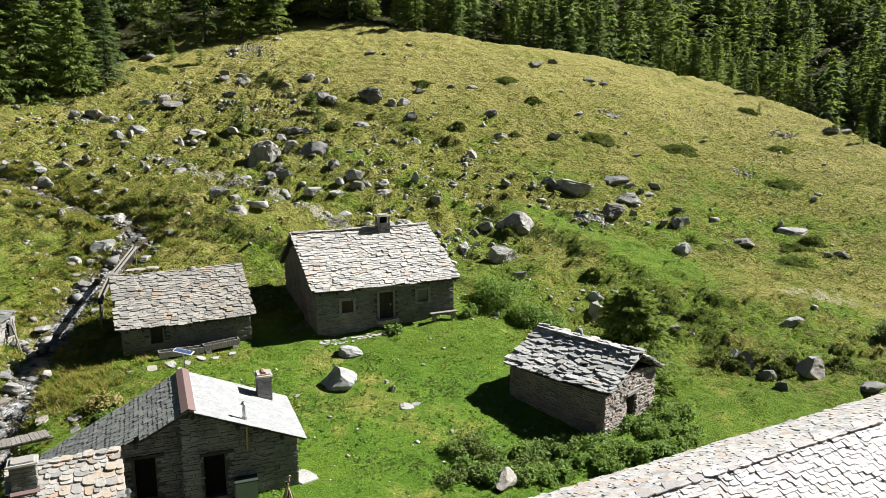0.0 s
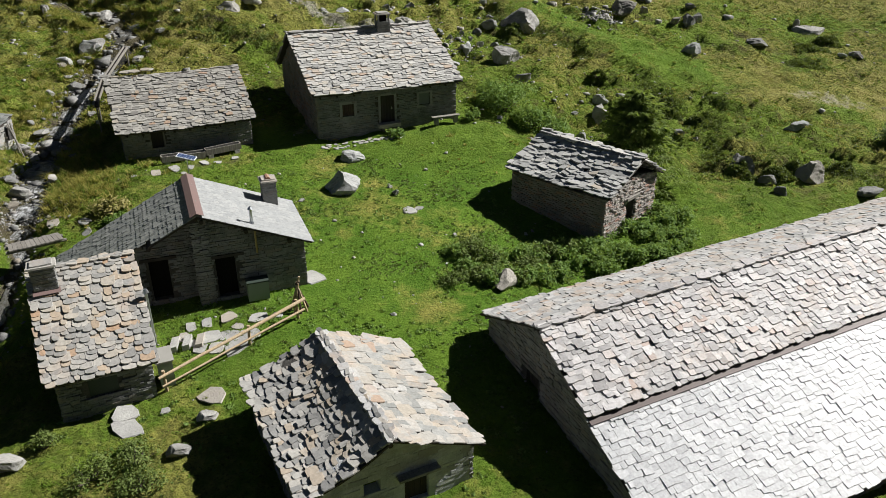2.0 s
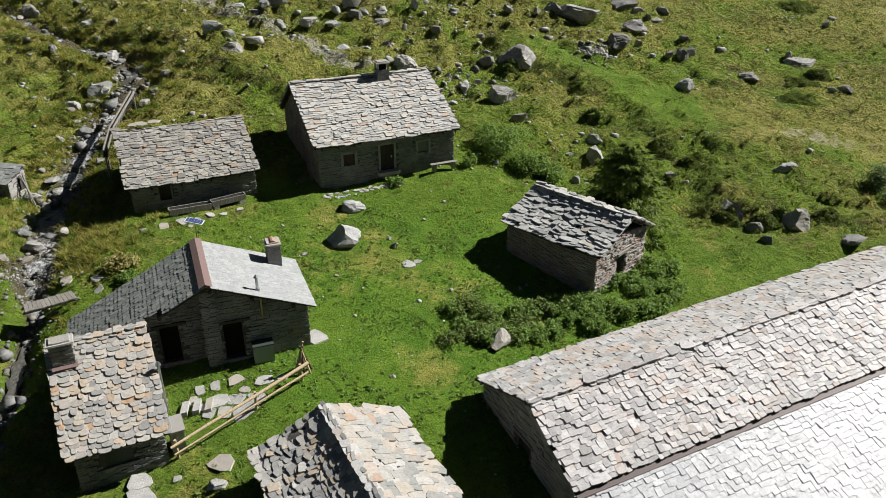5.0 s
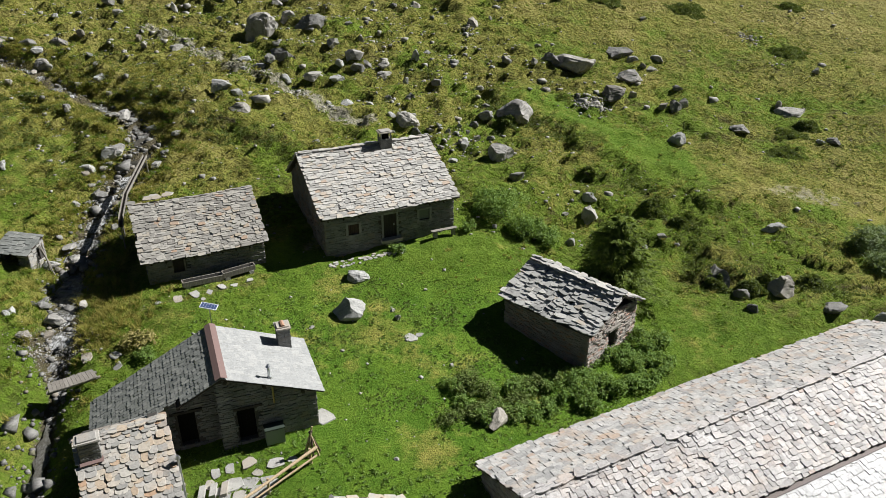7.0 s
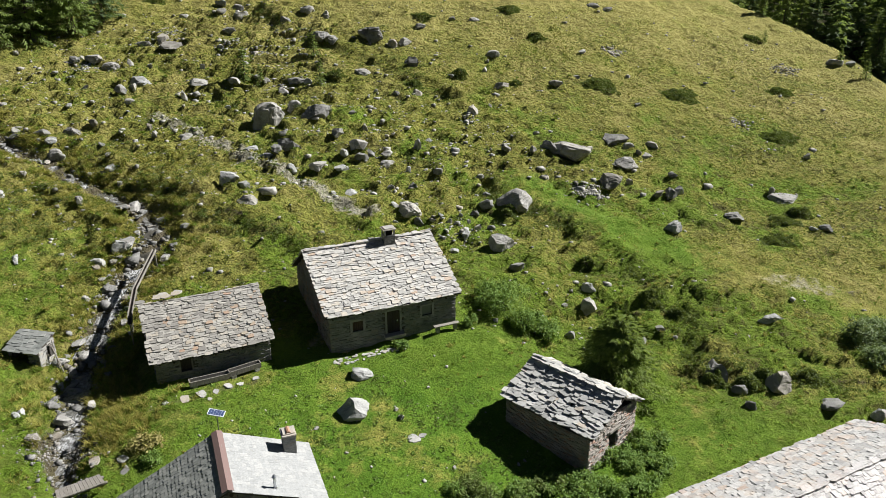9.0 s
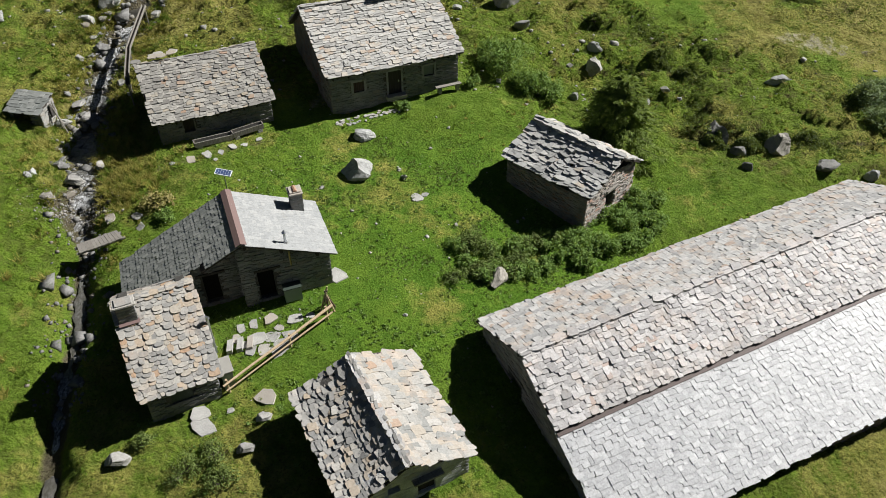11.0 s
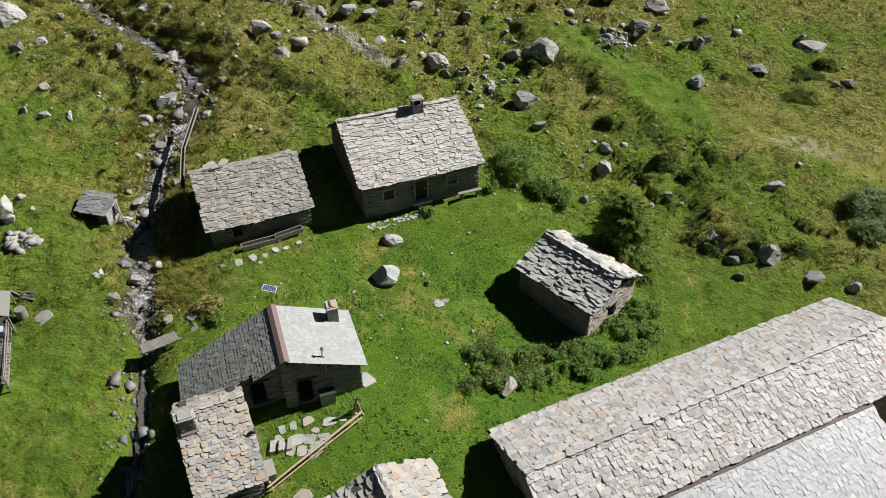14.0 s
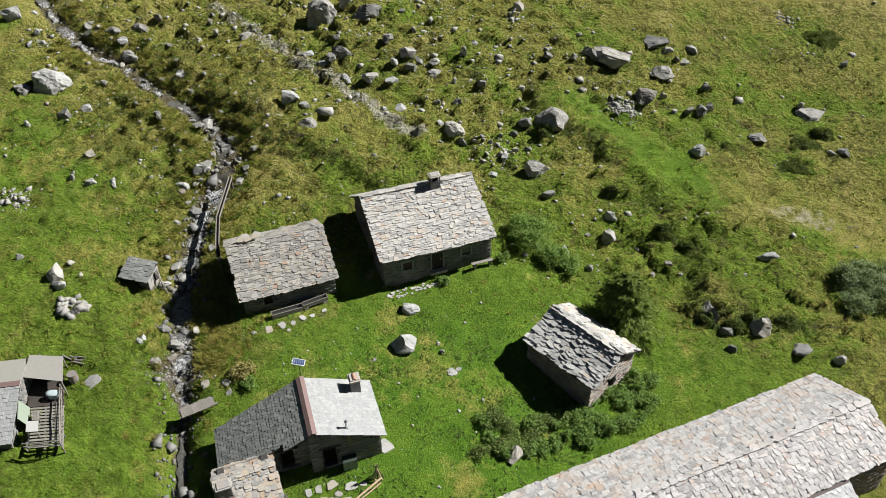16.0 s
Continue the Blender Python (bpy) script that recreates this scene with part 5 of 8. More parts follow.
# ---- the small house with the ochre roof ----
def small_house():
    u = Vector((0.90, 0.436, 0)).normalized()
    f = Vector((u.y, -u.x, 0))
    bl = Vector((-14.78, 23.1, 2.85))
    L, across, drop = 4.0, 4.45, 2.7
    h = thing("stone_cottage", (-13.4, 25.5, 1.2), "small stone cottage with an ochre and grey slab roof", "cottage", "hamlet huts")
    up = (-f * across + UP * drop).normalized()
    run = math.hypot(across, drop)
    roof, at, out = roof_slope(h, "roof", bl, u, up, L, run, 0.225, 0.35, 0.036, SLATE_WARM, "round", seed=51, uneven=0.035, pieces=300, turn=3.5, lift=1.3)
    back = bl - f * (across + 1.9) + UP * (drop - 1.2)
    roof_slope(h, "back_roof", back, u, (f * 1.9 + UP * 1.2), L, math.hypot(1.9, 1.2), 0.3, 0.4, 0.04, SLATE_WARM, "scale", seed=52, pieces=0)
    r0 = bl - f * across + UP * (drop + 0.03)
    ridge_cap(h, r0 + u * 1.0, r0 + u * L, 7, 0.45, SLATE_WARM, 53)
    base = 0.9
    a, b = bl + u * 0.35 - f * 0.35, bl + u * (L - 0.3) - f * 0.35
    W, D = (b - a).length, across + 1.2
    top = bl.z + 0.12
    stone_wall(h, "front_wall", a, b, base, [(0, top), (W, top)], openings=[(1.05, 2.1, 0.85, 1.62)], seed=54)
    gab = [(0, top), (across - 0.35, top + drop - 0.3), (D, top + drop - 0.8)]
    stone_wall(h, "east_wall", b, b - f * D, base + 0.4, gab, seed=55)
    stone_wall(h, "west_wall", a - f * D, a, base - 0.3, [(0, top + drop - 0.8), (D - across + 0.35, top + drop - 0.3), (D, top)], seed=56)
    stone_wall(h, "back_wall", b - f * D, a - f * D, base, [(0, top + drop - 0.9), (W, top + drop - 0.9)], seed=57)
    planks(h, "shutter", xy(a, base + 0.85) + u * 1.05 - f * 0.06, u, UP, 1.05, 0.77, 5, GREEN_DARK, seed=8)
    c = bl - f * (across - 0.75) + u * 0.62 + UP * (drop - 0.95)
    chimney(h, c, (0.85, 0.62), 1.5, u, "slabs", 58, crown=SLATE_WARM)
    part("chimney_flashing", Geo().box(c + f * 0.36 + UP * 0.50, u * 0.5, f * 0.12 - UP * 0.07, UP * 0.012).mesh("chimney_flashing", COPPER), h)
    fp = b - f * 2.0 + u * 0.42
    flue = part("flue", Geo().tube(xy(fp, 2.2), xy(fp, 4.75), 0.065, 0.065, 10).mesh("flue", STEEL), h, "tall steel stove pipe beside the wall")
    part("cowl", Geo().tube(xy(fp, 4.7), xy(fp, 4.85), 0.13, 0.07, 10).mesh("cowl", STEEL), flue)
    # gas cupboard beside the wall
    q = b - f * 0.75 + u * 0.55
    q.z = g(q.x, q.y)
    cup = thing("cupboard", q, "pale grey metal cupboard beside the cottage wall", "cupboard")
    part("body", Geo().box(q + UP * 0.62, u * 0.28, f * 0.5, UP * 0.62).mesh("body", GREEN_PAINT), cup)
    part("lid", Geo().box(q + UP * 1.27, u * 0.33, f * 0.58, UP * 0.03 + u * 0.03).mesh("lid", TIN), cup)


small_house()


# ---- the hut in front ----
def front_hut():
    u = Vector((0.455, -0.89, 0)).normalized()
    n = Vector((-u.y, u.x, 0))
    lf = Vector((-7.75, 23.85, 2.72))
    L, wide, left, rise_ = 7.1, 6.55, 3.15, 1.28
    h = thing("stone_hut", (-3.2, 22.5, 0.8), "stone hut with a sagging roof of rough split slabs", "hut", "hamlet huts")
    up = (n * left + UP * rise_).normalized()
    roof, at, out = roof_slope(h, "west_roof", lf, u, up, L, math.hypot(left, rise_), 0.215, 0.37, 0.038, SLATE_MIX, "ragged", seed=61, sag=0.2, dip=0.05, uneven=0.05, pieces=300, turn=10, lift=1.15)
    rf = lf + n * wide - UP * 0.15
    right = wide - left
    up2 = (-n * right + UP * (rise_ + 0.15)).normalized()
    roof_slope(h, "east_roof", rf, u, up2, L, math.hypot(right, rise_ + 0.15), 0.33, 0.54, 0.022, SLATE_FLAT, "ragged", seed=62, dip=0.08, uneven=0.03, pieces=300, turn=9)
    r0 = lf + n * left + UP * rise_
    ridge_cap(h, r0, r0 + u * L, 17, 0.45, SLATE_PALE, 63)
    base, top = 0.7, 2.72
    a, b = lf + n * 0.3 + u * 0.3, lf + n * 0.3 + u * (L - 0.45)
    W, D = (b - a).length, wide - 0.6
    gab = [(0, top), (left - 0.3, top + rise_ - 0.12), (D, top - 0.1)]
    stone_wall(h, "west_wall", a, b, base, [(0, top), (W, top)], seed=64)
    stone_wall(h, "front_wall", b, b + n * D, base, gab, openings=[(3.4, 4.3, 0.0, 1.3), (1.95, 2.55, 1.0, 1.5)], seed=65, pieces=80, material=LIMEWASH, proud=0.014, long=0.45, course=0.15, core=LIMEWASH)
    stone_wall(h, "east_wall", b + n * D, a + n * D, base, [(0, top - 0.12), (W, top - 0.12)], seed=66)
    stone_wall(h, "back_wall", a + n * D, a, base, [(0, top - 0.1), (D - left + 0.3, top + rise_ - 0.12), (D, top)], seed=67)
    planks(h, "door", xy(b, base) + n * 3.4 - u * 0.2, n, UP, 0.9, 1.3, 4, WOOD_DARK, seed=9)
    part("lintel_slab", Geo().box(xy(b, base + 1.36) + n * 3.85 + u * 0.1, n * 0.75, u * 0.25, UP * 0.05).mesh("lintel_slab", ROCK), h)
    for d in (0.35, 3.1, 6.1):
        zz = d / left * rise_ if d < left else rise_ * (wide - d) / right
        p = lf + n * d + UP * (zz - 0.22)
        part("purlin", Geo().tube(p + u * (L - 1.2), p + u * (L - 0.06), 0.09, 0.09, 8).mesh("purlin", WOOD_DARK), h)


front_hut()


# ---- the great roof ----
def great_barn():
    u = Vector((0.9, 0.436, 0)).normalized()
    tilt = 0.027
    ua = (u + UP * tilt).normalized()
    f = Vector((u.y, -u.x, 0))
    le = Vector((1.45, 28.95, 2.55))
    L, back, drop = 27.2, 4.45, 1.85
    h = thing("long_barn", (14, 28, -0.5), "very long stone barn with a broad pale slab roof", "barn", "hamlet huts")
    up = (f * back + UP * drop).normalized()
    roof_slope(h, "back_roof", le, ua, up, L, math.hypot(back, drop), 0.24, 0.38, 0.034, SLATE_PALE, "ragged", seed=71, uneven=0.028, pieces=300, turn=4)
    front, dropf = 3.6, 1.72
    ridge = le + f * back + UP * drop
    e1 = ridge + f * front - UP * dropf
    up1 = (-f * front + UP * dropf).normalized()
    roof_slope(h, "front_roof", e1, ua, up1, L, math.hypot(front, dropf), 0.205, 0.32, 0.034, SLATE_ROSE, "scale", seed=72, uneven=0.045, pieces=300, turn=5)
    ridge_cap(h, ridge + UP * 0.03, ridge + UP * 0.03 + ua * L, 42, 0.52, SLATE_ROSE, 73)
    low, dropl, L2 = 5.2, 2.3, 22.6
    s0 = e1 + f * 0.02 - UP * 0.16
    e2 = s0 + f * low - UP * dropl
    up3 = (-f * low + UP * dropl).normalized()
    roof_slope(h, "lower_roof", e2, ua, up3, L2, math.hypot(low, dropl), 0.235, 0.31, 0.024, SLATE_BARN, "cut", seed=74, uneven=0.014, pieces=300, turn=3.5)
    part("step_flashing", Geo().box(e1 + ua * L2 / 2 + f * 0.10 - UP * 0.10, ua * L2 / 2, f * 0.14 - UP * 0.06, UP * 0.012).mesh("step_flashing", SHEET_DARK), h)
    part("step_board", Geo().box(e1 + ua * L / 2 - f * 0.06 - UP * 0.1, ua * (L / 2 - 0.05), f * 0.03, UP * 0.09).mesh("step_board", WOOD_DARK), h)
    base = -0.2
    a, b = le + u * 0.35 + f * 0.35, le + u * 0.35 + f * (back + front + low - 0.3)
    D = (b - a).length
    top = le.z + 0.1
    gab = [(0, top), (back - 0.35, top + drop - 0.1), (back + front - 0.4, top - 0.25), (D, top - 2.68)]
    stone_wall(h, "gable_wall", a, b, base, gab, openings=[(3.1, 4.0, 0.3, 2.15)], seed=75, material=WALL_PALE, pieces=120)
    planks(h, "door", xy(a, base + 0.3) + f * 3.1 + u * 0.2, f, UP, 0.9, 1.85, 5, WOOD_DARK, seed=10)
    part("lintel", Geo().box(xy(a, base + 2.2) + f * 3.55 - u * 0.02, f * 0.75, u * 0.12, UP * 0.07).mesh("lintel", WOOD_OLD), h)
    q = a + u * (L - 0.7)
    stone_wall(h, "back_wall", q, a, base, [(0, top + 0.7), (L, top)], seed=76, material=WALL_RED, pieces=0)
    W = back + front - 0.4
    far = [(0, top + 0.6), (front, top + drop + 0.6), (W, top + 0.7)]
    stone_wall(h, "far_gable", q + f * W, q, base, far, seed=77, material=WALL_RED)
    stone_wall(h, "upper_front_wall", a + f * W + u * 22, q + f * W, base, [(0, top + 0.55), (6, top + 0.6)], seed=78, material=WALL_RED)
    r2 = a + u * (L2 - 0.7)
    stone_wall(h, "lower_far_wall", r2 + f * (D - 0.1), r2 + f * W, base - 1, [(0, top - 1.75), (5.4, top + 0.3)], seed=79, material=WALL_RED)
    stone_wall(h, "lower_front_wall", b, r2 + f * D, base - 1.0, [(0, top - 2.4), (L2, top - 1.8)], seed=80, material=WALL_RED)
    for d in (0.5, 2.2):
        p = le + f * d + UP * (drop * d / back - 0.16)
        part("purlin_end", Geo().tube(p + u * 0.02, p + u * 0.7, 0.08, 0.08, 7).mesh("purlin_end", WOOD_OLD), h)


great_barn()


# ---- the little shed by the brook, and the hut with the terrace ----
def shed():
    u = Vector((0.97, -0.22, 0)).normalized()
    f = Vector((u.y, -u.x, 0))
    ll = Vector((-30.9, 46.85, 5.0))
    h = thing("stone_shed", (-29.4, 47.5, 4.2), "tiny stone shed with a low slab roof beside the brook", "shed")
    up = (-f * 1.75 + UP * 0.55).normalized()
    roof_slope(h, "roof", ll, u, up, 2.75, 2.0, 0.27, 0.38, 0.02, SLATE_DARK, "cut", seed=81, uneven=0.008, pieces=80, turn=1.5)
    a = ll + u * 0.3 - f * 0.25
    b = a + u * 2.4
    stone_wall(h, "front_wall", a, b, 4.0, [(0, 5.0), (2.4, 5.0)], openings=[(0.3, 1.5, 0.1, 0.75)], seed=82)
    stone_wall(h, "east_wall", b, b - f * 1.5, 4.0, [(0, 5.0), (1.5, 5.45)], openings=[(0.85, 1.3, 0.15, 1.0)], seed=83, material=FLAG, pieces=60)
    stone_wall(h, "west_wall", a - f * 1.5, a, 4.0, [(0, 5.45), (1.5, 5.0)], seed=84)
    stone_wall(h, "back_wall", b - f * 1.5, a - f * 1.5, 4.2, [(0, 5.45), (2.4, 5.45)], seed=85)
    rng = random.Random(86)
    for k in range(3):
        p = b - f * rng.uniform(0.7, 1.4) + u * 0.15
        q = p + u * rng.uniform(0.6, 1.3) + f * rng.uniform(-0.2, 0.6)
        whole("plank", Geo().tube((p.x, p.y, 5.2), (q.x, q.y, g(q.x, q.y) + 0.05), 0.05, 0.045, 6).mesh("plank", WOOD_OLD), "grey weathered pole leaning on the shed", "pole", "leaning poles")


shed()


def terrace_hut():
    u = Vector((0.975, 0.22, 0)).normalized()
    f = Vector((u.y, -u.x, 0))
    ridge = Vector((-33.35, 34.7, 5.3))
    h = thing("stone_hut", (-36, 33, 3.2), "stone hut with a pale slate roof and a wooden terrace", "hut", "hamlet huts")
    L, across, drop = 5.5, 4.3, 1.4
    eave = ridge + f * across - UP * drop - u * L
    up = (-f * across + UP * drop).normalized()
    roof_slope(h, "roof", eave, u, up, L, math.hypot(across, drop), 0.32, 0.36, 0.02, SLATE_NEW, "square", seed=91, uneven=0.01, pieces=150, turn=1)
    back = ridge - f * 3.2 - UP * 0.75 - u * L
    part("back_roof", Geo().hexa([back, back + u * (L - 0.4), ridge, ridge - u * L, *[p + UP * 0.06 for p in (back, back + u * (L - 0.4), ridge, ridge - u * L)]]).mesh("back_roof", TIN), h)
    part("ridge_flashing", Geo().box(ridge - u * L / 2 + UP * 0.06, u * (L / 2), f * 0.2 - UP * 0.05, UP * 0.02).mesh("ridge_flashing", COPPER), h)
    a, b = eave + u * 0.3 - f * 0.3, eave + u * (L - 0.25) - f * 0.3
    W = (b - a).length
    stone_wall(h, "front_wall", a, b, 2.7, [(0, 3.95), (W, 3.95)], seed=92)
    stone_wall(h, "east_wall", b, b - f * 6.6, 3.0, [(0, 3.95), (4.0, 5.2), (6.6, 4.6)], openings=[(2.4, 3.2, 0.3, 1.5)], seed=93)
    planks(h, "door", xy(b, 3.3) - f * 2.4 - u * 0.04, -f, UP, 0.8, 1.2, 4, GREEN_PAINT, seed=12)
    c = [Vector((-34.3, 37.8, 4.85)), Vector((-31.75, 37.9, 4.75)), Vector((-30.8, 35.6, 4.6)), Vector((-33.9, 35.7, 4.75))]
    part("canopy", Geo().hexa([c[3], c[2], c[1], c[0], *[p + UP * 0.05 for p in (c[3], c[2], c[1], c[0])]]).mesh("canopy", TIN), h, "weathered grey sheet canopy")
    for p in (c[1], c[2]):
        part("post", Geo().tube((p.x - 0.1, p.y, g(p.x, p.y) - 0.2), (p.x - 0.1, p.y, p.z + 0.01), 0.06, 0.05, 7).mesh("post", WOOD_OLD), h)
    # terrace floor of slats, with gaps
    o = Vector((-31.5, 30.35, 3.45))
    e1, e2 = Vector((0.989, 0.15, 0)).normalized(), Vector((-0.403, 0.915, 0)).normalized()
    t = thing("wooden_terrace", (-30, 33, 3.0), "weathered wooden terrace with a broken railing", "terrace")
    rng = random.Random(94)
    for k in range(13):
        q = o + e2 * (0.2 + 0.30 * k) + e1 * 1.35
        part("slat", Geo().box(q, e1 * rng.uniform(1.1, 1.3), e2 * 0.09, UP * 0.025).mesh("slat", WOOD_OLD), t)
    # dark wooden deck, the shade under the canopy put into its colour
    for k in range(16):
        q = o + e2 * (4.05 + 0.17 * k) + e1 * 1.3
        part("floorboard", Geo().box(q, e1 * rng.uniform(1.25, 1.35), e2 * 0.08, UP * 0.02).mesh("floorboard", WOOD_DARK), t)
    # dark back boards added to deepen the shade under the canopy
    for k in range(9):
        q = o + e2 * 6.75 + e1 * (0.1 + 0.3 * k)
        part("wall_board", Geo().box(q + UP * 0.6, e1 * 0.14, e2 * 0.02, UP * rng.uniform(0.52, 0.62)).mesh("wall_board", WOOD_DARK), t)
    for s in (1.75, 2.1):
        part("walk_board", Geo().box(o + e1 * s + e2 * 2.3 + UP * 0.05, e1 * 0.06, e2 * 1.9, UP * 0.02).mesh("walk_board", WOOD_OLD), t)
    for s in (0.1, 1.3, 2.5):
        part("beam", Geo().box(o + e1 * s + e2 * 2.8 - UP * 0.1, e1 * 0.06, e2 * 2.85, UP * 0.07).mesh("beam", WOOD_OLD), t)
    for k in range(5):
        p = o + e1 * 2.5 + e2 * (0.05 + 1.36 * k)
        part("rail_post", Geo().tube((p.x, p.y, g(p.x, p.y) - 0.2), (p.x, p.y, 4.15), 0.05, 0.045, 6).mesh("rail_post", WOOD_OLD), t)
    for dz in (0.35, 0.7):
        part("rail", Geo().tube(o + e1 * 2.5 + UP * dz, o + e1 * 2.5 + e2 * 5.5 + UP * dz, 0.05, 0.04, 6, 0.03, rng).mesh("rail", WOOD_OLD), t)
        part("rail", Geo().tube(o + UP * dz, o + e1 * 2.6 + UP * (dz + 0.03), 0.05, 0.045, 6, 0.03, rng).mesh("rail", WOOD_OLD), t)
    tb = o + e1 * 0.65 + e2 * 1.5
    table = thing("table", (tb.x, tb.y, 3.38), "small white garden table standing on the terrace", "table")
    part("tabletop", Geo().box(tb + UP * 0.72, e1 * 0.42, e2 * 0.5, UP * 0.02).mesh("tabletop", OFF_WHITE), table)
    for i, j in ((-1, -1), (1, -1), (1, 1), (-1, 1)):
        p = tb + e1 * 0.36 * i + e2 * 0.43 * j
        part("leg", Geo().tube(p + UP * 0.02, p + UP * 0.71, 0.025, 0.02, 6).mesh("leg", OFF_WHITE), table)
    q = o + e1 * 1.95 + e2 * 4.75 + UP * 0.03
    tub = thing("tub", (q.x, q.y, 3.38), "pale blue oval tub with a lid on the terrace", "tub")
    n = 14
    ring = lambda r, z: [q + e1 * math.cos(6.283 * i / n) * 0.55 * r + e2 * math.sin(6.283 * i / n) * 0.33 * r + UP * z for i in range(n)]
    v = ring(0.8, 0.02) + ring(1.0, 0.5) + ring(0.97, 0.54) + ring(0.5, 0.56)
    fs = [tuple(range(n - 1, -1, -1))] + [(k * n + i, k * n + (i + 1) % n, (k + 1) * n + (i + 1) % n, (k + 1) * n + i) for k in range(3) for i in range(n)] + [tuple(range(3 * n, 4 * n))]
    part("shell", mesh_py("shell", v, fs, PALE_BLUE, True), tub)
    sheet = o + e1 * 0.12 + e2 * 3.0
    cover = thing("tarpaulin", (sheet.x, sheet.y, 3.4), "faded green tarpaulin leaning against the hut wall", "tarpaulin")
    part("sheet", Geo().hexa([sheet + e1 * a + e2 * b + UP * c for a, b, c in ((0, -0.9, 0.05), (0.06, -0.9, 0.05), (0.06, 0.9, 0.05), (0, 0.9, 0.05), (-0.45, -0.9, 0.95), (-0.39, -0.9, 0.95), (-0.39, 0.8, 1.05), (-0.45, 0.8, 1.05))]).mesh("sheet", GREEN_PAINT), cover)
    bn = o + e1 * 0.75 + e2 * 2.75
    seat = thing("slatted_bench", (bn.x, bn.y, 3.47), "small weathered slatted bench on the terrace", "bench")
    for k in range(5):
        part("seat_slat", Geo().box(bn + e1 * (0.11 * k - 0.22) + UP * 0.42, e1 * 0.042, e2 * 0.42, UP * 0.015).mesh("seat_slat", WOOD_OLD), seat)
    for d in (-0.34, 0.34):
        part("trestle", Geo().box(bn + e2 * d + UP * 0.21, e1 * 0.24, e2 * 0.03, UP * 0.2).mesh("trestle", WOOD_OLD), seat)
    w = Vector((-30.75, 36.7, g(-30.75, 36.7)))
    barrel = thing("barrel", w, "old rusty barrel beside the canopy", "barrel")
    part("body", Geo().tube(w, w + UP * 0.75, 0.36, 0.36, 14).mesh("body", WOOD_OLD), barrel)
    for dz in (0.12, 0.6):
        part("hoop", Geo().tube(w + UP * dz, w + UP * (dz + 0.05), 0.375, 0.375, 14).mesh("hoop", COPPER), barrel)
    for k in range(9):
        a0 = Vector((-34.5 + rng.uniform(0, 3.4), 38.3 + rng.uniform(-0.2, 0.4), 0))
        b0 = a0 + Vector((rng.uniform(0.4, 1.2), rng.uniform(-0.3, 0.3), 0))
        whole("log", Geo().tube((a0.x, a0.y, g(a0.x, a0.y) + 0.1), (b0.x, b0.y, g(b0.x, b0.y) + 0.1), 0.07, 0.05, 7).mesh("log", WOOD_OLD), "grey split log lying in the grass", "log", "logs behind the hut")


terrace_hut()


# ---- trough, pipe, footbridge ----
def trough():
    h = thing("water_trough", (-15, 44.9, 3.8), "long grey hollowed trough below the hut wall", "trough")
    for a, b, w in ((Vector((-17.0, 43.75, 4.25)), Vector((-14.75, 44.95, 4.18)), 0.24), (Vector((-14.7, 45.0, 4.25)), Vector((-12.85, 46.1, 4.33)), 0.22)):
        u = (b - a).normalized()
        n = Vector((-u.y, u.x, 0)).normalized()
        geo = Geo()
        c = (a + b) / 2
        l = (b - a).length / 2
        geo.box(c - UP * 0.16, u * l, n * w, UP * 0.03)
        geo.box(c + n * w, u * l, n * 0.03, UP * 0.18).box(c - n * w, u * l, n * 0.03, UP * 0.18)
        geo.box(a, u * 0.03, n * w, UP * 0.18).box(b, u * 0.03, n * w, UP * 0.18)
        part("trough_box", geo.mesh("trough_box", WOOD_OLD), h)
        part("water", Geo().box(c - UP * 0.05, u * (l - 0.04), n * (w - 0.03), UP * 0.01).mesh("water", plain_material("still_water", (0.03, 0.032, 0.03), 0.35, wear=0.1)), h)
        for p in (a.lerp(b, 0.12), a.lerp(b, 0.88)):
            zz = g(p.x, p.y) - 0.1
            part("support", Geo().box((p.x, p.y, (zz + p.z - 0.19) / 2), u * 0.16, n * 0.26, UP * max(0.05, (p.z - 0.19 - zz) / 2)).mesh("support", ROCK), h)


trough()


def pipe():
    h = thing("water_pipe", (-24, 54, 6), "weathered wooden water channel on stakes along the brook", "water pipe")
    pts = [Vector((-23.75, 58.1, 7.75)), Vector((-23.95, 53.7, 6.35)), Vector((-23.1, 50.3, 6.0)), Vector((-22.6, 48.9, 5.9))]
    for a, b in zip(pts, pts[1:]):
        u = (b - a).normalized()
        n = UP.cross(u).normalized()
        w = n.cross(u)
        c, l = (a + b) / 2, (b - a).length / 2
        lift = w if w.z > 0 else -w
        channel = part("channel", Geo().box(c, u * l, n * 0.11, w * 0.02).mesh("channel", WOOD_DARK), h, "dark wet channel floor")
        for side in (-1, 1):
            part("side_board", Geo().box(c + n * 0.14 * side + lift * 0.07, u * l, n * 0.025, w * 0.1).mesh("side_board", WOOD_OLD), channel, "pale weathered side board")
        part("trestle", Geo().tube((b.x, b.y, g(b.x, b.y) - 0.3), (b.x, b.y, b.z - 0.02), 0.06, 0.05, 6).mesh("trestle", WOOD_OLD), h)
    a = pts[0]
    part("trestle", Geo().tube((a.x, a.y, g(a.x, a.y) - 0.3), (a.x, a.y, a.z - 0.02), 0.06, 0.05, 6).mesh("trestle", WOOD_OLD), h)


pipe()


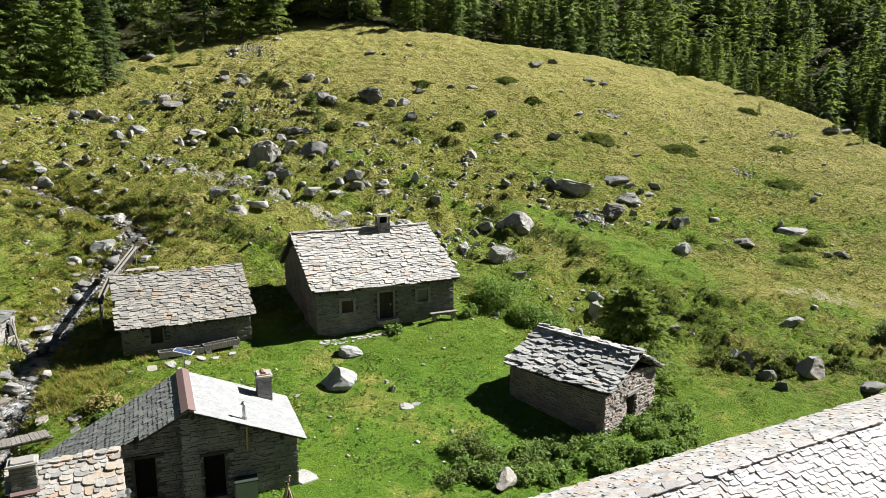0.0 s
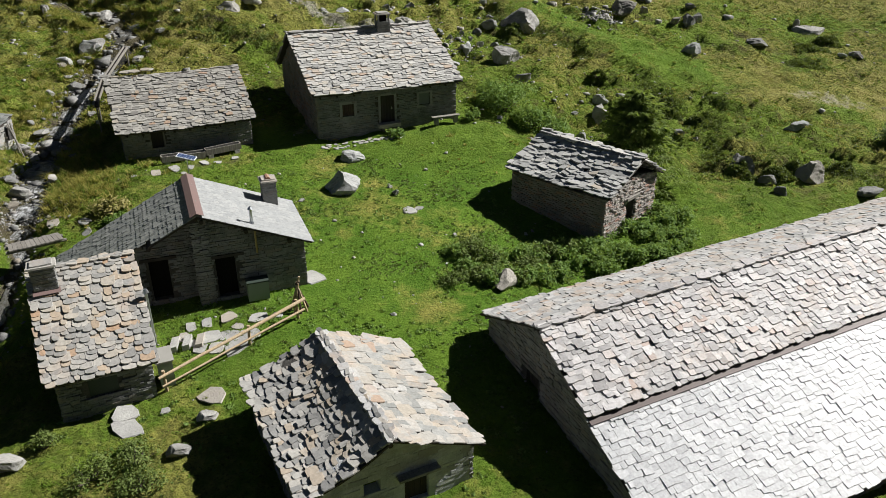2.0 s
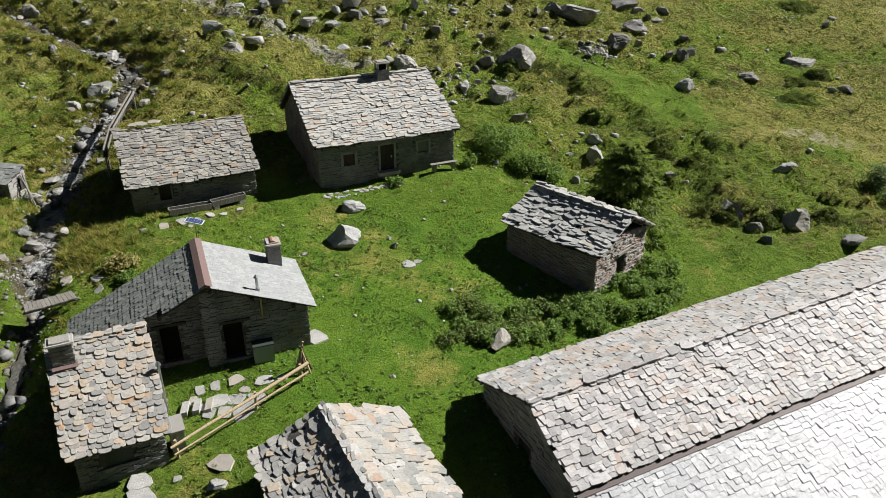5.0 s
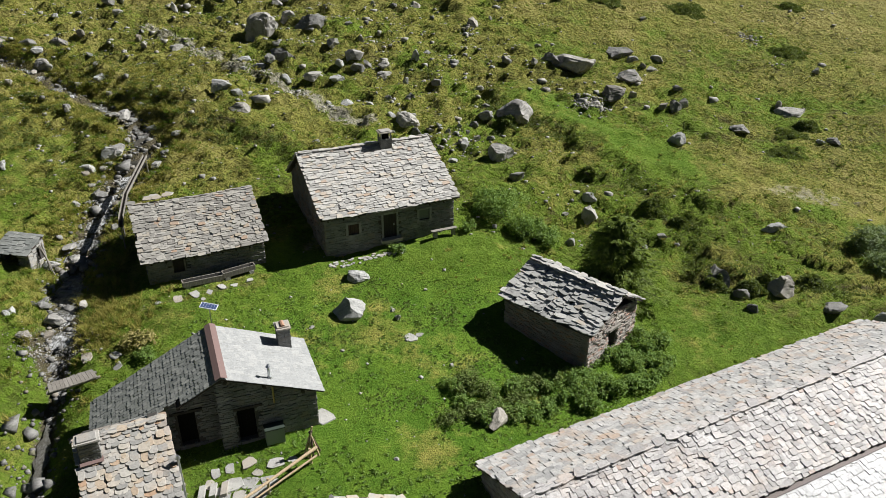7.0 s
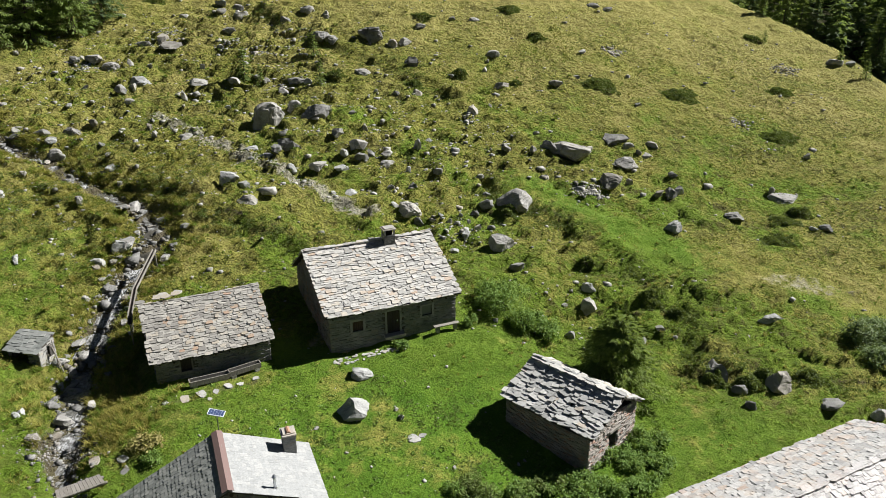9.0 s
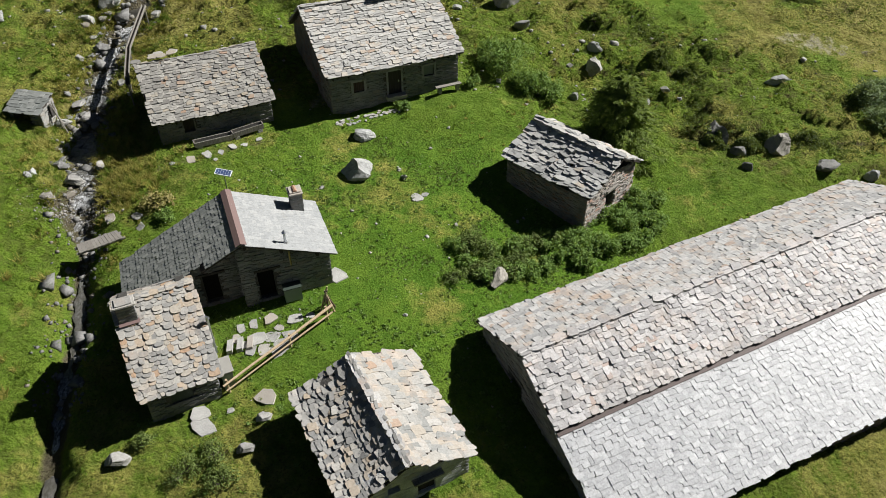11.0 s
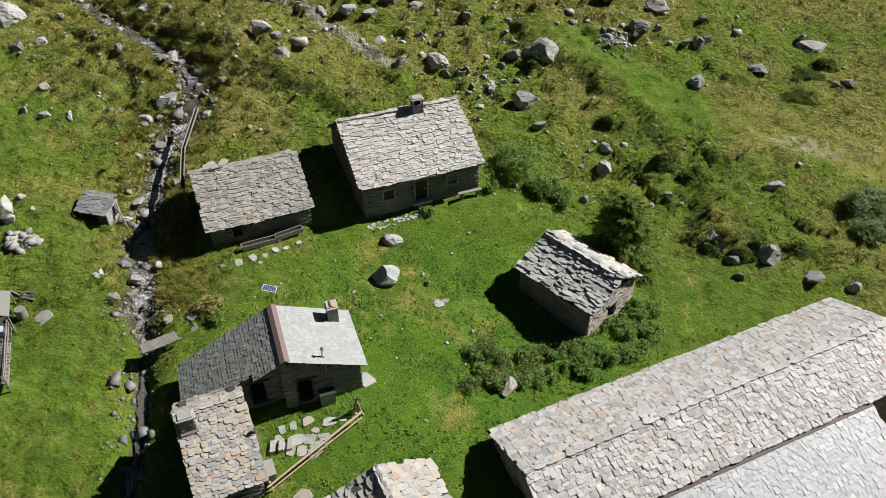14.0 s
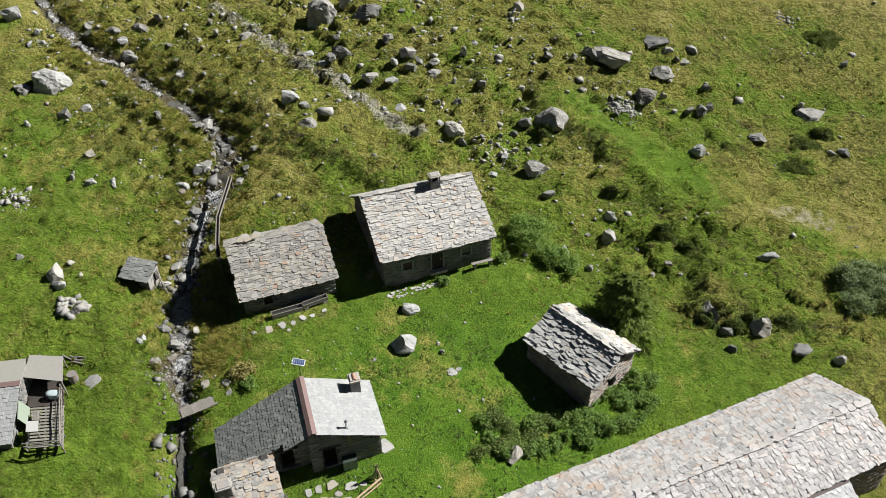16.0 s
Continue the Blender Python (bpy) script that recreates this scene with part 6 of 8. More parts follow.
def footbridge():
    c = [Vector((-22.1, 34.9, 2.9)), Vector((-20.1, 36.2, 2.95)), Vector((-19.45, 35.45, 2.95)), Vector((-21.6, 34.1, 2.9))]
    h = thing("footbridge", (-20.8, 35.1, 2.5), "small footbridge of grey weathered planks over the brook", "footbridge")
    rng = random.Random(7)
    n = 12
    for k in range(n):
        a, b = c[3].lerp(c[2], (k + 0.5) / n), c[0].lerp(c[1], (k + 0.5) / n)
        u = (c[1] - c[0]).normalized()
        d = b - a
        part("plank", Geo().box((a + b) / 2 + UP * rng.uniform(-0.01, 0.015), u * 0.095, d / 2 * rng.uniform(0.95, 1.06), UP * 0.03).mesh("plank", WOOD_OLD), h)
    for t in (0.2, 0.8):
        a, b = c[3].lerp(c[0], t), c[2].lerp(c[1], t)
        part("beam", Geo().tube(a - UP * 0.12 - (b - a) * 0.06, b - UP * 0.12 + (b - a) * 0.06, 0.09, 0.09, 8).mesh("beam", WOOD_OLD), h)


footbridge()


# ---- the fence, the poles and the yard ----
def fence():
    h = thing("pole_fence", (-9, 27.5, 1.6), "fence of pale peeled poles on short posts", "fence")
    rng = random.Random(8)
    ends = [Vector((-11.2, 25.2, 0)), Vector((-8.5, 28.05, 0)), Vector((-6.7, 29.95, 0))]
    for k, p in enumerate(ends):
        z = g(p.x, p.y)
        part("post", Geo().tube((p.x, p.y, z - 0.3), (p.x + rng.uniform(-0.05, 0.05), p.y, z + 0.98), 0.075, 0.065, 8).mesh("post", WOOD_RAW), h)
    a, c = ends[0], ends[2]
    d = (c - a).normalized()
    s = Vector((d.y, -d.x, 0)) * 0.1
    za, zc = g(a.x, a.y), g(c.x, c.y)
    part("rail", Geo().tube(xy(a + s - d * 0.3, za + 0.80), xy(c + s + d * 0.35, zc + 0.92), 0.06, 0.085, 10, 0.015, rng).mesh("rail", WOOD_RAW), h)
    part("rail", Geo().tube(xy(a + s - d * 0.2, za + 0.36), xy(c + s + d * 0.3, zc + 0.40), 0.04, 0.055, 10, 0.02, rng).mesh("rail", WOOD_RAW), h)
    b = Vector((-6.75, 30.7, 0))
    z = g(b.x, b.y)
    poles = thing("stacked_poles", (b.x, b.y, z), "bundle of reddish wooden poles leaning together", "poles")
    for k in range(8):
        q = 6.283 * k / 8 + 0.3
        part("pole", Geo().tube((b.x + 0.42 * math.cos(q), b.y + 0.42 * math.sin(q), z - 0.05), (b.x - 0.09 * math.cos(q), b.y - 0.1 * math.sin(q), z + rng.uniform(1.25, 1.7)), 0.05, 0.04, 7).mesh("pole", WOOD_RAW if k % 3 else WOOD_RED), poles)


fence()


def slab_on_ground(rng, x, y, w, d, parent=None, material=FLAG, name="flagstone", th=0.05, lift=0.0):
    v, f = slate_shape(rng, "rough")
    e = 0.3
    nrm = Vector((g(x - e, y) - g(x + e, y), g(x, y - e) - g(x, y + e), 2 * e)).normalized()
    m = nrm.to_track_quat("Z", "Y").to_matrix().to_4x4() @ Matrix.Rotation(rng.uniform(0, 6.3), 4, "Z")
    m.translation = (x, y, g(x, y) + lift)
    m = m @ Matrix.Diagonal((w, d, th, 1)) @ Matrix.Translation((0, -0.5, 0))
    me = mesh_py(name, v, f, material)
    if parent:
        return part(name, me, parent, m=m)
    return whole(name, me, "flat pale stone slab lying in the grass", "stone slab", "slabs in the grass", m=m)


def yard():
    rng = random.Random(9)
    h = thing("yard_paving", (-10, 28.5, 1.7), "pale irregular flagstones set in the grass before the house", "paving", kind="structure")
    for x, y, w in ((-9.9, 29.95, 0.75), (-8.55, 29.95, 0.8), (-10.75, 29.6, 0.55), (-11.4, 29.3, 0.55), (-7.7, 30.2, 0.5), (-10.4, 28.6, 1.0), (-9.6, 28.75, 0.9), (-9.1, 28.0, 1.2),
                    (-8.6, 28.8, 0.9), (-9.9, 27.9, 0.8), (-10.6, 27.8, 0.7), (-11.5, 28.6, 0.6), (-9.3, 29.35, 0.5), (-11.0, 28.2, 0.5)):
        slab_on_ground(rng, x, y, w * 1.1, w * 0.8, h)
    for k in range(3):
        p = Vector((-11.75 + 0.52 * k, 28.05 + 0.12 * k, 0))
        z = g(p.x, p.y)
        part("step_stone", Geo().box((p.x, p.y, z + 0.06), (0.15, 0.04, 0.02), (-0.06, 0.42, 0), (0, 0, 0.16)).mesh("step_stone", FLAG), h, "pale upright slab beside the path")
    for x, y, w in ((-12.5, 24.0, 1.0), (-12.2, 23.3, 1.35), (-9.35, 24.95, 1.2), (-6.5, 33.2, 1.25), (-11.0, 24.2, 0.4), (-2.0, 40.0, 0.9), (-1.5, 40.3, 0.5), (-29.3, 36.6, 1.3),
                    (-19.3, 37.6, 0.7), (-18.9, 36.9, 0.6), (-17.0, 42.6, 0.8), (-14.5, 43.9, 0.6), (-16.0, 43.0, 0.7), (-15.2, 43.3, 0.5), (-13.8, 44.3, 0.5), (-12.9, 44.9, 0.45), (-18.2, 42.2, 0.5), (-15.4, 42.6, 0.35), (-20.9, 37.4, 0.9)):
        slab_on_ground(rng, x, y, w, w * 0.75)


yard()


# ---- stones ----
def boulder_mesh(seed, stretch, material, detail=2, cuts=17, rough=0.8):
    """An angular boulder: a ball cut by chance planes into facets, then roughened; stretch gives its half-sizes."""
    rng = random.Random(seed)
    bm = bmesh.new()
    bmesh.ops.create_icosphere(bm, subdivisions=detail + 1, radius=1.0)
    planes = []
    for k in range(cuts):
        n = Vector((rng.gauss(0, 1), rng.gauss(0, 1), rng.gauss(0, 0.8))).normalized()
        planes.append((n, rng.uniform(0.48, 0.88)))
    slant = Vector((rng.uniform(-0.3, 0.3), rng.uniform(-0.3, 0.3), 0))
    for v in bm.verts:
        v.co = Vector([math.copysign(abs(c) ** 0.68, c) for c in v.co])
        v.co += slant * v.co.z
        for n, o in planes:
            over = v.co.dot(n) - o
            if over > 0:
                v.co -= n * over
        if detail:
            q = v.co * 1.9 + Vector((seed * 3.7, 0, 0))
            layer = noise.noise(Vector((q.x * 0.7, q.y * 0.7, q.z * 5.0)))
            v.co *= 1 + rough * (noise.noise(q) * 0.13 + noise.noise(q * 3.1) * 0.10 + noise.noise(q * 7.7) * 0.06 + layer * 0.03)
    for axis in range(3):
        lo, hi = min(v.co[axis] for v in bm.verts), max(v.co[axis] for v in bm.verts)
        for v in bm.verts:
            v.co[axis] = ((v.co[axis] - lo) / (hi - lo) * 2 - 1) * stretch[axis]
    bmesh.ops.recalc_face_normals(bm, faces=bm.faces[:])
    me = bpy.data.meshes.new("boulder")
    bm.to_mesh(me)
    bm.free()
    me.materials.append(material)
    return me


STRETCH = ((0.5, 0.38, 0.26), (0.5, 0.30, 0.22), (0.46, 0.42, 0.30), (0.5, 0.36, 0.15), (0.40, 0.33, 0.36))
KINDS = {key: [boulder_mesh(s + 100 * k, STRETCH[s % 5], m, 2) for s in range(10)] for k, (key, m) in enumerate((("grey", ROCK), ("pale", ROCK_PALE), ("dark", ROCK_DARK)))}
LARGE = {key: [boulder_mesh(s + 100 * k, STRETCH[s % 5], m, 3) for s in range(10)] for k, (key, m) in enumerate((("grey", ROCK), ("pale", ROCK_PALE), ("dark", ROCK_DARK)))}
WORDS = {"grey": "rough grey lichened boulder lying in the grass", "pale": "pale angular granite boulder lying in the grass", "dark": "dark mossy boulder half sunk in the slope"}


def boulder(x, y, size, key="grey", kind=None, rng=random.Random(1), sink=0.33, turn=None, group="boulders on the slope", high=None):
    """One boulder: size is its length, high its height over the ground as a share of that."""
    k = rng.choice((0, 1, 2, 3, 5, 6, 7, 8)) if kind is None else kind
    me = (LARGE if size > 1.9 else KINDS)[key][k]
    half = STRETCH[k % 5][2]
    tall = 1.0 if high is None else high / (2 * half * (1 - sink)) * 0.62
    m = Matrix.Rotation(rng.uniform(0, 6.28) if turn is None else turn, 4, "Z") @ Matrix.Rotation(rng.uniform(-0.15, 0.15), 4, "X")
    m.translation = (x, y, g(x, y) + half * size * tall * (1 - 2 * sink))
    return whole("boulder", me, WORDS[key], "boulder", group, m=m @ Matrix.Diagonal((size, size, size * tall, 1)))


R1 = random.Random(41)
STANDS = []
# boulders of the slope, area by area: place, length, height
BOULDERS = (
    # upper
    ("grey", ((-38.2, 91, 1.6, 0.64), (-37.1, 92, 1.2, 0.88), (-42.4, 98.2, 2.8, 0.43), (-40, 99.4, 1.1, 1), (-39.5, 103.6, 1.8, 0.45), (-37.5, 105.3, 1.7, 0.8), (-30, 94.4, 2.9, 0.25), (-25.5, 93.9, 1.7, 0.5), (-30.8, 90.8, 1, 1.43), (-30.4, 98.1, 0.9, 1.33), (-32.1, 115.7, 1.9, 0.45), (-28.7, 112.2, 2, 0.75), (-29.4, 103.7, 1.3, 0.88), (-37.2, 98.7, 0.8, 0.8), (-44.6, 99.3, 2.3, 0.43), (-43, 92.5, 1.1, 0.57),)),
    # upper
    ("pale", ((-36.9, 93.4, 3.4, 0.43),)),
    # upper
    ("dark", ((-35.9, 102.9, 3.1, 0.26), (-28.9, 113.9, 1.2, 0.86), (-29.3, 108, 2, 0.58), (-53.6, 103.4, 1.4, 0.75), (-46.9, 99, 1.6, 0.6),)),
    # hollow
    ("grey", ((-19.7, 83.1, 4.1, 0.88), (-16.9, 85.5, 1.7, 0.85), (-19.2, 91.5, 1.5, 0.55), (-21.8, 94.7, 1.3, 0.5), (-17.7, 93.9, 2.6, 0.44), (-11.3, 79.3, 1.5, 0.67), (-8.9, 77.5, 1.8, 0.87), (-6, 77.3, 1.4, 0.58), (-5.9, 76.2, 1.8, 0.53), (-8.7, 82.1, 0.9, 1.6),)),
    # hollow
    ("pale", ((-16.4, 93.4, 1.3, 1), (-18.2, 75.7, 1.5, 0.54), (-20.2, 77.4, 1.7, 0.36), (-19.6, 75, 0.8, 0.71), (-10.3, 76.5, 1.2, 0.9), (-3.7, 75.3, 0.7, 1.6), (-2.9, 79.3, 1, 1.6),)),
    # hollow
    ("dark", ((-14.1, 82.8, 3.2, 0.68), (-16, 76.7, 2.5, 0.62), (-17.1, 75.8, 1.3, 0.91), (-8, 77.6, 1.5, 0.62), (-8.5, 76, 1.5, 0.54), (-12.9, 84.4, 1.2, 0.56),)),
    # flank
    ("grey", ((-10.2, 96.3, 2.3, 0.47), (-6.9, 103.2, 1.5, 1), (-5.3, 104.1, 2.2, 0.57), (3.2, 88.3, 1.5, 1), (5.4, 90.4, 0.7, 1), (7, 94.3, 2, 0.57), (6.3, 102.3, 2, 0.46), (5.5, 101.1, 0.8, 0.91), (-3.2, 92.4, 1.4, 0.6), (0.9, 96.3, 1.1, 0.5), (-10.2, 84.8, 1, 0.5), (-19, 112, 1.8, 0.64), (-16.5, 111.3, 1.2, 0.86), (-14.9, 103.9, 2, 0.54),)),
    # flank
    ("pale", ((5.1, 99, 0.8, 1.27), (-1.7, 82.1, 1, 0.62), (-8.2, 91.8, 0.6, 1.12),)),
    # flank
    ("dark", ((-9.8, 104.5, 3.6, 0.61), (-3.2, 108.8, 1.6, 0.4), (-4.2, 98.9, 1.9, 0.92), (6.5, 80.1, 1.3, 0.73), (-5.8, 92, 1.2, 0.78), (-21.8, 110, 1.3, 0.62), (-16.5, 104.3, 3.1, 0.45),)),
    # track
    ("grey", ((-17.8, 64.9, 1.9, 0.56), (3.6, 75.7, 1, 0.61), (-6.9, 70.2, 0.9, 0.56), (-17.1, 79.5, 1, 0.62),)),
    # track
    ("pale", ((-20, 67.5, 2.5, 0.43), (-18.4, 67.3, 1.2, 0.64), (-15.4, 74.1, 1.5, 0.62), (-12.8, 73.9, 1.8, 0.44), (-10.3, 73.7, 1.5, 0.38), (-9.1, 70.5, 1.4, 0.38), (-3.3, 67.7, 2.3, 0.64), (-4.8, 68.8, 1.1, 0.7), (-4.6, 66.6, 0.7, 0.71), (-10.7, 70.2, 0.8, 0.57),)),
    # track
    ("dark", ((-0.7, 75.1, 1.3, 0.64), (-5.3, 72, 0.9, 0.75), (-3.1, 72, 1.1, 0.7), (-2.4, 66.9, 1.2, 1),)),
    # fan
    ("grey", ((6.4, 70, 4.3, 0.59), (5, 63.1, 2.3, 0.78), (3, 66.4, 0.8, 0.88), (-0.2, 64.4, 0.7, 0.86), (0.4, 67.1, 0.8, 0.75), (-1.2, 67.1, 0.8, 0.75),)),
    # fan
    ("pale", ((1.8, 65.2, 1.2, 1.17), (0.8, 63.2, 1.2, 0.42), (1.5, 68.2, 0.6, 1), (2.2, 67.5, 0.6, 0.83), (-0.4, 67.4, 0.6, 0.83),)),
    # fan
    ("dark", ((6.2, 60.8, 1.5, 0.67), (4, 70.2, 1.4, 0.69), (2.8, 68.5, 1, 0.89), (4.3, 66.9, 0.9, 0.67), (4.1, 72.5, 1.1, 0.6),)),
    # ridge
    ("grey", ((13.6, 80.2, 5.1, 0.46), (20.5, 83.7, 1.4, 0.64), (23.4, 84.3, 1.6, 0.46), (19.5, 79.3, 2.9, 0.43), (19.2, 76.4, 1, 1.12), (24, 74.9, 1.1, 1.33), (20.2, 74.3, 0.8, 0.71), (22.3, 82.4, 1.4, 0.41), (35.7, 75.8, 3.4, 0.27), (34.6, 77.6, 0.8, 1.5), (9.6, 80.6, 1.1, 0.78),)),
    # ridge
    ("pale", ((21.8, 68.4, 1.9, 0.71), (36.2, 70.4, 1.2, 0.4),)),
    # ridge
    ("dark", ((11.5, 80.9, 2.2, 0.61), (19.2, 84.5, 3, 0.35), (17.2, 75, 2.5, 0.57), (21.7, 74.3, 1.3, 1), (23.1, 74.3, 1.4, 1), (24.3, 78.5, 1.3, 0.6), (21.4, 82.4, 0.8, 0.83), (28.6, 71.2, 2.1, 0.39), (37.6, 70.6, 1.4, 0.5), (10.4, 76.3, 0.9, 0.62),)),
    # far
    ("grey", ((10.3, 84.8, 0.9, 0.5), (16.8, 98.7, 1, 0.57), (13.9, 95.8, 1.7, 0.58), (42.7, 86.6, 1.2, 0.5), (41.2, 84.7, 1, 0.86), (1.1, 111.9, 1.3, 0.44), (34.1, 100.9, 0.8, 0.6),)),
    # far
    ("pale", ((18.4, 105.1, 1.3, 0.5), (23.7, 93.8, 1, 0.43), (4.3, 112, 1.7, 0.35),)),
    # far
    ("dark", ((22.3, 120, 2, 0.36), (24.4, 119.9, 1.6, 0.5),)),
    # right
    ("grey", ((11.8, 56.8, 1.6, 0.94), (17, 53.7, 0.9, 0.65), (23.7, 46, 2.2, 0.88), (14.6, 56.5, 0.7, 0.64), (17.8, 52.4, 0.6, 0.64), (9.9, 57.1, 0.6, 0.75),)),
    # right
    ("pale", ((12.4, 59.4, 1.7, 0.65), (7.6, 54.2, 1.5, 1.31), (9.7, 52.8, 1, 1), (26.4, 55, 2.1, 0.57), (29.6, 44, 1.2, 1), (15.5, 52.8, 0.6, 1.43),)),
    # right
    ("dark", ((19.5, 47.6, 2.3, 0.96), (20.7, 46, 1.3, 0.87), (20.7, 44.1, 1, 0.92), (26.4, 44.2, 1.8, 0.4),)),
    # west9
    ("grey", ((-33.5, 66.6, 0.9, 1.12), (-36.3, 87.8, 1.4, 0.4), (-28, 81, 1.6, 0.42),)),
    # west9
    ("pale", ((-40.9, 78, 1.5, 0.41), (-34.6, 56.7, 0.8, 0.75), (-26.9, 40.2, 1, 0.46), (-33.2, 73.7, 1.6, 0.38), (-34, 75.1, 0.8, 0.67), (-42.4, 86.1, 1.1, 0.62),)),
    # west9
    ("dark", ((-39.8, 76, 1.8, 0.57), (-45.1, 79.5, 1.9, 0.43), (-38.5, 83, 1.2, 0.78), (-32.5, 83.4, 0.8, 1.5), (-40.1, 81, 2.4, 0.44), (-42.7, 79.7, 1.6, 0.5), (-32.4, 84.3, 0.8, 0.83),)),
    # rim
    ("grey", ((-31.3, 112.1, 1.5, 0.5), (-28.5, 112.2, 1.9, 0.73), (-19.2, 112.1, 2, 0.5), (-16.3, 110.2, 1.1, 0.86), (-5.4, 128.4, 1.5, 0.31), (55.9, 111.4, 2.4, 0.38), (58.1, 111.6, 1.7, 0.44), (-27.2, 130.4, 1.8, 0.44), (-36.5, 112.2, 1.4, 0.5),)),
    # rim
    ("pale", ((-49.9, 120.7, 1.1, 0.67), (-46.1, 117.6, 1.3, 0.57), (-24.8, 87.3, 0.9, 0.57),)),
    # rim
    ("dark", ((-45.8, 122.5, 2.5, 0.38), (-29.4, 114.2, 1.6, 0.67), (-22, 109.8, 1.6, 0.6), (-11.3, 123.2, 1.6, 0.44), (-9.3, 123.3, 1.1, 0.67), (14.7, 123.6, 2.6, 0.36), (17.6, 126.8, 1.7, 0.56),)),
    # west
    ("grey", ((-48.1, 68, 2, 0.53), (-42.4, 64.8, 1.8, 0.79), (-38, 59.9, 1.4, 0.54), (-38.8, 57.1, 0.9, 1.25), (-36.8, 56.6, 1.2, 0.75), (-33.4, 66.5, 0.7, 1.25), (-40.2, 76.6, 1.5, 0.73), (-45.8, 80.5, 1.8, 0.5),)),
    # west
    ("pale", ((-45.3, 68.7, 4.3, 0.69), (-53.8, 79.4, 2.4, 0.75), (-40.9, 66.3, 1.4, 0.59), (-45.1, 62.9, 0.8, 1.17), (-34.9, 57.2, 0.8, 0.79), (-35.8, 45.5, 1.5, 1.21), (-35.1, 44.6, 1.6, 0.67), (-35.1, 47.3, 0.9, 0.62), (-34, 46.4, 0.6, 0.75), (-39.4, 47.3, 0.8, 1.43), (-41, 78.2, 1.3, 0.61), (-33.2, 73.6, 1.3, 0.55),)),
    # bank
    ("grey", ((-26.3, 46.6, 1.1, 0.82), (-40.4, 70.7, 0.9, 0.71), (-52.6, 82, 1.1, 0.86), (-35.4, 73.4, 0.9, 0.64), (-31.9, 72, 0.9, 0.86), (-31.2, 81.2, 1, 1.14),)),
    # bank
    ("pale", ((-26.8, 40.6, 0.7, 0.87), (-27.5, 47.2, 1.3, 0.58), (-50.4, 77.8, 0.9, 0.83), (-49.3, 76.4, 1, 0.71), (-50.4, 75.6, 0.9, 0.83), (-27.1, 59.2, 1.8, 0.56), (-28.6, 57.4, 1.5, 0.5), (-35.9, 78.5, 0.8, 0.75), (-26.6, 45.2, 0.7, 0.71),)),
    # bank
    ("dark", ((-37.3, 73.4, 0.8, 0.75),)),
)
for key, spots in BOULDERS:
    for x, y, s, high in spots:
        small = 0.86 if s < 1.4 else 1.0
        boulder(x, y + 0.3 * s, s * small, key, rng=R1, turn=R1.choice((0.0, 3.14)) + R1.gauss(0, 0.35), high=high, sink=0.44)
        STANDS += [(x + R1.gauss(0, 0.45) * s, y + 0.3 * s + R1.gauss(0, 0.4) * s, R1.uniform(0.5, 1.2)) for k in range(int(3 + 3 * s))]
boulder(2.85, 33.05, 1.7, "grey", 4, R1, 0.3, 0.6, high=0.75)
lawn_rock = boulder_mesh(771, (0.5, 0.42, 0.36), ROCK_PALE, 3, 9, 0.7)
for v in lawn_rock.vertices:
    draw_in = 1 - 0.45 * max(0.0, v.co.z + 0.1) / 0.46
    v.co.x, v.co.y = v.co.x * draw_in - 0.12 * (v.co.z + 0.36), v.co.y * draw_in
place = Matrix.Rotation(0.15, 4, "Z") @ Matrix.Diagonal((2.3, 2.2, 2.0, 1))
place.translation = (-5.85, 42.1, g(-5.85, 42.1) + 0.35)
whole("boulder", lawn_rock, "large pale angular boulder standing on the lawn", "boulder", "boulders on the lawn", m=place)
boulder(-5.75, 45.7, 1.6, "pale", 0, R1, 0.3, 0.2, "boulders on the lawn", 0.5)
boulder(-2.9, 41.8, 0.6, "grey", 4, R1, 0.25, None, "boulders on the lawn")
for x, y, s in ((-9.2, 23.7, 0.8), (-9.8, 22.0, 0.9), (-15.8, 21.4, 1.2), (-6.1, 38.6, 0.3), (-3.3, 42.6, 0.4), (-1.2, 44.8, 0.3), (0.5, 37.7, 0.35), (-2.4, 30.2, 0.3), (4.8, 38.6, 0.3), (-8.2, 40.6, 0.45)):
    boulder(x, y, s, rng=R1, group="boulders on the lawn")
for x, y, s in ((-23.0, 60.4, 1.3), (-23.3, 59.0, 1.1), (-26.9, 60.2, 1.5), (-26.6, 61.9, 0.9), (-22.6, 62.6, 0.9), (-27.4, 58.5, 0.8), (-25.7, 63.6, 1.0), (-27.9, 63.9, 0.8), (-28.8, 65.3, 1.0), (-24.0, 57.4, 0.9),
                (-27.6, 56.2, 0.7), (-24.2, 51.4, 0.9), (-27.0, 49.6, 1.2), (-26.2, 48.6, 1.1), (-25.9, 50.6, 0.8), (-27.3, 47.6, 0.9), (-24.4, 41.0, 1.3), (-23.0, 42.3, 0.9)):
    boulder(x, y, s, "grey", rng=R1, sink=0.2, group="stones in the brook")
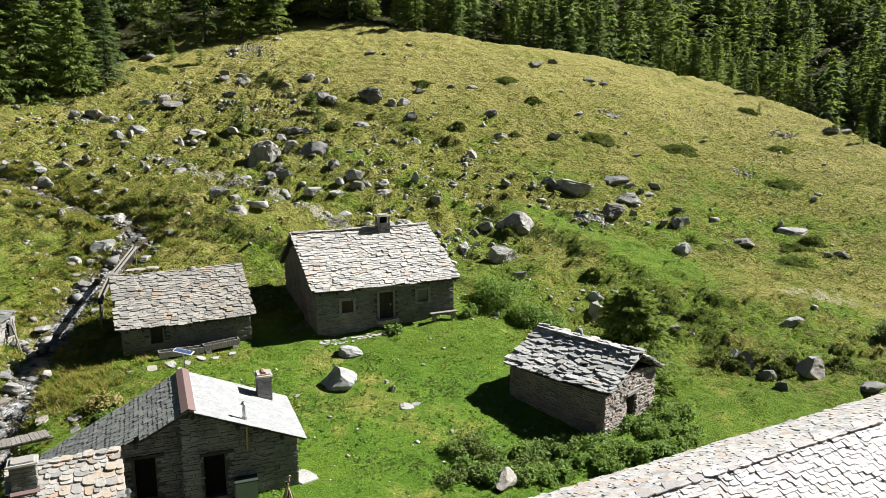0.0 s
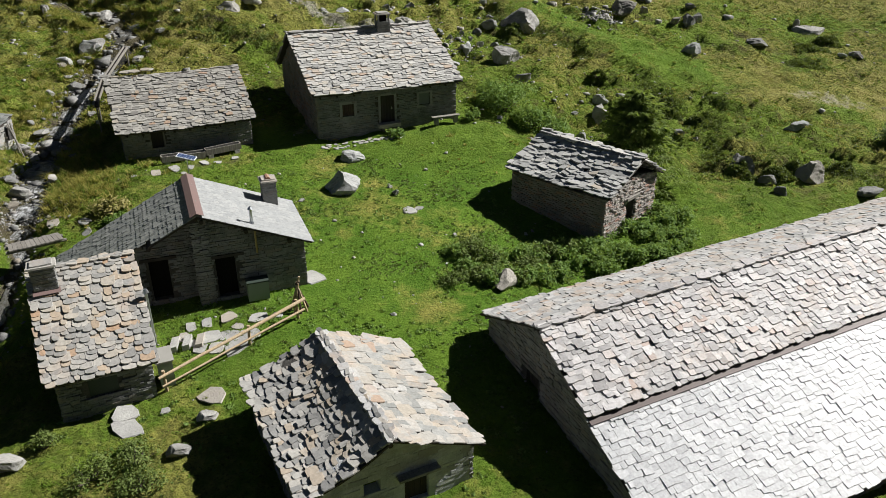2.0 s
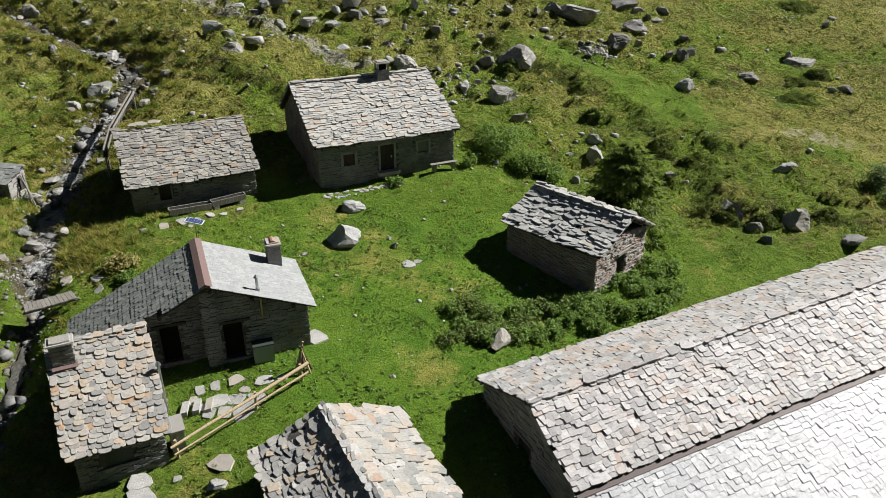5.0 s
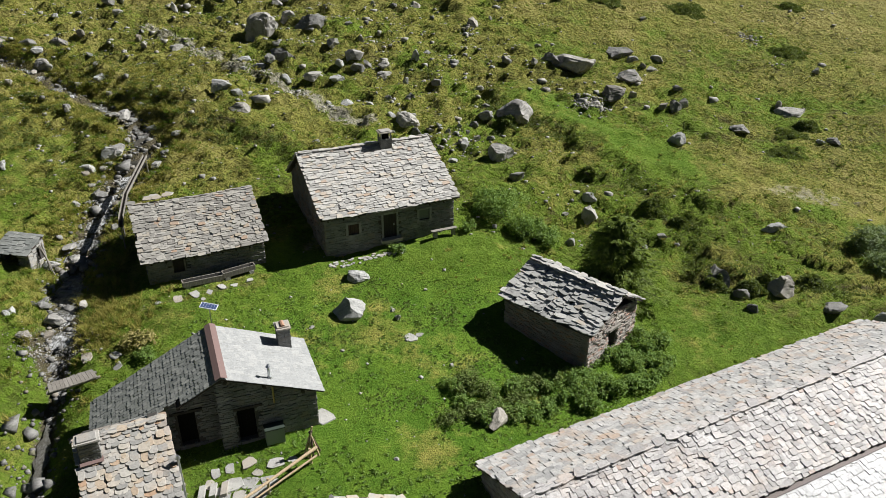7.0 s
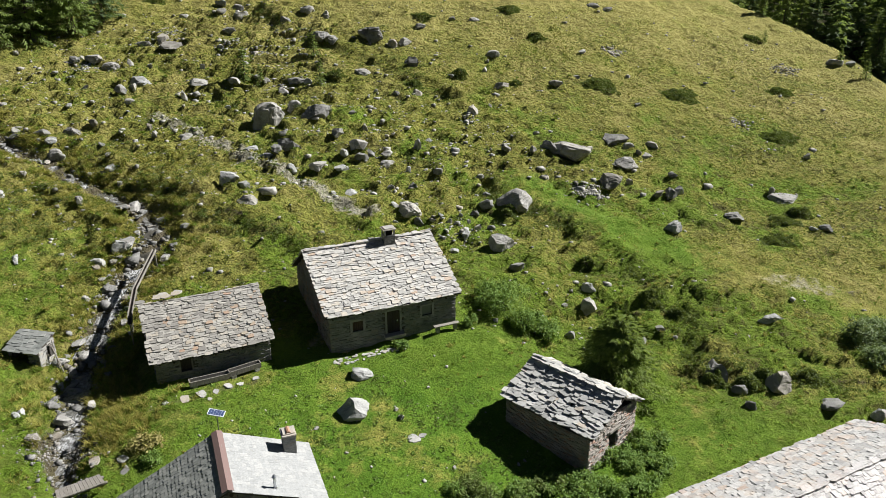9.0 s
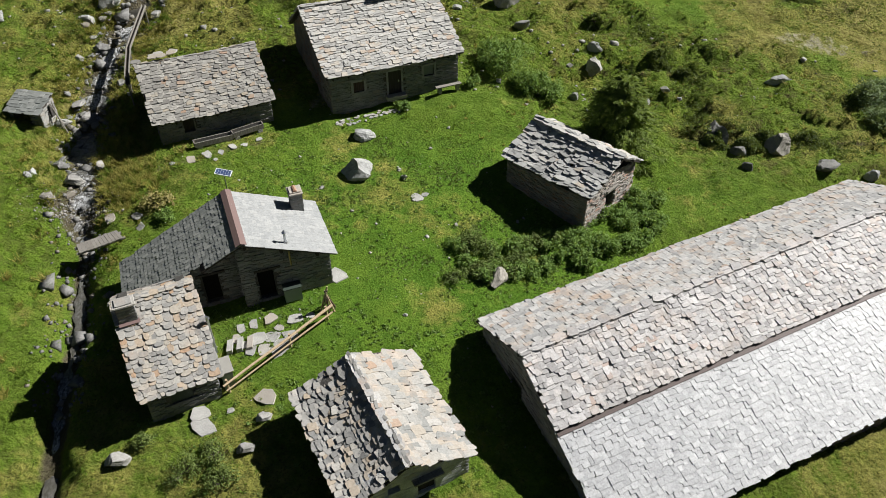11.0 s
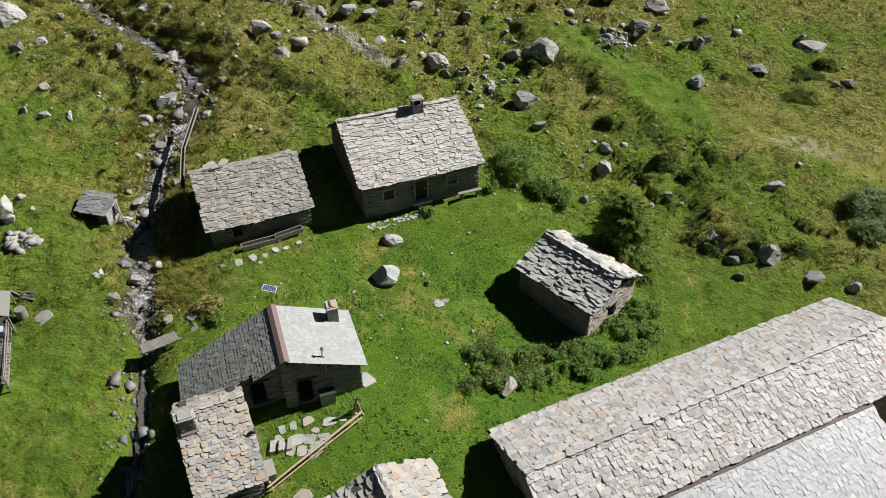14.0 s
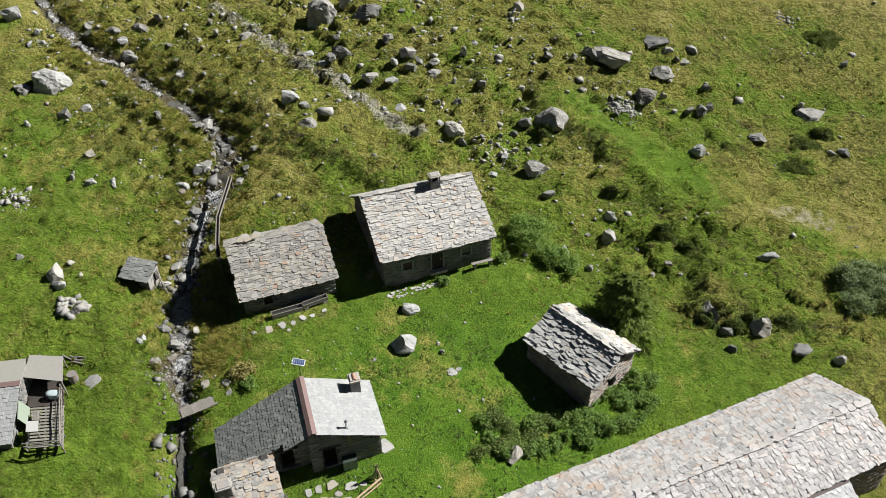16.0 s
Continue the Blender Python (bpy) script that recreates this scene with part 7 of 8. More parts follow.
# stones scattered by chance along the brook
taken = 0
while taken < 72:
    k = R1.choice((3, 5, 6, 7, 8, 9, 10, 10, 11, 12, 13, 14, 14, 15, 15, 16, 16, 17, 18))
    (ax, ay), (bx, by) = BROOK[k], BROOK[k + 1]
    t = R1.random()
    x, y = ax + (bx - ax) * t + R1.gauss(0, 1.1), ay + (by - ay) * t + R1.gauss(0, 0.8)
    if -23.2 < x < -9 and 40 < y < 52 or 49 < y < 64 and float(away_from(x, y, BROOK)) < 0.85:
        continue
    boulder(x, y, min(1.7 if y > 42 else 0.9, 0.32 + R1.expovariate(2.4)), R1.choice(("grey", "dark", "dark")) if y > 46 else "dark", rng=R1, sink=0.3, group="stones in the brook")
    taken += 1


def pebbles(name, spots, material, label, category, seed):
    """Many small stones in one mesh: spots of (x, y, size)."""
    rng = np.random.RandomState(seed)
    base = []
    for k in range(6):
        half, j = np.array(STRETCH[k % 5]), rng.uniform(0.45, 1.0, (8, 3))
        box = np.array([(x, y, z) for z in (-1, 1) for x, y in ((-1, -1), (1, -1), (1, 1), (-1, 1))], float)
        quads = np.array([(3, 2, 1, 0), (4, 5, 6, 7), (0, 1, 5, 4), (1, 2, 6, 5), (2, 3, 7, 6), (3, 0, 4, 7)])
        base.append((box * half * j, np.concatenate([quads[:, [0, 1, 2]], quads[:, [0, 2, 3]]])))
    sp = np.array(spots)
    zz = ground(sp[:, 0], sp[:, 1])
    vs, fs, o = [], [], 0
    for (x, y, s), z in zip(sp, zz):
        v, f = base[rng.randint(6)]
        q = rng.uniform(0, 6.28)
        c, sn = math.cos(q) * s, math.sin(q) * s
        vs.append(np.stack([v[:, 0] * c - v[:, 1] * sn + x, v[:, 0] * sn + v[:, 1] * c + y, v[:, 2] * s + z + 0.02 * s], 1))
        fs.append(f + o)
        o += len(v)
    return whole(name, mesh_np(name, np.concatenate(vs), np.concatenate(fs), material), label, category, kind="stuff")


def scatter(rng, n, x0, x1, y0, y1, keep, size):
    out = []
    while len(out) < n:
        X, Y = rng.uniform(x0, x1, 4000), rng.uniform(y0, y1, 4000)
        ok = rng.uniform(0, 1, 4000) < keep(X, Y)
        out += [(x, y, size(rng)) for x, y in zip(X[ok], Y[ok])]
    return out[:n]


NP = np.random.RandomState(5)
patchy = lambda X, Y, s: np.clip(0.5 + 1.6 * fbm(X + 11, Y - 7, s, 3), 0, 1)
brook_d = lambda X, Y: away_from(X, Y, BROOK)
hut_free = lambda X, Y: ((X < -23) | (X > -10) | (Y < 39) | (Y > 52))
pebbles("brook_stones", scatter(NP, 1700, -52, -17, 24, 86, lambda X, Y: np.exp(-(brook_d(X, Y) / 1.1) ** 2) * hut_free(X, Y) * np.where(Y > 64, 0.25, np.where(Y < 44, 0.4, 1)) * np.where((Y > 49) & (brook_d(X, Y) < 0.5), 0.35, 1), lambda r: 0.10 + r.exponential(0.16)), ROCK_DARK, "loose grey stones and gravel along the brook", "stones", 1)
pebbles("gravel", scatter(NP, 900, -27, -20, 35, 41.5, lambda X, Y: np.exp(-(((X + 23.4) / 1.6) ** 2 + ((Y - 38.6) / 1.4) ** 2)), lambda r: 0.05 + r.exponential(0.05)), ROCK, "grey gravel bank beside the brook", "gravel", 2)
pebbles("field_rocks", scatter(NP, 620, -52, 50, 58, 122, lambda X, Y: (0.03 + 0.97 * wild(X, Y) * patchy(X - 20, Y, 6.0) ** 2 * np.where(X < 12, 1, 0.3) * np.clip((Y - 58) / 18, 0.15, 1)), lambda r: 0.24 + r.exponential(0.22)), ROCK, "angular grey rocks strewn over the slope", "rocks", 6)
pebbles("field_stones", scatter(NP, 2300, -55, 60, 50, 125, lambda X, Y: 0.04 + 0.96 * wild(X, Y) * patchy(X - 20, Y, 5.0) * np.where(X < 12, 1, 0.25), lambda r: 0.12 + r.exponential(0.14)), ROCK, "small stones scattered over the slope", "stones", 3)
pebbles("path_stones", scatter(NP, 120, -32, -4, 60, 88, lambda X, Y: np.exp(-(away_from(X, Y, PATH) / 0.6) ** 2), lambda r: 0.10 + r.exponential(0.10)), FLAG, "pale stones of a worn track on the slope", "stones", 7)
ruin = [(-33.4 + 0.85 * math.cos(0.45 * i) + NP.normal(0, 0.16), 43.1 + 0.75 * math.sin(0.45 * i) + NP.normal(0, 0.16), NP.uniform(0.4, 1.1)) for i in range(40)]
pebbles("ruin_stones", ruin, ROCK, "pale tumbled stones of a small ruined pen", "stones", 8)
pebbles("lawn_stones", scatter(NP, 170, -20, 12, 22, 50, lambda X, Y: lawn(X, Y), lambda r: 0.07 + r.exponential(0.06)), FLAG, "small pale stones lying in the meadow", "stones", 4)
for k, (x, y, s, n) in enumerate(((14.3, 74.2, 1.7, 190), (-30.8, 125.5, 4.2, 260), (-37.1, 106.8, 2.6, 120), (-45.2, 99.0, 2.6, 120), (22.9, 107.0, 1.4, 80), (46.9, 108.3, 2.1, 90), (2.8, 87.4, 1.0, 40), (-42.6, 54.2, 1.5, 70),
                                  (-24.4, 102.2, 1.5, 70), (-28.6, 105.2, 1.7, 90), (35.8, 92.3, 1.6, 50), (-31.7, 112.5, 1.6, 50), (1.2, 66.0, 2.4, 60), (-49.8, 77.2, 1.6, 40))):
    pile = [(x + NP.normal(0, s * 0.5), y + NP.normal(0, s * 0.45), 0.13 + NP.exponential(0.13)) for i in range(int(1.5 * n))]
    pebbles("stone_heap", pile, ROCK, "heap of loose grey field stones on the slope", "stone heap", 20 + k)


# ---- plants ----
def leaf_cloud(rng, centres, normals, size, aspect=1.0, spread_=1.0):
    """Small leaves: two triangles each, turned by chance about the given directions."""
    n = len(centres)
    a = rng.normal(0, 1, (n, 3)) * spread_ + normals
    a /= np.linalg.norm(a, axis=1)[:, None] + 1e-9
    t = np.cross(a, rng.normal(0, 1, (n, 3)))
    t /= np.linalg.norm(t, axis=1)[:, None] + 1e-9
    b = np.cross(a, t)
    s = (size * rng.uniform(0.6, 1.4, n))[:, None]
    v = np.stack([centres - t * s, centres - b * s * 0.45 * aspect, centres + t * s, centres + b * s * 0.45 * aspect], 1).reshape(-1, 3)
    f = np.arange(4 * n).reshape(n, 4)
    return v, f


def shrub(x, y, w, h, seed, material=SHRUB, leaves=2600, size=0.085, label="dense green leafy shrub", category="shrub", group="shrubs"):
    rng = np.random.RandomState(seed)
    n_l = int(7 + 5 * w)
    q, far = rng.uniform(0, 6.283, n_l), np.sqrt(rng.uniform(0, 1, n_l)) * 0.42 * w
    lobes = np.stack([far * np.cos(q), far * np.sin(q), rng.uniform(0.3, 0.8, n_l) * h * (1 - 0.55 * (far / (0.5 * w)) ** 2)], 1)
    size_l = rng.uniform(0.12, 0.26, n_l) * w ** 0.8 + 0.06
    pick = rng.randint(n_l, size=leaves)
    d = rng.normal(0, 1, (leaves, 3)) + np.array([0, 0, 0.35])
    d /= np.linalg.norm(d, axis=1)[:, None]
    r = size_l[pick] * rng.uniform(0.15, 1.0, leaves) ** 0.4 * rng.choice((1.0, 1.0, 1.0, 1.35), leaves)
    c = lobes[pick] + d * r[:, None] * np.array([1, 1, min(1.0, 0.35 + h / w)])
    c[:, 2] = np.maximum(c[:, 2], 0.02)
    v, f = leaf_cloud(rng, c, d * 0.8 + np.array([0, 0, 0.7]), size, 1.0, 0.8)
    z = g(x, y)
    h_ = thing("shrub", (x, y, z), label, category, group)
    stems = Geo()
    for p in lobes:
        stems.tube((x, y, z - 0.1), (x + p[0], y + p[1], z + p[2]), 0.035, 0.012, 5)
    part("stem", stems.mesh("stem", BARK), h_, kind="stuff")
    v = v + np.array([x, y, 0])
    v[:, 2] += z
    part("foliage", mesh_np("foliage", v, f, material), h_)
    return h_


for k, (x, y, w, h) in enumerate(((4.4, 54.8, 4.4, 2.5), (6.3, 53.4, 3.2, 1.8), (7.9, 52.4, 2.4, 1.1), (3.4, 56.2, 2.2, 1.4), (33.6, 53.2, 4.6, 2.0), (36.0, 54.0, 4.0, 2.0), (34.6, 51.2, 3.4, 1.6),
                                  (-3.2, 48.9, 1.0, 0.55), (1.9, 51.9, 1.1, 1.0), (12.4, 40.6, 2.0, 1.1), (13.6, 40.9, 1.5, 0.8), (11.2, 39.4, 1.6, 0.7), (32.4, 50.0, 3.0, 1.4))):
    shrub(x, y, w, h, 300 + k, WILLOW if x > 30 else SHRUB, leaves=int(260 + 230 * w * w), size=0.105)
# the overgrown bank between the barns
R3 = random.Random(33)
HEDGE = [(1.0, 34.6), (4.0, 34.6), (7.6, 36.0), (10.8, 38.0), (13.6, 39.6)]
for k in range(60):
    t = R3.uniform(0, 3.999)
    (ax, ay), (bx, by) = HEDGE[int(t)], HEDGE[int(t) + 1]
    off = R3.uniform(-1.5, 1.5)
    x, y = ax + (bx - ax) * (t % 1) - 0.45 * off, ay + (by - ay) * (t % 1) + 0.9 * off
    dense = min(1.0, 0.25 + t / 3)
    w, h = R3.uniform(0.8, 1.8), R3.uniform(0.3, 0.55) + 0.4 * dense * R3.random()
    shrub(x, y, w, h, 420 + k, SHRUB if R3.random() < dense else WEED, int(170 + 210 * w * w), 0.095,
          "leafy green bush of the overgrown bank" if dense > 0.6 else "low weedy bush on the overgrown bank", "shrub", "bushes of the overgrown bank")
for k, (x, y, w, h) in enumerate(((1.4, 36.2, 2.0, 0.7), (2.3, 35.5, 1.6, 0.6), (-11.2, 21.6, 1.6, 0.8), (-12.6, 20.8, 1.8, 0.7), (-14.8, 22.2, 0.9, 0.6), (0.5, 33.2, 1.5, 0.5), (-10.6, 20.3, 1.5, 0.7))):
    shrub(x, y, w, h, 340 + k, WEED, 900, 0.06, "pale green weedy nettle clump", "weeds", "weed clumps")
shrub(-18.2, 38.5, 1.9, 0.9, 360, YELLOWING, 800, 0.11, "dock clump with yellowing cream leaves", "weeds", "weed clumps")
shrub(-17.5, 37.6, 1.3, 0.5, 361, SHRUB, 700, 0.08, "low green leafy herbs beside the house", "weeds", "weed clumps")
def mat_plant(x, y, w, h, seed, label):
    """A low plant that spreads flat over the ground."""
    rng = np.random.RandomState(seed)
    n = int(700 * w)
    q, r = rng.uniform(0, 6.283, n), np.sqrt(rng.uniform(0, 1, n)) * w / 2
    r = r * (1 + 0.22 * np.sin(3 * q + seed) + 0.12 * np.sin(7 * q))
    X, Y = x + r * np.cos(q), y + 0.75 * r * np.sin(q)
    dome = h * np.clip(1 - (2 * r / w) ** 2, 0.1, 1) * rng.uniform(0.7, 1.1, n)
    c = np.stack([X, Y, ground(X, Y) + dome], 1)
    v, f = leaf_cloud(rng, c, np.tile(np.array([0, 0, 0.8]), (n, 1)), 0.10)
    t = thing("juniper", (x, y, g(x, y)), label, "juniper", "juniper mats")
    part("foliage", mesh_np("foliage", v, f, JUNIPER), t)
    stems = Geo()
    for k in range(6):
        a = 1.047 * k
        stems.tube((x, y, g(x, y)), (x + w * 0.3 * math.cos(a), y + w * 0.22 * math.sin(a), g(x + w * 0.3 * math.cos(a), y + w * 0.22 * math.sin(a)) + 0.15), 0.04, 0.02, 5)
    part("stem", stems.mesh("stem", BARK), t, kind="stuff")


for k, (x, y, w) in enumerate(((-42.3, 117.4, 3.7), (19.7, 97.4, 4.4), (30.0, 97.5, 4.6), (40.0, 89.5, 4.4), (45.9, 118.0, 2.6), (12.5, 108.0, 2.6), (33.7, 71.9, 3.2), (31.6, 68.1, 3.0), (44, 101, 3.4), (9.5, 116, 3.6), (-3, 112, 3.0))):
    mat_plant(x, y, w, 0.4, 380 + k, "flat dark juniper mat hugging the slope")
for k, (x, y, w) in enumerate(((-3.6, 94.5, 2.2), (1.8, 96.8, 2.4), (-13.5, 95.5, 2.6), (8.8, 95.8, 1.6), (-25, 96.5, 2.4), (19.2, 47.4, 2.0), (21.4, 46.9, 2.2), (23.0, 47.9, 1.8), (26.0, 47.6, 2.2), (12.5, 62.5, 1.6), (17.2, 57.8, 2.2), (19.0, 56.6, 1.8), (6.0, 69.4, 1.9), (36.0, 73.6, 2.6))):
    mat_plant(x, y, w, 0.7, 400 + k, "low dark bushy juniper among stones")


def frond_cloud(rng, centres, ways, normals, length, width):
    """Narrow drooping sprays: two triangles each, their length along the given ways."""
    n = len(centres)
    t = ways + rng.normal(0, 0.28, (n, 3))
    t /= np.linalg.norm(t, axis=1)[:, None] + 1e-9
    b = np.cross(normals + rng.normal(0, 0.55, (n, 3)), t)
    b /= np.linalg.norm(b, axis=1)[:, None] + 1e-9
    s = (length * rng.uniform(0.55, 1.35, n))[:, None]
    w = (width * rng.uniform(0.6, 1.4, n))[:, None]
    v = np.stack([centres - t * s * 0.4 - b * w, centres - t * s * 0.3 + b * w, centres + t * s], 1).reshape(-1, 3)
    return v, np.arange(3 * n).reshape(n, 3)


def conifer_arrays(seed, h, r, whorls, per, sprays, length, bare=0.06, droop=0.22, slim=0.22, taper=0.85):
    """The needles and limbs of one conifer round the origin."""
    rng = np.random.RandomState(seed)
    C, W, N, limbs = [], [], [], []
    for k in range(whorls):
        t = (k + rng.uniform(-0.3, 0.3)) / whorls
        z = h * (bare + (1 - bare) * t)
        reach = r * (1 - t) ** taper * rng.uniform(0.8, 1.1) + 0.03 * r
        for j in range(per):
            q = rng.uniform(0, 6.283)
            l = reach * rng.uniform(0.55, 1.12)
            d = np.array([math.cos(q), math.sin(q), -droop * rng.uniform(0.3, 1.5) + 0.35 * t])
            limbs.append(((0, 0, z), tuple(d * l + np.array([0, 0, z]))))
            s = rng.uniform(0.1, 1.0, sprays) ** 0.75
            side = np.cross(d, [0, 0, 1.0])
            lean = rng.choice((-1.0, 1.0), sprays) * rng.uniform(0.2, 0.9, sprays)
            p = d[None] * (s * l)[:, None] + side[None] * (lean * 0.20 * l * (1.15 - 0.8 * s))[:, None]
            p[:, 2] += z - 0.06 * l * rng.uniform(0, 1.3, sprays)
            C.append(p)
            W.append(d[None] * 0.8 + side[None] * lean[:, None] * 0.8 + np.array([0, 0, -0.25]))
            N.append(np.tile(np.array([d[0] * 0.75, d[1] * 0.75, 0.75]), (sprays, 1)))
    v, f = frond_cloud(rng, np.concatenate(C), np.concatenate(W), np.concatenate(N), length, length * slim)
    return v, f, limbs


def conifer_mesh(seed, h, r, whorls, per, sprays, size, material, limb=0.02, taper=0.85):
    v, f, limbs = conifer_arrays(seed, h, r, whorls, per, sprays, size, taper=taper)
    geo = Geo().tube((0, 0, -0.3), (0, 0, h * 0.97), h * 0.016 + 0.02, 0.012, 7)
    for a, b in limbs[::4]:
        geo.tube(a, b, limb, 0.005, 4)
    return geo.mesh("trunk", BARK), mesh_np("crown", v, f, material)


def tree(x, y, meshes, scale, turn, name, label, group):
    t = thing(name, (0, 0, 0), label, "tree", group)
    for nm, me in zip(("trunk", "crown"), meshes):
        part(nm, me, t)
    t.location = (x, y, g(x, y))
    t.rotation_euler = (0, 0, turn)
    t.scale = (scale, scale, scale)
    return t


LARCH_NEAR = conifer_mesh(501, 5.7, 3.5, 36, 14, 62, 0.26, LARCH_YOUNG, 0.018, 0.5)
tree(11.8, 46.3, LARCH_NEAR, 1.0, 0.4, "larch", "bushy young green larch behind the barn", "young larches")
LARCHES = [conifer_mesh(510 + k, 14, 3.7, 30, 8, 12, 0.52, LARCH, 0.03, 0.9) for k in range(3)]
SPRUCES = [conifer_mesh(520 + k, 15, 3.2, 30, 8, 12, 0.52, SPRUCE, 0.03, 0.9) for k in range(3)]
LARCHES_FINE = [conifer_mesh(540 + k, 14, 4.1, 36, 10, 30, 0.40, LARCH_SOFT, 0.03, 0.7) for k in range(2)]
SPRUCES_FINE = [conifer_mesh(550 + k, 15, 3.6, 38, 10, 28, 0.38, SPRUCE, 0.03, 0.75) for k in range(2)]
SMALL = [conifer_mesh(530 + k, 3.2, 1.2, 14, 7, 12, 0.20, LARCH, 0.012) for k in range(2)]
R2 = random.Random(77)
for x, y, s in ((-14.9, 93.3, 1.0), (-16.8, 101.3, 0.9), (-24.7, 96.3, 1.3), (-22.5, 94.9, 0.8), (-41.8, 122.3, 1.1), (-36.9, 120.7, 0.9), (56.5, 112.0, 0.7), (58.5, 108.0, 0.9), (47.5, 117.5, 0.6)):
    tree(x, y, R2.choice(SMALL), s, R2.uniform(0, 6), "larch", "small slender larch sapling among stones", "young larches")
# the wood's edge, tree by tree
edge = []
for x, y, s in ((-54.4, 104.4, 1.15), (-49.4, 106.2, 1.0), (-57.8, 101.4, 1.1), (-46.6, 109.3, 0.9), (-62, 106, 1.2), (-53, 111, 1.15), (-66, 99, 1.1), (-59, 96.5, 0.8), (-44.9, 132.5, 1.0), (-39, 131, 1.05), (-33.3, 131.7, 1.1), (-28, 134, 1.0),
                (-60, 116, 1.2), (-52, 122, 1.2), (-68, 112, 1.2), (-47, 126, 1.1), (-36, 137, 1.15), (-30, 139, 1.1)):
    edge.append((x, y, s))
edge += [(R2.uniform(-34, 4), R2.uniform(140, 156), R2.uniform(0.7, 1.1)) for k in range(16)]
while len(edge) < 100:
    x, y = R2.uniform(-26, 78), R2.uniform(84, 150)
    if 5 < float(beside(x, y, CREST)) < 11:
        edge.append((x, y, R2.uniform(0.45, 1.0)))
for x, y, s in edge:
    lar = R2.random() < (0.8 if x > 30 else 0.6)
    near = x < -43 and y < 112
    tree(x, y, R2.choice((LARCHES_FINE if near else LARCHES) if lar else (SPRUCES_FINE if near else SPRUCES)), s, R2.uniform(0, 6), "larch" if lar else "spruce",
         "tall light green larch at the wood's edge" if lar else "tall dark green spruce at the wood's edge", "trees at the wood's edge")


def far_wood():
    """The wood on the mountainside, as one crowd of conifers."""
    rng = np.random.RandomState(9)
    kinds = [conifer_arrays(600 + k, 15, 3.5, 16, 6, 5, 1.0, taper=0.9)[:2] for k in range(6)]
    for mat_, name, share, label in ((LARCH, "larch_wood", 0.5, "light green larches covering the mountainside"), (SPRUCE, "spruce_wood", 0.5, "dark green spruces covering the mountainside")):
        vs, fs, o = [], [], 0
        spots = []
        while len(spots) < 520:
            x, y = rng.uniform(-130, 200), rng.uniform(85, 260)
            d = float(beside(x, y, CREST))
            if 9 < d < 120 and rng.uniform() < (1.25 - d / 150) and abs(x) < 0.66 * (y + 25):
                spots.append((x, y))
        for x, y in spots:
            s = rng.uniform(0.5, 1.1)
            q = rng.uniform(0, 6.28)
            v, f = kinds[rng.randint(6)]
            c, sn = math.cos(q) * s, math.sin(q) * s
            vs.append(np.stack([v[:, 0] * c - v[:, 1] * sn + x, v[:, 0] * sn + v[:, 1] * c + y, v[:, 2] * s + float(rise(x, y)) - 0.2], 1))
            fs.append(f + o)
            o += len(v)
        whole(name, mesh_np(name, np.concatenate(vs), np.concatenate(fs), mat_), label, "wood", kind="stuff")


far_wood()


def tufts(name, spots, blades, height, width, lean, material, label, category, seed):
    """Clumps of blades: one narrow triangle a blade."""
    rng = np.random.RandomState(seed)
    sp = np.array(spots)
    z = ground(sp[:, 0], sp[:, 1])
    n = len(sp) * blades
    c = np.repeat(np.stack([sp[:, 0], sp[:, 1], z - 0.02], 1), blades, 0)
    s = np.repeat(sp[:, 2], blades)
    c[:, :2] += rng.normal(0, 0.35, (n, 2)) * (s * height)[:, None]
    q = rng.uniform(0, 6.283, n)
    d = np.stack([np.cos(q), np.sin(q), np.zeros(n)], 1)
    e = np.stack([-np.sin(q), np.cos(q), np.zeros(n)], 1)
    hgt = (s * height * rng.uniform(0.5, 1.2, n))[:, None]
    w = (s * width * rng.uniform(0.6, 1.3, n))[:, None]
    tip = c + np.array([0, 0, 1.0]) * hgt + d * hgt * (lean * rng.uniform(0.2, 1.4, n))[:, None]
    v = np.stack([c - e * w, c + e * w, tip], 1).reshape(-1, 3)
    return whole(name, mesh_np(name, v, np.arange(3 * n).reshape(n, 3), material), label, category, kind="stuff")


FOOT = ((-16.0, 48.0, 4.0, 2.9), (-4.2, 54.2, 4.9, 5.6), (7.6, 41.2, 3.2, 2.5), (-12.4, 33.4, 5.4, 2.4), (-13.3, 25.6, 1.9, 2.2), (-3.3, 22.0, 2.9, 3.1), (16.0, 29.5, 13.0, 6.0))


def open_ground(X, Y):
    """False under the huts."""
    ok = np.ones(np.shape(X), bool)
    for x, y, a, b in FOOT:
        q = 0.41 if (x, y) != (7.6, 41.2) else -0.77
        if x in (-12.0, -3.3):
            q = 0.41 if x < -5 else 0.48
        c, s = math.cos(q), math.sin(q)
        u, v = (X - x) * c + (Y - y) * s, -(X - x) * s + (Y - y) * c
        ok &= ~((np.abs(u) < a) & (np.abs(v) < b))
    return ok


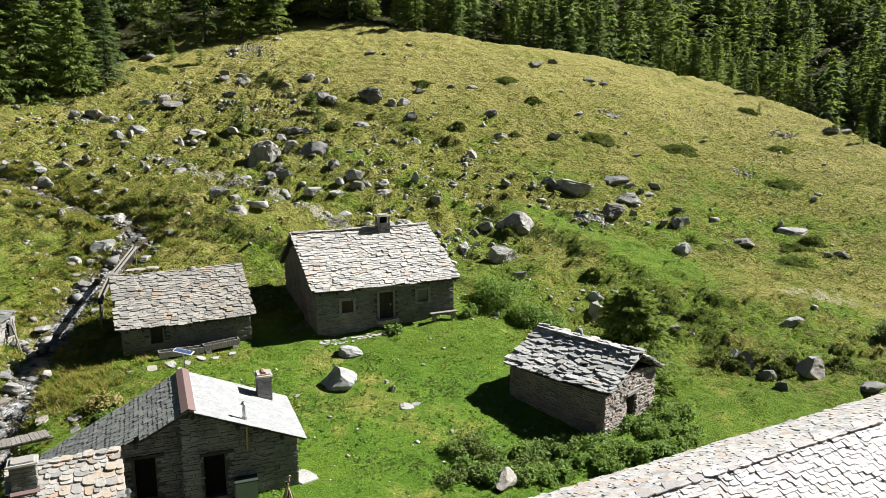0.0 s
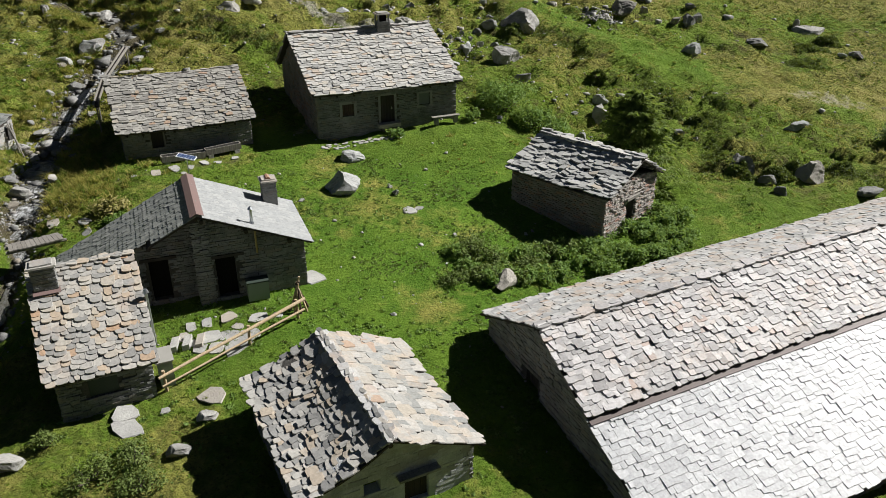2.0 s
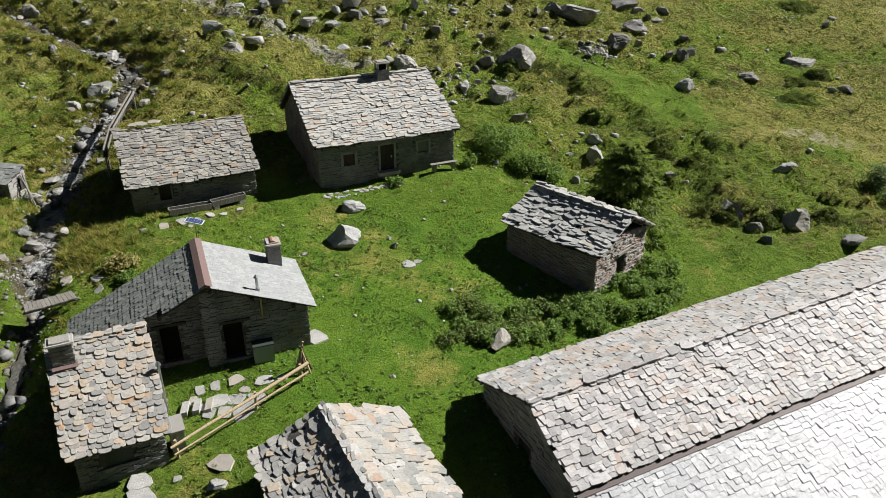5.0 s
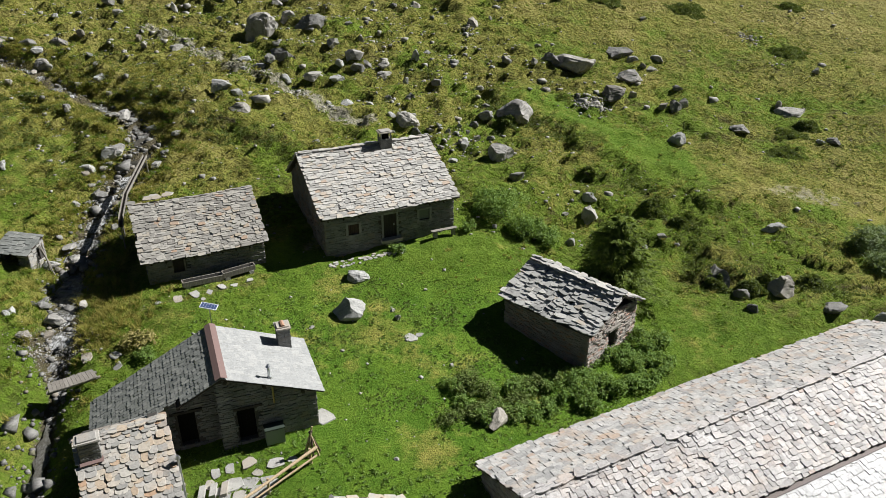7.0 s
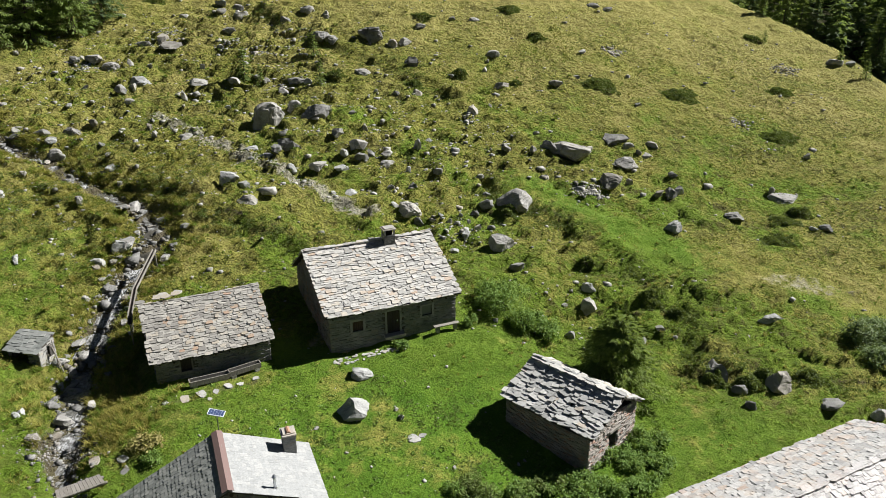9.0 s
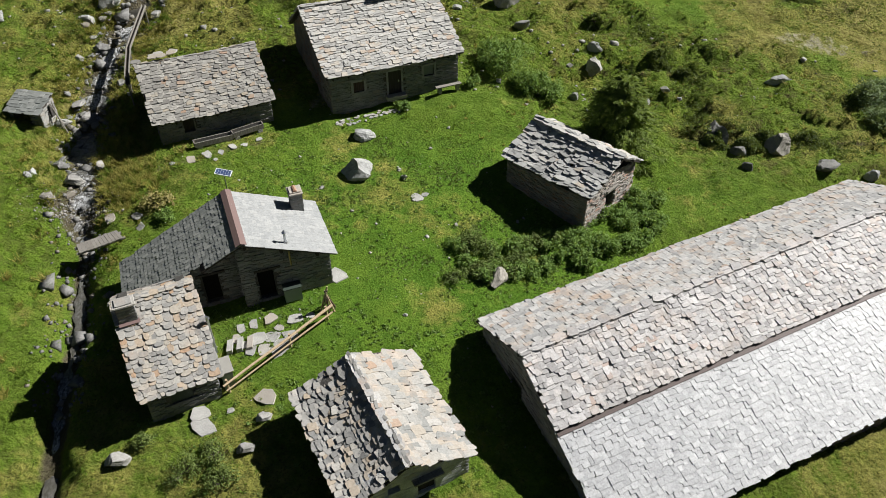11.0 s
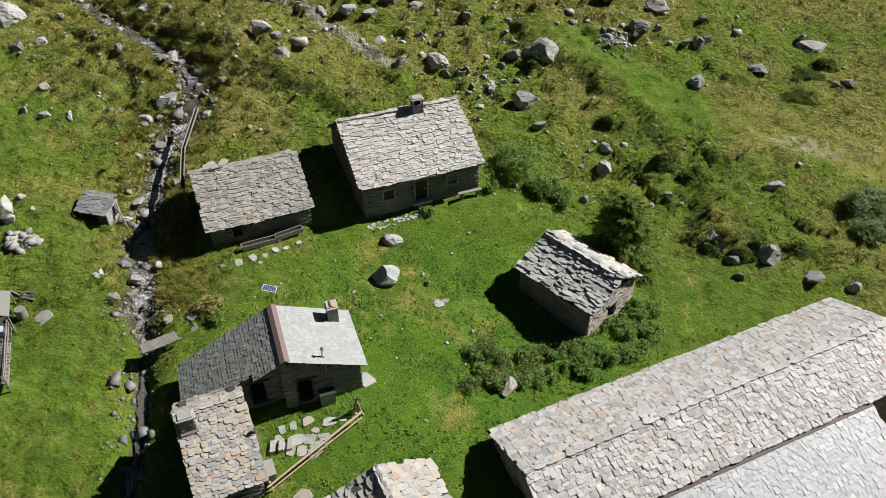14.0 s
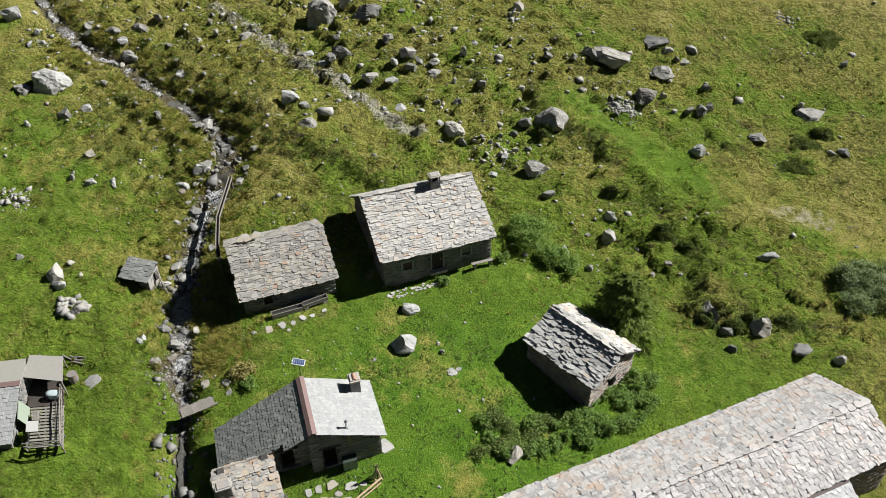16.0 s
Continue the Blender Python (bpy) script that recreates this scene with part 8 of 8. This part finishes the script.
dry_brook = lambda X, Y: brook_d(X, Y) > 0.9
tufts("meadow_grass", scatter(NP, 32000, -44, 20, 18, 56, lambda X, Y: (0.25 + 0.75 * patchy(X, Y, 2.5)) * open_ground(X, Y) * dry_brook(X, Y), lambda r: r.uniform(0.6, 1.5)), 4, 0.065, 0.022, 2.0, BLADE, "short green meadow grass", "grass", 11)
tufts("slope_grass", scatter(NP, 20000, -52, 56, 42, 120, lambda X, Y: (1 - 0.9 * lawn(X, Y)) * (0.15 + 0.85 * patchy(X, Y, 3.0)) * np.clip(1.5 - (Y - 40) / 90, 0.25, 1) * open_ground(X, Y) * dry_brook(X, Y), lambda r: r.uniform(0.6, 1.7)), 4, 0.075, 0.024, 1.6, BLADE, "rough green slope grass", "grass", 12)
tufts("dry_grass", scatter(NP, 12000, -55, 60, 44, 130, lambda X, Y: (1 - lawn(X, Y)) * (0.1 + 0.9 * patchy(X + 50, Y, 4.0)) * np.clip((Y - 35) / 60, 0.2, 1) * open_ground(X, Y) * dry_brook(X, Y), lambda r: r.uniform(0.6, 1.7)), 4, 0.085, 0.022, 1.6, TUFT, "dry yellow grass on the slope", "grass", 13)
tuss = lambda X, Y: np.clip(np.exp(-((brook_d(X, Y) - 2.0) / 1.6) ** 2) * np.where(Y > 46, 1.1, np.where(Y > 38.5, 0.5, 0.08)) + 1.5 * np.exp(-(((X + 21.0) / 2.2) ** 2 + ((Y - 41.3) / 2.6) ** 2)), 0, 1.5) * (brook_d(X, Y) > 1.0) * open_ground(X, Y)
tufts("tussocks", scatter(NP, 1500, -50, -15, 24, 84, lambda X, Y: tuss(X, Y) * (0.2 + patchy(X, Y, 2.0)), lambda r: r.uniform(0.6, 1.3)), 34, 0.34, 0.020, 1.4, TUFT, "tall straw-coloured tussocks along the brook", "tussock grass", 14)
tufts("green_tussocks", scatter(NP, 1200, -50, -15, 24, 84, lambda X, Y: tuss(X, Y), lambda r: r.uniform(0.5, 1.1)), 30, 0.34, 0.020, 1.3, BLADE, "tall green tussocks along the brook", "tussock grass", 15)


def cushions(name, spots, leaves, material, label, category, seed, flat=0.5, size=0.07):
    """Low rounded plants: leaves over small domes, all in one mesh."""
    rng = np.random.RandomState(seed)
    sp = np.array(spots)
    z = ground(sp[:, 0], sp[:, 1])
    n = len(sp) * leaves
    d = rng.normal(0, 1, (n, 3))
    d[:, 2] = np.abs(d[:, 2])
    d /= np.linalg.norm(d, axis=1)[:, None]
    r = np.repeat(sp[:, 2], leaves)
    c = np.repeat(np.stack([sp[:, 0], sp[:, 1], z], 1), leaves, 0) + d * r[:, None] * np.array([1, 1, flat]) * rng.uniform(0.6, 1.1, (n, 1))
    v, f = leaf_cloud(rng, c, d, size)
    return whole(name, mesh_np(name, v, f, material), label, category, kind="stuff")


cushions("dwarf_shrubs", scatter(NP, 700, -52, 50, 46, 112, lambda X, Y: (wild(X, Y) * patchy(X + 9, Y + 4, 3.0) + 0.01) * (1 - lawn(X, Y)) * dry_brook(X, Y), lambda r: 0.16 + r.exponential(0.16)), 30, JUNIPER, "low dark dwarf shrubs among the stones", "dwarf shrubs", 16)
near_fence = lambda X, Y: np.exp(-(((X + 6.5) / 4) ** 2 + ((Y - 26.5) / 3.5) ** 2)) + 0.6 * np.exp(-(((X + 11) / 3) ** 2 + ((Y - 22) / 3) ** 2)) + 0.25 * lawn(X, Y)
cushions("dock_leaves", scatter(NP, 700, -16, 10, 18, 44, lambda X, Y: near_fence(X, Y) * patchy(X + 3, Y, 2.0) * open_ground(X, Y), lambda r: 0.08 + r.exponential(0.07)), 12, SHRUB, "broad bright leaves of low dock and clover", "weeds", 27, 0.35, 0.085)
cushions("meadow_weeds", scatter(NP, 1900, -16, 14, 19, 46, lambda X, Y: lawn(X, Y) * patchy(X, Y + 30, 2.5) ** 2 * open_ground(X, Y), lambda r: 0.05 + r.exponential(0.05)), 14, WEED, "small pale-leaved weeds in the meadow", "weeds", 17, 0.25, 0.05)
clumpy = lambda X, Y: (1 - 0.9 * spine(X, Y)) * (1 - lawn(X, Y)) * (0.08 + wild(X, Y) + 0.5 * patchy(X + 70, Y - 30, 4.0) ** 2) * open_ground(X, Y) * dry_brook(X, Y)
tufts("slope_clumps", scatter(NP, 1500, -52, 50, 46, 112, clumpy, lambda r: r.uniform(0.6, 1.6)), 18, 0.18, 0.030, 1.3, BLADE, "thick green grass clumps on the slope", "grass clumps", 18)
tufts("straw_clumps", scatter(NP, 1900, -52, 50, 46, 118, clumpy, lambda r: r.uniform(0.6, 1.6)), 18, 0.18, 0.028, 1.4, TUFT, "straw-coloured grass clumps on the slope", "grass clumps", 19)
tufted = lambda X, Y: (1 - 0.8 * spine(X, Y)) * (1 - lawn(X, Y)) * (0.12 + 0.88 * patchy(X + 33, Y - 14, 7.0)) * open_ground(X, Y) * dry_brook(X, Y) * np.clip(1.6 - (Y - 30) / 80, 0.25, 1)
cushions("green_tufts", scatter(NP, 5200, -52, 56, 24, 118, tufted, lambda r: 0.10 + r.exponential(0.07)), 12, BLADE, "round green grass tufts on the slope", "grass tufts", 22, 0.7, 0.07)
cushions("straw_tufts", scatter(NP, 4200, -52, 58, 36, 128, tufted, lambda r: 0.10 + r.exponential(0.08)), 12, TUFT, "round straw-coloured grass tufts on the slope", "grass tufts", 23, 0.7, 0.07)
cushions("dark_tufts", scatter(NP, 2600, -52, 56, 50, 112, lambda X, Y: (0.5 * tufted(X, Y) + 1.2 * np.exp(-(((X - 35) / 14) ** 2 + ((Y - 78) / 12) ** 2)) * patchy(X, Y, 3.0) * (1 - spine(X, Y))), lambda r: 0.10 + r.exponential(0.09)), 14, JUNIPER, "small dark heather tufts on the slope", "heather", 24, 0.7, 0.065)
heathy = lambda X, Y: np.exp(-(((X + 33) / 9) ** 2 + ((Y - 70) / 9) ** 2)) * (brook_d(X, Y) > 1.2)
cushions("brown_heath", scatter(NP, 620, -52, -16, 56, 88, heathy, lambda r: 0.25 + r.exponential(0.2)), 50, TUFT, "brown heath cushions beside the upper brook", "heath", 20)
cushions("dark_heath", scatter(NP, 520, -52, -16, 56, 88, heathy, lambda r: 0.25 + r.exponential(0.2)), 50, JUNIPER, "dark heath cushions beside the upper brook", "heath", 21)
on_banks = lambda X, Y: np.exp(-((beside(X, Y, BANK) + 0.7) / 1.0) ** 2) + 0.8 * np.exp(-((beside(X, Y, RUN) + 0.7) / 1.0) ** 2) + 0.5 * np.exp(-((beside(X, Y, FLANK) + 0.7) / 1.2) ** 2) + 0.5 * np.exp(-((beside(X, Y, LEDGE) + 0.7) / 1.2) ** 2)
cushions("bank_heath", scatter(NP, 1100, -40, 34, 44, 122, lambda X, Y: on_banks(X, Y) * patchy(X + 4, Y + 50, 3.0), lambda r: 0.18 + r.exponential(0.16)), 26, JUNIPER, "dark heath hanging over the broken banks", "heath", 25, 0.7, 0.075)
tufts("boulder_grass", STANDS, 14, 0.17, 0.028, 1.2, BLADE, "grass clumps growing round the boulders", "grass clumps", 31)
cushions("boulder_heath", STANDS[::7], 22, JUNIPER, "dark dwarf shrubs growing round the boulders", "dwarf shrubs", 32, 0.6, 0.07)
